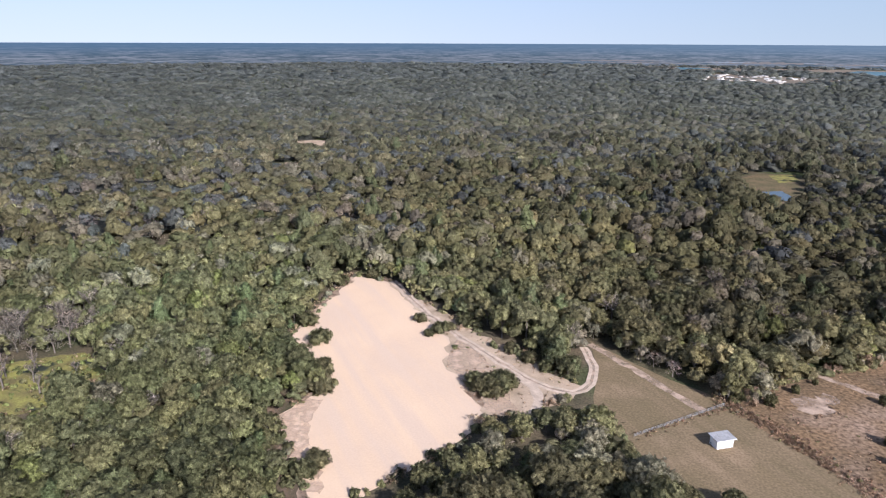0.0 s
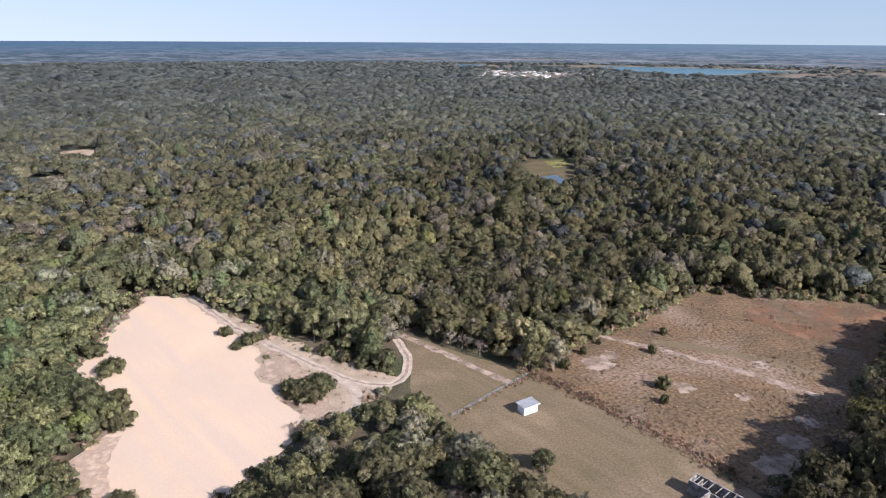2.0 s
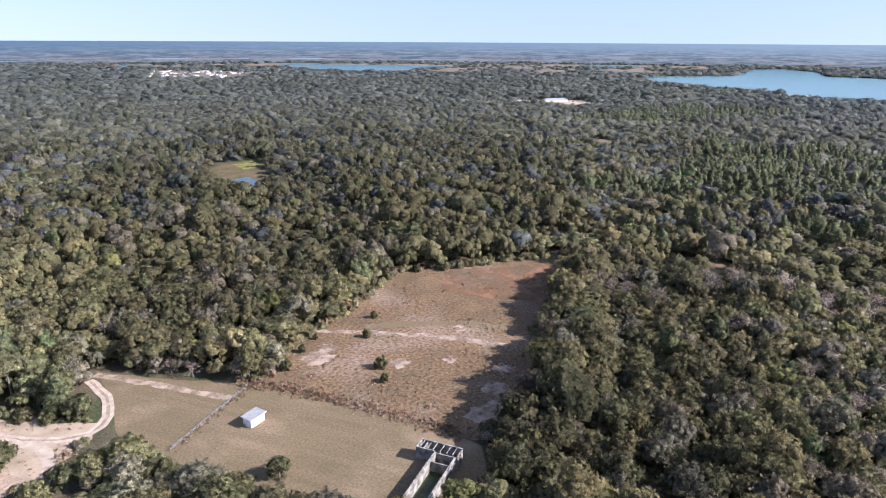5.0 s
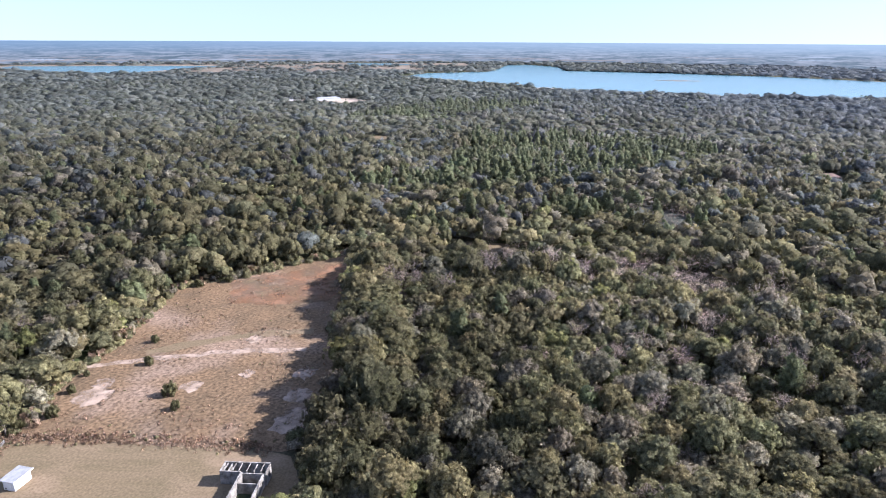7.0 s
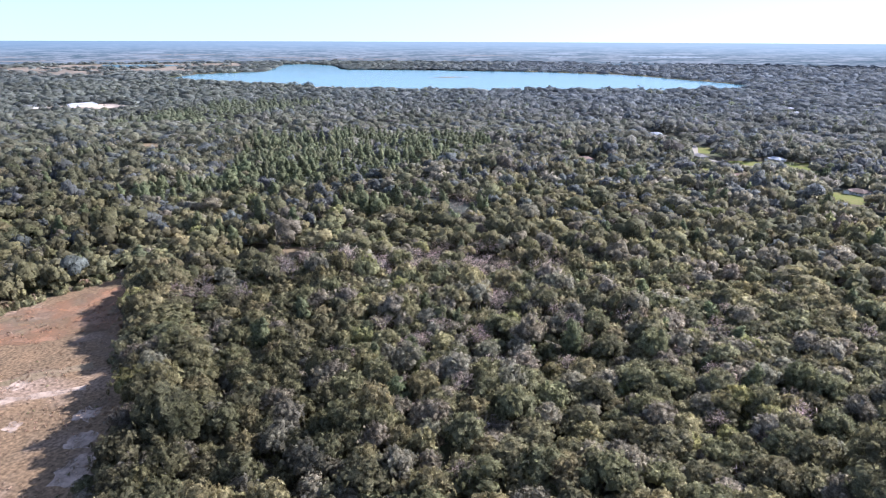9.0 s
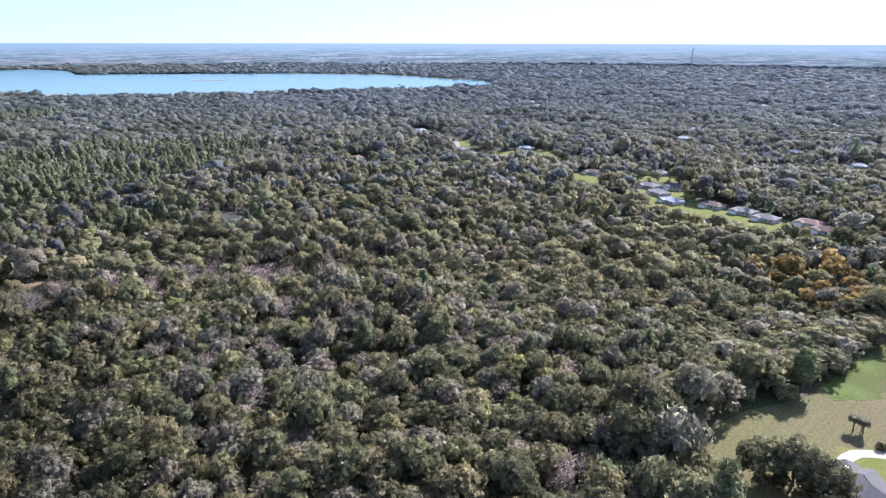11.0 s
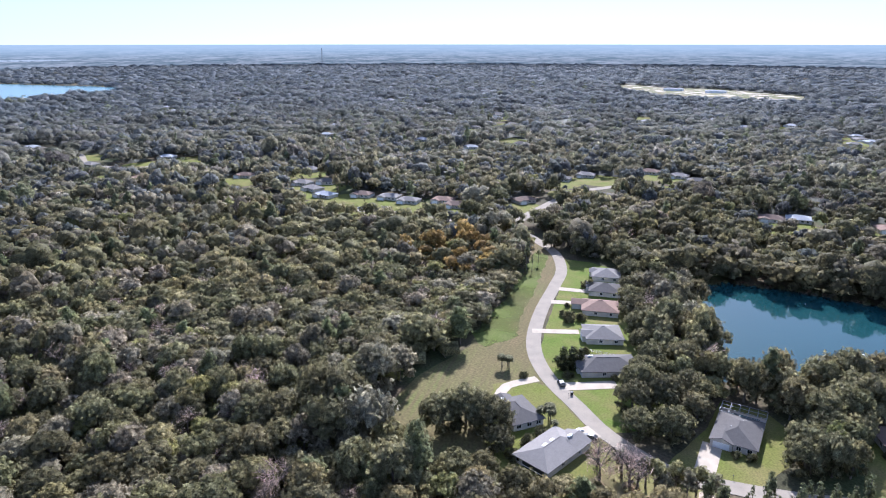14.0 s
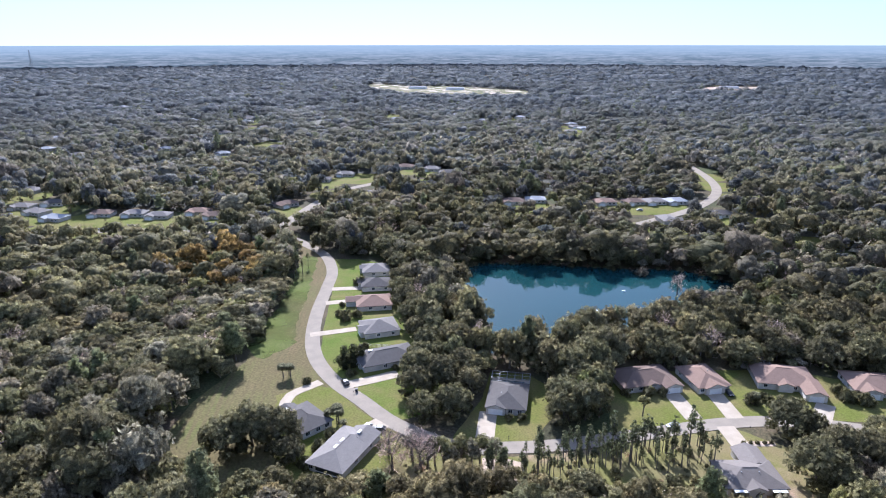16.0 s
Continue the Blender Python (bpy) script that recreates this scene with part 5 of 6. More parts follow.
house(H[12][0], H[12][1], -112, 11, 15, 1, "grey-roofed house under a big oak", wings=[(-1.5, 6.6, 6.4, 6)], garage=(-1.5, 9.6), vents=[(-3, 5, 1)])

for line, wide in (([(105.5, -192.5), (112, -184.5), (119, -176.5)], 5.5), ([(141, -220.5), (148, -214), (156, -207)], 4.2), ([(159, -248), (170, -239.5)], 4.5),
                   ([(163, -265), (177.5, -256.5)], 4.5), ([(130, -155), (133, -163), (128.5, -175)], 4.0), ([(97.5, -152.5), (94.5, -161)], 7.0),
                   ([(64.8, -181.5), (60.5, -166.5)], 6.0), ([(10.2, -221.5), (0.5, -205.5)], 6.0), ([(-5, -225.5), (-12, -211.5)], 6.0),
                   ([(-16.5, -190), (-9, -205)], 6.0), ([(-40.5, -234), (-38, -221.5)], 6.0)):
    ribbon("driveway", line, wide, 0.155, CONCRETE, "pale concrete driveway from the road to a garage", "driveway", 0.14)


def far_house(roof):
    base = empty("far_house", 0, 0)
    part("wall", box(-8, -5.5, -0.1, 8, 5.5, 2.6), STUCCO, base)
    bm, rise = hip_roof(16, 11, 2.75)
    part("roof", bm, ROOFS[roof], base)
    bm, up = gable_roof(4.5, 5, 6.5, 6, 2.78)
    part("wing_roof", bm, ROOFS[roof], base)
    part("wing_wall", gable_wall(4.5, 5, 6.5, 6, 2.75, up), STUCCO, base)
    part("garage_door", box(2.2, 8, 0, 6.8, 8.07, 2.2), WHITE, base)
    for u in (-5.5, -2.2):
        window(base, u, 5.5, "n", 1.6)
    window(base, -5, -5.5, "s", 1.6)
    window(base, 8, 0, "e", 1.6)
    return tagged(base, "far house with a %s roof among oaks" % ("grey", "charcoal", "russet", "brown", "pale metal")[roof], "house", "far houses")


made = {}
for x, y, turn, roof in FAR_HOUSES:
    if roof not in made:
        made[roof] = far_house(roof)
        made[roof].matrix_basis = pose(x, y, 0, 0, 0, turn)
    else:
        copy_thing(made[roof], pose(x, y, 0, 0, 0, turn))

# the white-roofed settlement before the far lakes
home = empty("mobile_home", 838, 2160, 0, 10)
part("wall", box(-8, -3.2, 0, 8, 3.2, 3), STUCCO, home)
bm, rise = hip_roof(16, 6.4, 3.1, 0.3, 0.3)
part("roof", bm, TIN, home)
tagged(home, "white-roofed mobile home in a far settlement", "mobile home", "far settlement")
r = random.Random(3)
for i in range(84):
    u, v = r.random(), r.random()
    if u < 0.78:
        px, py = 834 + 190 * u / 0.78 + 190 * v, 2151 - 200 * u / 0.78 + 440 * v
    else:
        px, py = 1060 + 260 * v, 2160 + 140 * (u - 0.78) / 0.22 - 30 * v
    copy_thing(home, pose(px + r.uniform(-9, 9), py + r.uniform(-9, 9), 0, 0, 0, r.choice((10, 100, 30, 60))))
hall = empty("long_hall", 1120, 786, 0, -40)
part("wall", box(-24, -7, 0, 24, 7, 4.5), WHITE, hall)
bm, rise = hip_roof(48, 14, 4.6, 0.5, 0.3)
part("roof", bm, ROOFS[4], hall)
tagged(hall, "long pale hall on a far sandy lot", "hall", "far halls")
for px, py, turn in ((1070, 850, -40), (1645, 1250, 20), (1424, -440, 70), (800, -1610, 10), (690, -1610, 20), (30, -1960, 10), (-60, -1990, 40)):
    copy_thing(hall, pose(px, py, 0, 0, 0, turn))
sheet("settlement_ground", [(840, 2160), (1010, 1960), (1280, 2090), (1300, 2200), (1220, 2360), (1060, 2600)], 0.05, MARSH, "dry ground of the far settlement", "ground", 20, 14, 64)
sheet("sandy_lot", [(1040, 890), (1070, 835), (1090, 720), (1150, 700), (1180, 765), (1110, 850)], 0.06, TRACK_PALE, "bare sandy lot round far halls", "ground", 10, 4, 60)
sheet("building_site", SITE_RIM, 0.06, EARTH, "bare patchy building site in far woods", "ground", 16, 8, 61)
sheet("far_yard", [(120, -1880), (-40, -1930), (-60, -2050), (60, -2040)], 0.06, TRACK_PALE, "pale far yard among woods", "ground", 16, 8, 62)


# ---- shed, ruin, fence ----
shed = empty("shed", 87.1, 172.9, 0, 14)
part("wall", box(-2.9, -1.8, -0.05, 2.9, 1.8, 3.15), WHITE, shed, "white painted block wall")
bm = bmesh.new()
n = 30
rows = [[bm.verts.new((-3.5 + 7.0 * i / n, yy, 3.22 + 0.16 * (yy + 2.4) / 4.8 + dz + (0.05 if i % 2 else 0.0))) for i in range(n + 1)] for yy, dz in ((-2.4, 0), (2.4, 0))]
rows += [[bm.verts.new((v.co.x, v.co.y, v.co.z - 0.06)) for v in row] for row in rows[:2]]
for i in range(n):
    bm.faces.new((rows[0][i], rows[0][i + 1], rows[1][i + 1], rows[1][i]))
    bm.faces.new((rows[2][i], rows[3][i], rows[3][i + 1], rows[2][i + 1]))
    bm.faces.new((rows[0][i], rows[2][i], rows[2][i + 1], rows[0][i + 1]))
    bm.faces.new((rows[1][i], rows[1][i + 1], rows[3][i + 1], rows[3][i]))
part("roof", bm, METAL, shed, "corrugated grey metal roof sheet")
part("fascia", box(-3.5, -2.46, 3.02, 3.5, -2.41, 3.28), WHITE, shed)
d = part("door", box(-2.96, -0.5, 0, -2.9, 0.45, 2.0), WHITE, shed)
part("door_handle", box(-3.0, -0.4, 0.95, -2.96, -0.3, 1.05), METAL, d)
part("vent", box(-2.95, 0.9, 0.35, -2.9, 1.3, 0.8), SCREEN, shed)
tagged(shed, "small white block shed with a corrugated metal roof", "shed")

ruin = empty("roofless_ruin", 116.2, 116.0, 0, -67.8)
for name, size in (("wall", (-6.7, -2.2, -0.2, -0.6, -1.85, 3.5)), ("wall", (-6.7, 1.9, -0.2, 6.6, 2.25, 3.5)), ("wall", (-6.7, -1.85, -0.2, -6.35, 1.9, 3.5)),
                   ("wall", (6.25, -1.85, -0.2, 6.6, 1.9, 3.3)), ("wall", (-0.6, -2.2, -0.2, 6.6, -1.85, 3.0)), ("wall", (-4.6, -1.85, -0.2, -4.3, 1.9, 3.2)),
                   ("wall", (-0.7, -32, -0.2, -0.15, -2.2, 3.4)), ("wall", (5.6, -32, -0.2, 6.1, -2.2, 3.2)), ("wall", (-0.15, -6.4, -0.2, 5.6, -6.1, 2.9)),
                   ("wall", (-0.15, -32, -0.2, 5.6, -31.6, 2.6))):
    part(name, box(*size[:5], size[5] + 0.9), OLD_CONCRETE, ruin)
for u in (-5.5, -3.2, -1.4, 0.9, 3.0, 4.9):
    part("post", box(u - 0.14, -1.8, 1.2, u + 0.14, -1.5, 4.55), OLD_CONCRETE, ruin)
    part("beam", box(u - 0.1, -1.85, 4.2, u + 0.1, 1.9, 4.38), OLD_CONCRETE, ruin)
for k in range(14):
    part("pier", box(-0.86, -31 + k * 2.05, -0.2, -0.7, -30.7 + k * 2.05, 4.36), OLD_CONCRETE, ruin)
part("coping", box(-6.8, 1.85, 4.4, 6.7, 2.3, 4.52), OLD_CONCRETE, ruin)
part("floor_slab", box(-6.35, -1.85, -0.1, 6.25, 1.9, 0.1), ALGAE, ruin, "dark scummy floor of the tank")
part("tank_bed", box(-0.15, -31.6, -0.1, 5.6, -6.4, 0.5), ALGAE, ruin, "green scum on the long tank's bed")
tagged(ruin, "roofless grey concrete tank building with a long open trough", "ruin")


def fence(name, p, q, label, gap=3.0):
    length = math.dist(p, q)
    base = empty(name, p[0], p[1], 0, math.degrees(math.atan2(q[1] - p[1], q[0] - p[0])))
    n = int(length / gap)
    for i in range(n + 1):
        u = length * i / n
        part("post", box(u - 0.07, -0.07, -0.2, u + 0.07, 0.07, 1.35), WOOD, base)
    for z in (0.4, 0.8, 1.25):
        part("rail", box(0, -0.03, z - 0.04, length, 0.03, z + 0.04), METAL, base)
    return tagged(base, label, "fence")


fence("field_fence", (61, 177), (97.5, 195.5), "thin grey post and wire fence across mown grass")
fence("yard_fence", (128, -207.5), (103, -216), "dark board fence between two lawns", 2.0)


def car(x, y, turn, paint, label):
    base = empty("car", x, y, 0.16, turn)
    bm = bmesh.new()
    prof = [(-2.3, 0.35), (2.25, 0.35), (2.3, 0.75), (1.3, 0.95), (0.6, 1.42), (-1.3, 1.45), (-2.1, 1.0), (-2.35, 0.9)]
    rows = [[bm.verts.new((u, s * (0.9 if v < 1.1 else 0.72), v)) for u, v in prof] for s in (-1, 1)]
    for i in range(8):
        bm.faces.new((rows[0][i], rows[0][(i + 1) % 8], rows[1][(i + 1) % 8], rows[1][i]))
    bm.faces.new(rows[0][::-1])
    bm.faces.new(rows[1])
    part("body", bm, paint, base)
    part("windscreen", box(0.62, -0.66, 1.02, 1.12, 0.66, 1.16), GLASS, base)
    for s in (-1, 1):
        part("side_window", box(-1.3, min(s * 0.80, s * 0.84), 1.02, 0.5, max(s * 0.80, s * 0.84), 1.34), GLASS, base)
    for u in (-1.4, 1.4):
        for s in (-1, 1):
            bm = bmesh.new()
            bmesh.ops.create_cone(bm, cap_ends=True, segments=14, radius1=0.34, radius2=0.34, depth=0.24, matrix=pose(u, s * 0.84, 0.34, 90, 0, 0))
            wheel = part("wheel", bm, RUBBER, base)
            bm = bmesh.new()
            bmesh.ops.create_cone(bm, cap_ends=True, segments=10, radius1=0.2, radius2=0.2, depth=0.27, matrix=pose(u, s * 0.84, 0.34, 90, 0, 0))
            part("rim", bm, METAL, wheel)
    for s in (-0.6, 0.6):
        part("headlight", box(2.24, s - 0.2, 0.62, 2.32, s + 0.2, 0.78), WHITE, base)
    return tagged(base, label, "car")


BLACK_PAINT = material("dark_car_paint", (0.03, 0.032, 0.036), 0.5, 0.25, scale=0.5, fine=3, fine_amount=0.1)
SILVER_PAINT = material("silver_car_paint", (0.36, 0.37, 0.39), 0.5, 0.3, 0.2, scale=0.5, fine=3, fine_amount=0.1)
car(6.7, -197.4, 38, SILVER_PAINT, "silver car on the residential road")
car(-9.5, -227.5, 120, BLACK_PAINT, "dark car parked beside a garage")
car(93.4, -156.6, 20, BLACK_PAINT, "dark pickup parked before the garage")
car(119.7, -177.9, -38, BLACK_PAINT, "dark car parked at the kerb")
car(97.6, -155.6, 80, SILVER_PAINT, "pale car parked before the garage")
car(380, -285, 20, SILVER_PAINT, "pale car parked by a far house")
car(58, -486, 10, SILVER_PAINT, "white car parked by a far house")
for x, y in ((53.4, -169.2), (45.5, -170.4), (7.9, -191.0), (0.3, -201.6), (-16.4, -206.4), (113, -173), (119.5, -179)):
    post = empty("mailbox", x, y)
    part("post", box(-0.06, -0.06, 0, 0.06, 0.06, 1.05), WOOD, post)
    bm = box(-0.13, -0.26, 1.05, 0.13, 0.26, 1.3)
    bmesh.ops.bevel(bm, geom=bm.edges[:], offset=0.05, segments=2, affect="EDGES")
    part("box", bm, SCREEN, post)
    tagged(post, "dark mailbox on a post at the kerb", "mailbox", "mailboxes")
bin_base = empty("wheeled_bin", 112.8, -174.6, 0.15, 50)
body = box(-0.4, -0.45, 0.08, 0.4, 0.45, 1.1)
bmesh.ops.bevel(body, geom=body.edges[:], offset=0.07, segments=2, affect="EDGES")
part("body", body, SCREEN, bin_base)
part("lid", box(-0.45, -0.5, 1.1, 0.45, 0.52, 1.18), SCREEN, bin_base)
for u in (-0.38, 0.38):
    bm = bmesh.new()
    bmesh.ops.create_cone(bm, cap_ends=True, segments=12, radius1=0.16, radius2=0.16, depth=0.1, matrix=pose(u, -0.42, 0.16, 0, 90, 0))
    part("wheel", bm, RUBBER, bin_base)
tagged(bin_base, "dark wheeled rubbish bin at the end of a driveway", "bin")
mast = empty("lattice_mast", 2960, -2010)
for s, u in ((1, 1), (1, -1), (-1, 1), (-1, -1)):
    bm = bmesh.new()
    lo = [bm.verts.new((s * 6 + a, u * 6 + b, 0)) for a, b in ((-0.4, -0.4), (0.4, -0.4), (0.4, 0.4), (-0.4, 0.4))]
    hi = [bm.verts.new((s * 0.8 + a * 0.6, u * 0.8 + b * 0.6, 86)) for a, b in ((-0.5, -0.5), (0.5, -0.5), (0.5, 0.5), (-0.5, 0.5))]
    for i in range(4):
        bm.faces.new((lo[i], lo[(i + 1) % 4], hi[(i + 1) % 4], hi[i]))
    part("leg", bm, METAL, mast)
for z in range(12, 86, 12):
    k = 6 - 5.2 * z / 86
    part("brace", box(-k, -k, z, k, k, z + 0.4), METAL, mast)
tagged(mast, "far lattice mast above the woods", "mast")

# ---- the woods ----
A0, A1 = -44, 200
VN, V0, V1, V2, VF, VG, V3 = {}, {}, {}, {}, {}, {}, {}
for k, (r, h) in KIND_SIZE.items():
    VN[k] = [full_shape(k, r, h, 265 if k != BARE else 330, 0.85, 17, 3) for _ in range(6)]
    V0[k] = [full_shape(k, r, h, 84 if k != BARE else 160, 1.1, 11, 3) for _ in range(6)]
    V1[k] = [make_crown(k, r, h, 16 if k != BARE else 80, 1.5 if k != BARE else 0.9, 5, 2, 4) for _ in range(10)]
    V2[k] = [make_crown(k, r, h, 9 if k != BARE else 30, 1.9 if k != BARE else 1.3, 3, 0, 4) for _ in range(10)]
    VF[k] = [make_crown(k, r, h, 0 if k != BARE else 14, 1.6, 3, 0, 4) for _ in range(10)]
    VG[k] = [make_crown(k, r, h, 0 if k != BARE else 10, 1.8, 2, 0, 4) for _ in range(10)]
    V3[k] = [make_crown(k, r, h, 0 if k != BARE else 6, 3.6, 1, 0, 4) for _ in range(8)]

x, y = scatter(120, 330, 7.6, 0.42, A0, A1)
size = rng.uniform(0.72, 1.28, len(x)) * edge_size(x, y)
ok = wooded(x, y, 5.4 * size)
x, y, size = x[ok], y[ok], size[ok]
kind = pick_kind(x, y)
order = np.argsort(np.hypot(x, y))
first, rest = order[:260], order[260:]
near_x, near_y, near_kind, near_size = x[first], y[first], kind[first], size[first]
split = rest[np.hypot(x, y)[rest] < 235], rest[np.hypot(x, y)[rest] >= 235]
plant("woods_near", x[split[0]], y[split[0]], kind[split[0]], size[split[0]], VN, "dense live oak woods, grey-green, hung with moss")
# saplings and scrub in the gaps between the near trees
low_x, low_y = scatter(120, 400, 8.2, 0.48, A0, A1)
low_size = rng.uniform(0.5, 0.78, len(low_x)) * edge_size(low_x, low_y)
ok = wooded(low_x, low_y, 6.5 * low_size)
low_x, low_y, low_size = low_x[ok], low_y[ok], low_size[ok]
UNDER = {k: [make_crown(k, r, h, 7 if k != BARE else 24, 1.6 if k != BARE else 1.0, 4, 0, 4) for _ in range(6)] for k, (r, h) in KIND_SIZE.items()}
plant("saplings", low_x, low_y, pick_kind(low_x, low_y), low_size * 1.25, UNDER, "young oaks and scrub between the taller trees", tall=low_size)
plant("woods_next", x[split[1]], y[split[1]], kind[split[1]], size[split[1]], V0, "live oak woods with mossy and leafless trees")

x, y = scatter(330, 820, 9.9, 0.42, A0, A1)
size = rng.uniform(0.78, 1.3, len(x)) * np.where(rng.uniform(0, 1, len(x)) < 0.12, 1.45, 1.0)
size = size * np.where(rim_distance(POND_RIM, x, y) < 26, 1.3, 1.0)
ok = wooded(x, y, 5.4 * size)
x, y, size = x[ok], y[ok], size[ok]
kind, near = pick_kind(x, y), np.hypot(x, y) < 600
plant("woods_middle", x[near], y[near], kind[near], size[near], V1, "rolling canopy of grey-green oak woods with pines", vary=0.18, tall=(0.5 + 0.55 * size[near]) * rng.uniform(0.9, 1.12, int(near.sum())), leaves=MID_FOLIAGE)
plant("woods_rolling", x[~near], y[~near], kind[~near], size[~near], V2, "rolling canopy of oak woods round pine groves", vary=0.18, tall=(0.55 + 0.5 * size[~near]) * rng.uniform(0.9, 1.12, int((~near).sum())), leaves=MID_FOLIAGE)

x, y = scatter(820, 1300, 13.5, 0.42, A0, A1)
size = rng.uniform(1.1, 1.95, len(x)) * np.where(rng.uniform(0, 1, len(x)) < 0.1, 1.3, 1.0)
ok = wooded(x, y, 6 * size)
x, y, size = x[ok], y[ok], size[ok]
plant("woods_beyond", x, y, pick_kind(x, y), size, VF, "oak canopy beyond the pine groves, greyed with painted haze", vary=0.16, tall=rng.uniform(0.95, 1.3, len(x)), leaves=FAR_FOLIAGE)

x, y = scatter(1300, 2000, 18.5, 0.42, A0, A1)
size = rng.uniform(1.7, 2.7, len(x))
ok = wooded(x, y, 6 * size)
x, y, size = x[ok], y[ok], size[ok]
plant("woods_far", x, y, pick_kind(x, y), size, VG, "far canopy of dark green woods, blued with painted haze", vary=0.13, tall=rng.uniform(0.95, 1.3, len(x)), leaves=FAR_FOLIAGE)

x, y = scatter(2000, 3580, 29, 0.45, A0, A1)
size = rng.uniform(2.2, 3.6, len(x))
ok = wooded(x, y, 6 * size)
marsh = rim_distance(MARSH_RIM, x, y) < 0
ok &= ~marsh | (np.array([noise.noise(Vector((a * 0.004, b * 0.004, 2))) + 0.7 * noise.noise(Vector((a * 0.013, b * 0.013, 5))) for a, b in zip(x, y)]) > 0.12)
x, y, size = x[ok], y[ok], size[ok]
plant("woods_distant", x, y, np.where(rng.uniform(0, 1, len(x)) < 0.8, HAZED, OAK), size, V3, "distant belts of woods with blue haze in their tint", vary=0.15, tall=rng.uniform(0.75, 1.25, len(x)), leaves=HAZED_FOLIAGE)

# the closed lower storey of the far woods, a sheet added to fill dark gaps
step = 13.0
g = np.arange(-2060, 2061, step)
gx, gy = np.meshgrid(g, g)
gx = gx + rng.uniform(-0.3, 0.3, gx.shape) * step
gy = gy + rng.uniform(-0.3, 0.3, gy.shape) * step
rr, bb = np.hypot(gx, gy), np.degrees(np.arctan2(gx, gy))
ok = (rr > 420) & (rr < 2050) & ((bb - A0) % 360 <= A1 - A0)
ok[ok] = wooded(gx[ok], gy[ok], np.full(int(ok.sum()), 12.0))
quad = ok[:-1, :-1] & ok[1:, :-1] & ok[1:, 1:] & ok[:-1, 1:]
at = np.full(gx.shape, -1)
corner = np.zeros(gx.shape, bool)
for a, b in ((0, 0), (1, 0), (1, 1), (0, 1)):
    corner[a:a + quad.shape[0], b:b + quad.shape[1]] |= quad
at[corner] = np.arange(int(corner.sum()))
full = np.zeros(gx.shape, int)
for a, b in ((0, 0), (1, 0), (1, 1), (0, 1)):
    full[a:a + quad.shape[0], b:b + quad.shape[1]] += quad
rim = (full < 4)[corner]
v = np.stack([gx[corner], gy[corner], np.clip((rr[corner] - 300) / 60, 3.6, 6.4) - 1.6 * np.clip((rr[corner] - 1200) / 200, 0, 1) + rng.uniform(-1.4, 1.4, int(corner.sum()))], 1)
v[rim & (rr[corner] < 2000) & (rr[corner] > 440), 2] = 0.3
i, j = np.where(quad)
q = np.stack([at[i, j], at[i, j + 1], at[i + 1, j + 1], at[i + 1, j]], 1)
tint = np.array((0.162, 0.164, 0.130)) * rng.uniform(0.85, 1.15, (len(q), 1))
way = np.repeat((np.array([0, 0, 1.0]) + rng.normal(0, 0.4, (len(q), 3)))[:, None], 4, 1)
tagged(new("understorey", mesh_of("understorey", v, q, [THICKET], tint, None, way / np.linalg.norm(way, axis=2, keepdims=True))),
       "closed lower storey of grey-green scrub in far woods", "trees", kind="stuff")

# behind the aircraft and under it
x, y = scatter(0, 40, 8, 0.42)
size = rng.uniform(0.75, 1.3, len(x))
plant("woods_below", x, y, pick_kind(x, y), size, V0, "live oak woods under the aircraft")
x, y = scatter(40, 120, 9, 0.42)
ok = wooded(x, y, 5)
x2, y2 = scatter(120, 900, 17, 0.42, A1, A0 + 360)
ok2 = wooded(x2, y2, 5)
x, y = np.concatenate([x[ok], x2[ok2]]), np.concatenate([y[ok], y2[ok2]])
plant("woods_behind", x, y, pick_kind(x, y), rng.uniform(1.0, 1.6, len(x)), V3, "oak woods round the open land", tall=rng.uniform(0.8, 1.1, len(x)))

# ---- single trees ----
KIND_NAME = {OAK: ("oak_tree", "dark green live oak with a dense rounded crown"), OLIVE: ("oak_tree", "olive green oak with a broad uneven crown"),
             MOSSY: ("mossy_oak_tree", "grey-green oak hung with pale moss"), BARE: ("bare_tree", "leafless grey-brown tree with fine twigs"),
             PINE: ("pine_tree", "slender green pine with a tufted crown"), YELLOW: ("oak_tree", "bright yellow-green young oak"),
             ORANGE: ("cypress_tree", "cypress with orange winter foliage"), HAZED: ("cedar_tree", "dense-crowned tree with blue-grey haze in its tint")}


def tree(kind, r, h, n, spray, name="", label="", m=18, low=4, tone=1.0):
    """A tree of its own: trunk with limbs, and a crown of leafy boughs and sprays."""
    base = empty(name or KIND_NAME[kind][0], 0, 0)
    v, q = make_trunk(kind, r, h)
    part_of = new("trunk", mesh_of("trunk", v, q, [BARK]))
    part_of.parent = base
    v, q, slot, way = make_crown(kind, r, h, n, spray, m, low, 4)
    crown = new("crown", mesh_of("crown", v, q, [FOLIAGE, BARK, SPRAYS], tone * tree_tints(np.array([kind]))[0], slot, way))
    crown.parent = base
    return tagged(base, label or KIND_NAME[kind][1], "tree", "trees of the near woods")


def stand(proto, x, y, s, tall, turn, used):
    m = pose(x, y, 0, 0, 0, turn) @ Matrix.Diagonal((s, s, tall, 1))
    if proto.name in used:
        return copy_thing(proto, m)
    used.add(proto.name)
    proto.matrix_basis = m
    return proto


used = set()
protos = {k: [tree(k, *KIND_SIZE[k], 330 if k != BARE else 420, 0.8) for _ in range(3 if k in (YELLOW, ORANGE, PINE) else 6)] for k in set(near_kind.tolist())}
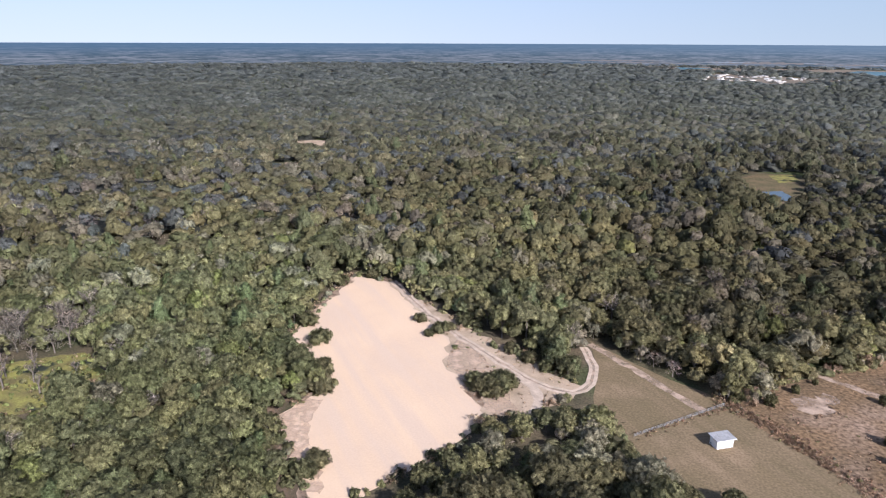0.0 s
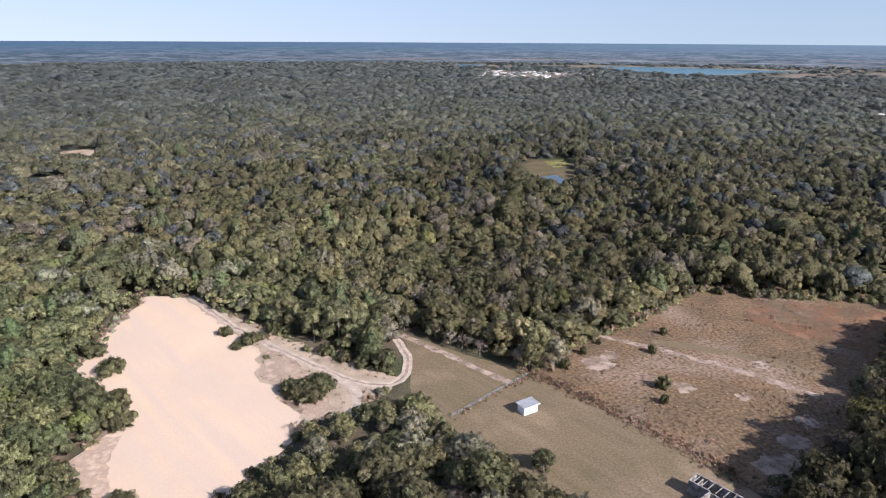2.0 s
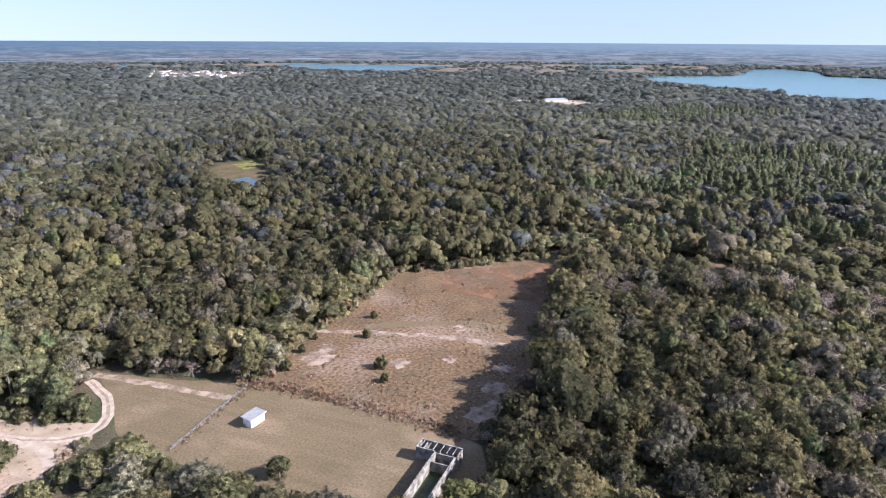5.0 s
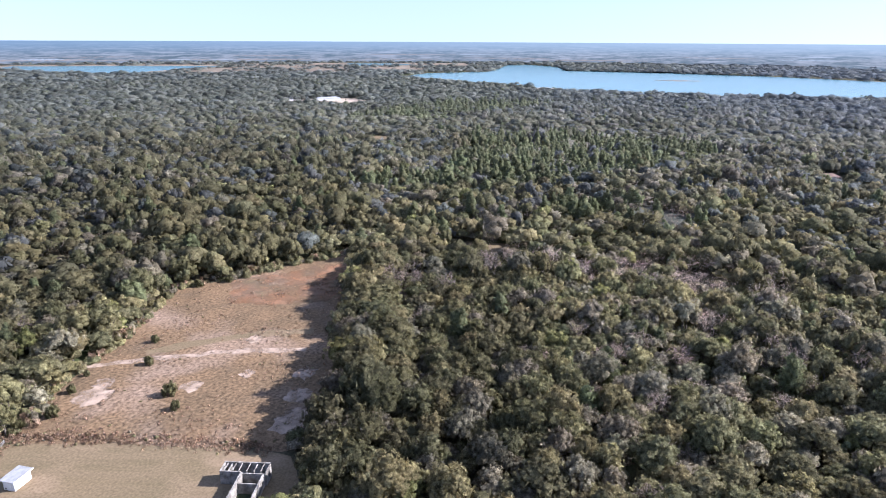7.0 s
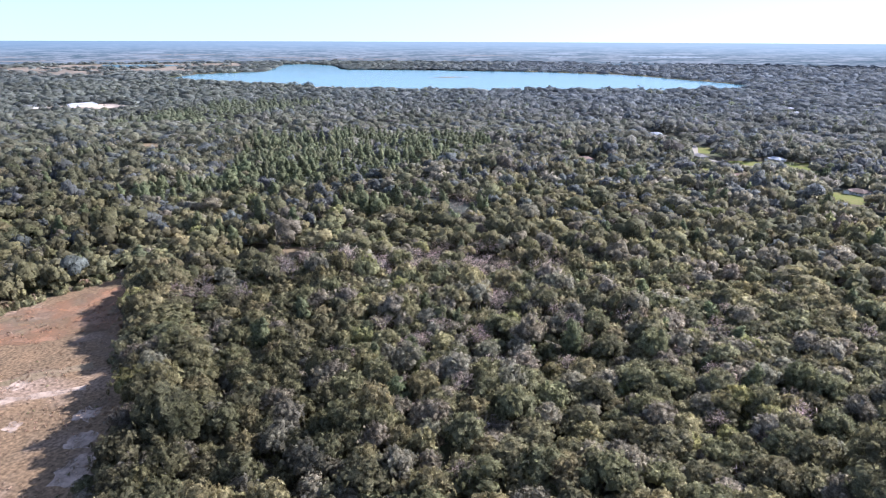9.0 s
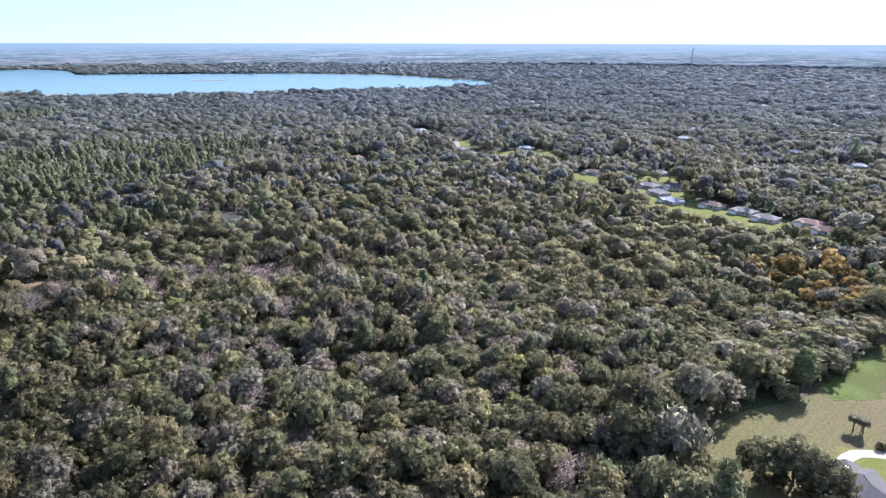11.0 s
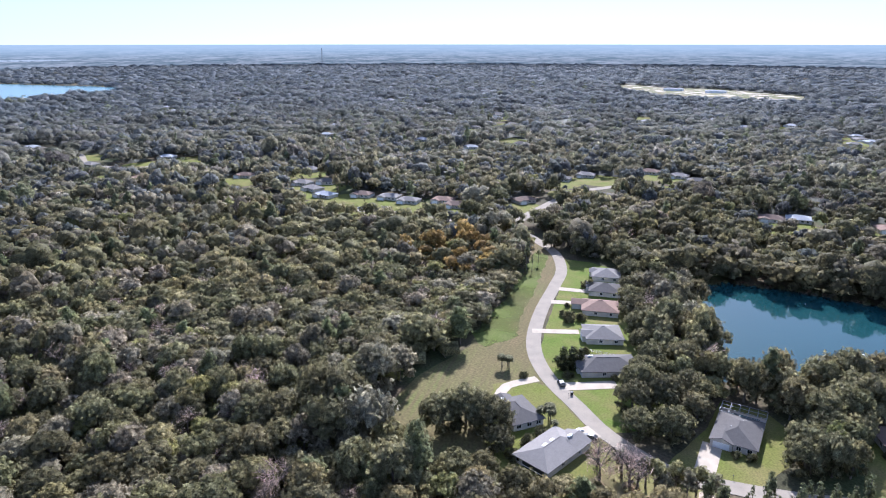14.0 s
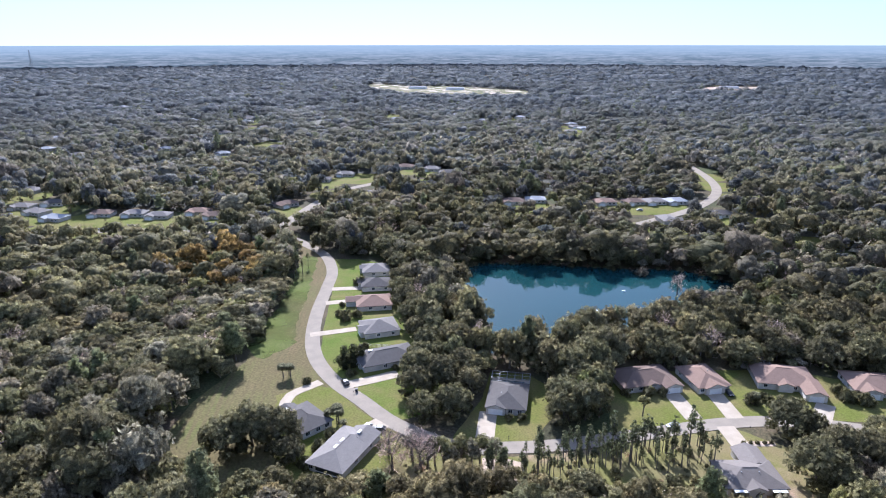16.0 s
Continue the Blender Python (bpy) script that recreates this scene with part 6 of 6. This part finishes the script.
for i in range(len(near_x)):
    group = protos[int(near_kind[i])]
    s = float(near_size[i])
    stand(group[i % len(group)], float(near_x[i]), float(near_y[i]), s, s * float(rng.uniform(0.88, 1.12)), float(rng.uniform(0, 360)), used)
for group in protos.values():
    for p in group:
        if p.name not in used:
            for c in p.children:
                bpy.data.objects.remove(c)
            bpy.data.objects.remove(p)

# garden and roadside trees
big = [tree(OAK, 7.5, 12, 460, 0.92, "garden_oak", "big spreading live oak in a garden", 24, 6) for _ in range(2)]
used = set()
GARDEN_OAKS = ((125, -133, 1.15), (117, -136, 1.0), (129, -126, 0.9), (110, -131, 0.7), (-27, -208, 0.9), (-33, -207, 0.8), (-54, -211, 0.8), (-41, -194, 1.1), (-33, -184, 1.0), (-48, -196, 1.1), (75, -174, 0.8), (92, -180, 0.9), (95, -190, 0.9), (86, -190, 1.0), (39, -205, 0.9), (34, -194, 0.8), (40, -186, 0.8), (82, -200, 0.9), (100, -202, 0.7), (36, -216, 0.8))
VERGE_OAKS = ((-62, -212, 0.8), (-74, -240, 0.9), (-58, -268, 1.0), (-42, -264, 1.0), (-12, -251, 0.8), (-26, -263, 0.9), (14, -241, 0.8), (-70, -205, 1.0), (-62, -188, 1.0), (46, -200, 0.6), (83, -168, 0.7), (286, -324, 1.1), (302, -322, 1.0), (248, -338, 1.0), (212, -322, 1.1), (196, -312, 1.0), (158, -293, 0.8), (147, -272, 0.9), (139, -260, 0.8), (132, -250, 0.9), (121, -235, 0.8), (112, -223, 0.8), (102, -211, 0.8), (166, -300, 0.9), (268, -330, 0.9), (222, -310, 0.8), (176, -312, 1.0))
for i, (x, y, s) in enumerate(GARDEN_OAKS + VERGE_OAKS):
    stand(big[i % 2], x, y, s, s, i * 67.0, used)
clump = tree(OAK, 5.0, 8.6, 300, 0.9, "oak_tree", "dark oak in the clump inside the track's bend")
used = set()
for i, (x, y, s) in enumerate(((47, 216, 0.85), (45, 222, 0.95), (50, 221, 0.8), (42, 228, 1.0), (57, 147, 1.0), (66, 142, 0.95), (78, 143, 0.85), (60, 153, 0.9), (53, 158, 1.0), (50, 166, 0.9))):
    stand(clump, x, y, s, s, i * 47.0, used)
slim = [tree(PINE, 1.35, 12.0, 90, 0.55, "slender_pine", "thin young pine beside the road", 4, 60) for _ in range(3)]
bare = [tree(BARE, 4.2, 9.5, 260, 1.0, "bare_tree", "pale grey leafless tree beside the road") for _ in range(2)]
used = set()
r = random.Random(11)
for i in range(128):
    u = (i / 127 + 0.04 * math.sin(i * 0.9)) % 1
    x, y = 52 - 58 * u + r.uniform(-3, 3), -150 - 36 * u - 3.6 * math.sin(u * 3) + r.uniform(-6, 8)
    s = r.uniform(0.6, 1.15)
    stand(slim[i % 3], x, y, s, s, r.uniform(0, 360), used)
for i, (x, y) in enumerate(((208, -268), (211, -272), (205, -262), (213, -276), (209, -280), (204, -268), (215, -270))):
    stand(slim[i % 3], x, y, 1.3, 1.15, i * 50.0, used)
for i, (x, y, s) in enumerate(((72.3, -144.5, 1.3), (76, -146.5, 1.15), (80, -141, 0.85), (69.5, -143, 0.95), (84, -146, 0.7))):
    stand(bare[i % 2], x, y, s, s * 1.05, i * 50.0, used)
used = set()
open_oak = [tree(k, 2.9, 10.5, 150, 0.7, "open_oak", "thin-crowned oak with a bare trunk beside the road", 8, 0) for k in (MOSSY, OLIVE)]
for i, (x, y, s) in enumerate(((69, -147.4, 0.9), (66, -147, 1.0), (63, -146, 0.95), (62, -150.5, 1.0), (58.4, -150.2, 1.05), (57.3, -154, 0.9), (53.4, -154.5, 1.0), (16.6, -200.3, 0.72), (78, -149, 0.75))):
    stand(open_oak[i % 2], x, y, s, s, i * 70.0, used)
young = [tree(k, 2.7, 6.2, 150, 0.8, "young_oak", "young green oak among roadside pines", 8, 4) for k in (OAK, OLIVE)]
used = set()
for i, (x, y, s) in enumerate(((41, -146, 1.0), (36, -150, 0.8), (31, -147, 1.1), (27, -153, 0.9), (22, -151, 1.0), (17, -156, 0.9), (12, -155, 1.1), (8, -161, 0.9), (3, -163, 1.0),
                               (45, -152, 0.7), (19, -163, 0.6), (31, -158, 0.6), (47, -146, 0.9), (-2, -168, 0.8))):
    stand(young[i % 2], x, y, s, s, i * 83.0, used)
conical = tree(PINE, 3.2, 8.6, 300, 0.65, "dark_cedar", "dark dense cedar on a lawn", 7, 12, 0.6)
used = set()
for x, y, s in ((126.5, -187.5, 1.0), (124.5, -190.5, 0.95), (122.6, -193.5, 0.85), (64, -156, 0.7)):
    stand(conical, x, y, s * 1.2, s, x * 3, used)


def shrub(r, h, kind, label, n=70, spray=0.7):
    base = empty("shrub", 0, 0)
    v, q, slot, way = make_crown(kind, r, h, n, spray, 9, 3)
    v = v * np.array([1, 1, 1.25]) - np.array([0, 0, 0.28 * h])
    top = new("foliage", mesh_of("foliage", v, q, [FOLIAGE, BARK, SPRAYS], tree_tints(np.array([kind]))[0], slot, way))
    top.parent = base
    v, q = join([stem((0, 0, -0.1), (math.cos(k) * r * 0.5, math.sin(k) * r * 0.5, h * 0.6), 0.07, 0.03, 4) for k in (0.3, 2.2, 4.1)])
    low = new("stem", mesh_of("stem", v, q, [BARK]))
    low.parent = base
    return tagged(base, label, "shrub")


used = set()
sand_shrub = [shrub(3.4, 4.2, OAK, "dense dark green shrub on pale sand", 240, 0.9) for _ in range(2)]
for i, (x, y, s) in enumerate(((-51, 244, 1.35), (-45, 218, 1.2), (-48, 212, 1.1), (-10, 266, 0.75), (-1, 255, 0.8), (3, 257, 0.7), (-6, 251, 0.5), (15, 206, 1.2), (21, 207, 1.2), (18, 203, 1.1), (12, 209, 0.9),
                               (-37, 163, 0.9), (-40, 158, 0.8), (-37, 322, 0.9), (-52, 312, 0.8), (-46, 224, 0.7), (-60, 262, 1.0), (34, 228, 0.8), (40, 221, 0.7), (28, 236, 0.8), (10, 262, 0.8), (-44, 205, 1.2))):
    stand(sand_shrub[i % 2], x, y, s, s * 0.95, i * 40.0, used)
used = set()
field_shrub = shrub(2.4, 4.0, OAK, "lone green bush in the rough field", 140, 0.8)
for i, (x, y, s) in enumerate(((140.4, 172, 1.15), (134.7, 163, 0.7), (153.6, 197, 0.75), (168.4, 210.5, 0.7), (126.5, 204.5, 0.7), (113.6, 196, 0.9), (104, 199, 0.8), (223.4, 241, 0.8), (235.2, 232.5, 0.8), (137, 210.5, 0.5))):
    stand(field_shrub, x, y, s * 0.9, s, i * 77.0, used)
used = set()
garden_shrub = shrub(1.2, 1.5, OAK, "clipped dark garden shrub", 60, 0.5)
for i, (x, y, s) in enumerate(((156, -230, 1.6), (152, -229, 1.5), (150.5, -226.5, 1.4), (148, -232, 1.3), (167.5, -268, 1.8), (128, -205, 1.1), (16.5, -215, 1.3), (12, -217.5, 1.0),
                               (24, -212, 1.0), (-17, -224, 1.4), (-21, -228, 1.2), (-48, -240, 1.6), (-53, -240, 1.6), (-45, -244, 1.4), (-12, -171, 1.1), (-18, -172, 1.1), (-24, -175, 1.0), (53, -181.5, 0.9), (57, -180, 0.8),
                               (104, -131, 1.2), (105, -140, 1.3), (105, -147, 1.2), (121, -184, 1.0), (133, -172.5, 0.9), (108, -195, 0.8), (161, -240, 0.8))):
    stand(garden_shrub, x, y, s, s, i * 33.0, used)


def palm(label):
    base = empty("palm", 0, 0)
    v, q = stem((0, 0, -0.2), (0.25, 0.1, 5.6), 0.24, 0.18, 7)
    t = new("trunk", mesh_of("trunk", v, q, [BARK]))
    t.parent = base
    pieces = []
    for k in range(58):
        an, up = k * 2.399, 1.1 - 1.7 * (k / 58)
        d = np.array([math.cos(an), math.sin(an), 0])
        side = np.array([-d[1], d[0], 0])
        p = np.array([0.25, 0.1, 5.6])
        row = [p + side * 0.06, p - side * 0.06]
        for j in range(1, 5):
            u = j / 4
            c = p + d * 2.1 * u + np.array([0, 0, 1.2 * up * u - 1.5 * u * u])
            w = 0.6 * math.sin(math.pi * min(0.95, 0.15 + 0.8 * u))
            row += [c + side * w, c - side * w]
        pieces.append((np.array(row), np.array([(2 * j, 2 * j + 1, 2 * j + 3, 2 * j + 2) for j in range(4)])))
    v, q = join(pieces)
    f = new("fronds", mesh_of("fronds", v, q, [FOLIAGE], TINTS[OAK] * 1.1, None, np.tile([0, 0, 1.0], (len(q), 4, 1))))
    f.parent = base
    return tagged(base, label, "palm", "palms")


used = set()
p = palm("cabbage palm with a round head of fronds")
for i, (x, y, s) in enumerate(((143.4, -172.3, 0.95), (141.0, -173.6, 1.0), (142.6, -174.6, 0.85), (109, -155.8, 1.1), (107.4, -154.5, 1.0), (110.5, -153.8, 0.9), (-9, -170.5, 0.8), (-17.7, -223.5, 0.9), (104, -152, 0.7))):
    stand(p, x, y, s, s, i * 61.0, used)

# brush and tufts that nobody could count
r1, h1 = 1.5, 1.5
B = {}
for k in (OAK, OLIVE, MOSSY, BARE, YELLOW, BRUSH):
    B[k] = []
    for _ in range(3):
        v, q, slot, way = make_crown(OLIVE if k == BRUSH else k, r1, h1, 22 if k == BRUSH else 12, 0.6, 3)
        v = v * np.array([1, 1, 1.3]) - np.array([0, 0, 0.35])
        if k == BRUSH:
            q, slot, way = q[slot == 2], slot[slot == 2], way[slot == 2]
        B[k].append((v, q, slot, way))


def brush(name, x, y, kinds, weights, size, label):
    kind = rng.choice(kinds, len(x), p=weights)
    plant(name, x, y, kind, size, B, label)


t = rng.uniform(0, 1, 900)
line = np.array([(97, 201), (107, 184), (115.5, 163), (123.5, 142), (130, 121)])
k = np.minimum((t * 4).astype(int), 3)
u = (t * 4 - k)[:, None]
p = line[k] * (1 - u) + line[k + 1] * u + rng.normal(0, 1.9, (900, 2))
w = rng.uniform(0, 1, 70)[:, None]
p = np.concatenate([p, np.array((61, 176)) * (1 - w) + np.array((98, 194.5)) * w + rng.normal(0, 0.9, (70, 2))])
brush("field_hedge_brush", p[:, 0], p[:, 1], [MOSSY, BRUSH, OLIVE], [0.02, 0.95, 0.03], rng.uniform(0.14, 0.5, 970), "grey-brown brush along the field edge")
x, y = scatter(120, 330, 1.9, 0.48, 20, 75)
zone = np.array([noise.noise(Vector((a * 0.05, b * 0.05, 7))) for a, b in zip(x, y)])
ok = (rim_distance(FIELD_RIM, x, y) < -1) & (rng.uniform(0, 1, len(x)) < np.clip(1.7 * zone + 0.12, 0.06, 0.85))
x, y = x[ok], y[ok]
brush("field_tufts", x, y, [BRUSH, BARE, OLIVE], [0.92, 0.05, 0.03], rng.uniform(0.12, 0.4, len(x)) * np.where(rng.uniform(0, 1, len(x)) < 0.05, 2.0, 1.0), "dry russet tufts and low brush over the field")
for name, poly, label in (("sand_edge_brush", SAND_RIM, "low brush along the rim of the sand"), ("field_rim_brush", FIELD_RIM, "brush at the foot of the field's woods"),
                          ("pond_bank_brush", POND_RIM, "dark brush round the pond"),
                          ("verge_brush", VERGE_RIM, "thin brush along the track verge")):
    xs, ys = [], []
    closed = poly + poly[:1]
    for a, b in zip(closed, closed[1:]):
        n = int(math.dist(a, b) / (0.7 if poly is FIELD_RIM else 1.5))
        w = rng.uniform(0, 1, n)
        xs.append(a[0] + (b[0] - a[0]) * w + rng.normal(0, 1.3, n))
        ys.append(a[1] + (b[1] - a[1]) * w + rng.normal(0, 1.3, n))
    x, y = np.concatenate(xs), np.concatenate(ys)
    ok = (near_line(ROAD, x, y) > 7) & (near_line(TRACK_LINE, x, y) > 3.5) & (rng.uniform(0, 1, len(x)) < 0.75)
    if poly is not MOWN_RIM:
        if poly is FIELD_RIM:
            ok &= (rim_distance(FIELD_RIM, x, y) > -1.5) & (near_line([(131, 116), (126, 132), (116, 155), (98, 194)], x, y) > 5)
        ok &= (rim_distance(MOWN_RIM, x, y) > 2) & (rim_distance(LOT_RIM, x, y) > 1) & (rim_distance(SOUTH_YARD_RIM, x, y) > 1)
    if poly is VERGE_RIM:
        ok &= rim_distance(SAND_RIM, x, y) > 1
    if poly is SAND_RIM:
        ok &= rim_distance(VERGE_RIM, x, y) > 1
    x, y = x[ok], y[ok]
    brush(name, x, y, [OAK, OLIVE, MOSSY, BRUSH], [0.34, 0.3, 0.12, 0.24], rng.uniform(0.4, 1.4, len(x)) * (1.5 if poly is FIELD_RIM else 1), label)

# thin scrub on the track verge and in the pine yard
x, y = scatter(150, 330, 1.9, 0.48, -12, 30)
zone = np.array([noise.noise(Vector((a * 0.06, b * 0.06, 2.5))) for a, b in zip(x, y)])
ok = (rim_distance(VERGE_RIM, x, y) < 0) & (near_line(TRACK_LINE, x, y) > 3) & (near_line(SPUR_LINE, x, y) > 2.6) & (rng.uniform(0, 1, len(x)) < 0.5 + 0.9 * zone)
brush("verge_scrub", x[ok], y[ok], [BRUSH, MOSSY, OLIVE], [0.86, 0.08, 0.06], rng.uniform(0.12, 0.5, int(ok.sum())), "thin dry scrub on the sandy verge")
x, y = scatter(130, 210, 2.6, 0.48, 150, 200)
ok = (rim_distance(SOUTH_YARD_RIM, x, y) < 0) & (near_line(ROAD, x, y) > 7) & (rng.uniform(0, 1, len(x)) < 0.35)
for h in NEAR_HOUSES:
    ok &= np.hypot(x - h[0], y - h[1]) > 16
brush("yard_scrub", x[ok], y[ok], [OLIVE, OAK, BRUSH], [0.4, 0.3, 0.3], rng.uniform(0.2, 0.8, int(ok.sum())), "undergrowth below the roadside pines")

x, y = scatter(200, 300, 2.2, 0.48, -50, -20)
ok = (rim_distance(BOG_RIM, x, y) < 1) & (rng.uniform(0, 1, len(x)) < 0.4)
brush("bog_brush", x[ok], y[ok], [YELLOW, BRUSH, OLIVE], [0.5, 0.25, 0.25], rng.uniform(0.2, 0.9, int(ok.sum())), "reedy yellow-green brush in the bog")
snag = tree(BARE, 2.6, 10, 60, 0.9, "dead_tree", "dead grey tree standing in the bog")
used = set()
for i, (x, y, s) in enumerate(((-150, 210, 1), (-143, 202, 0.9), (-158, 205, 1.1), (-136, 214, 0.8), (-154, 218, 0.9), (-163, 214, 1))):
    stand(snag, x, y, s, s, i * 70.0, used)

# the pond: a leafless tree and a pale bush standing in it, and two small floats
used = set()
stand(bare[0], 16.5, -321.3, 0.75, 0.9, 10.0, set(["bare_tree", "bare_tree.001", bare[0].name]))
pale = shrub(3.2, 4.0, MOSSY, "pale grey bush at the water's edge", 120, 0.8)
stand(pale, 36.4, -343, 1.0, 1.0, 0.0, used)
for x, y in ((41.4, -314.4), (49, -283.4)):
    bm = bmesh.new()
    bmesh.ops.create_uvsphere(bm, u_segments=12, v_segments=6, radius=0.8)
    bmesh.ops.scale(bm, vec=(1.3, 0.8, 0.5), verts=bm.verts[:])
    buoy = part("float", bm, WHITE)
    buoy.location = (x, y, 0.18)
    tagged(buoy, "small white float lying on the pond", "float")

log = empty("driftwood_log", 167, -164, 0.05, -35)
for a, b, w in (((-3, 0, 0.2), (3, 0.3, 0.22), 0.2), ((-1, 0.1, 0.2), (1.6, 1.0, 0.25), 0.12)):
    v, q = stem(a, b, w, w * 0.6, 7)
    piece = new("log", mesh_of("log", v, q, [CONCRETE]))
    piece.parent = log
tagged(log, "bleached fallen log lying in the dry meadow", "log")

bed = sheet("planting_bed", [(-13, -197.5), (-23, -202.5), (-24, -200), (-14, -195)], 0.09, TRACK_PALE, "sandy planting bed by the road", "ground", 2, 0.3, 70)
used = set()
bush = shrub(0.7, 1.1, OAK, "small round shrub in a sandy bed", 30, 0.4)
for i in range(5):
    stand(bush, -14.5 - 2.0 * i, -197.0 - 1.0 * i, 1, 1, i * 70.0, used)
for i in range(6):
    stand(bush, -4.6 - 0.6 * i, -180.0 + 1.9 * i, 0.9, 0.9, i * 50.0, used)
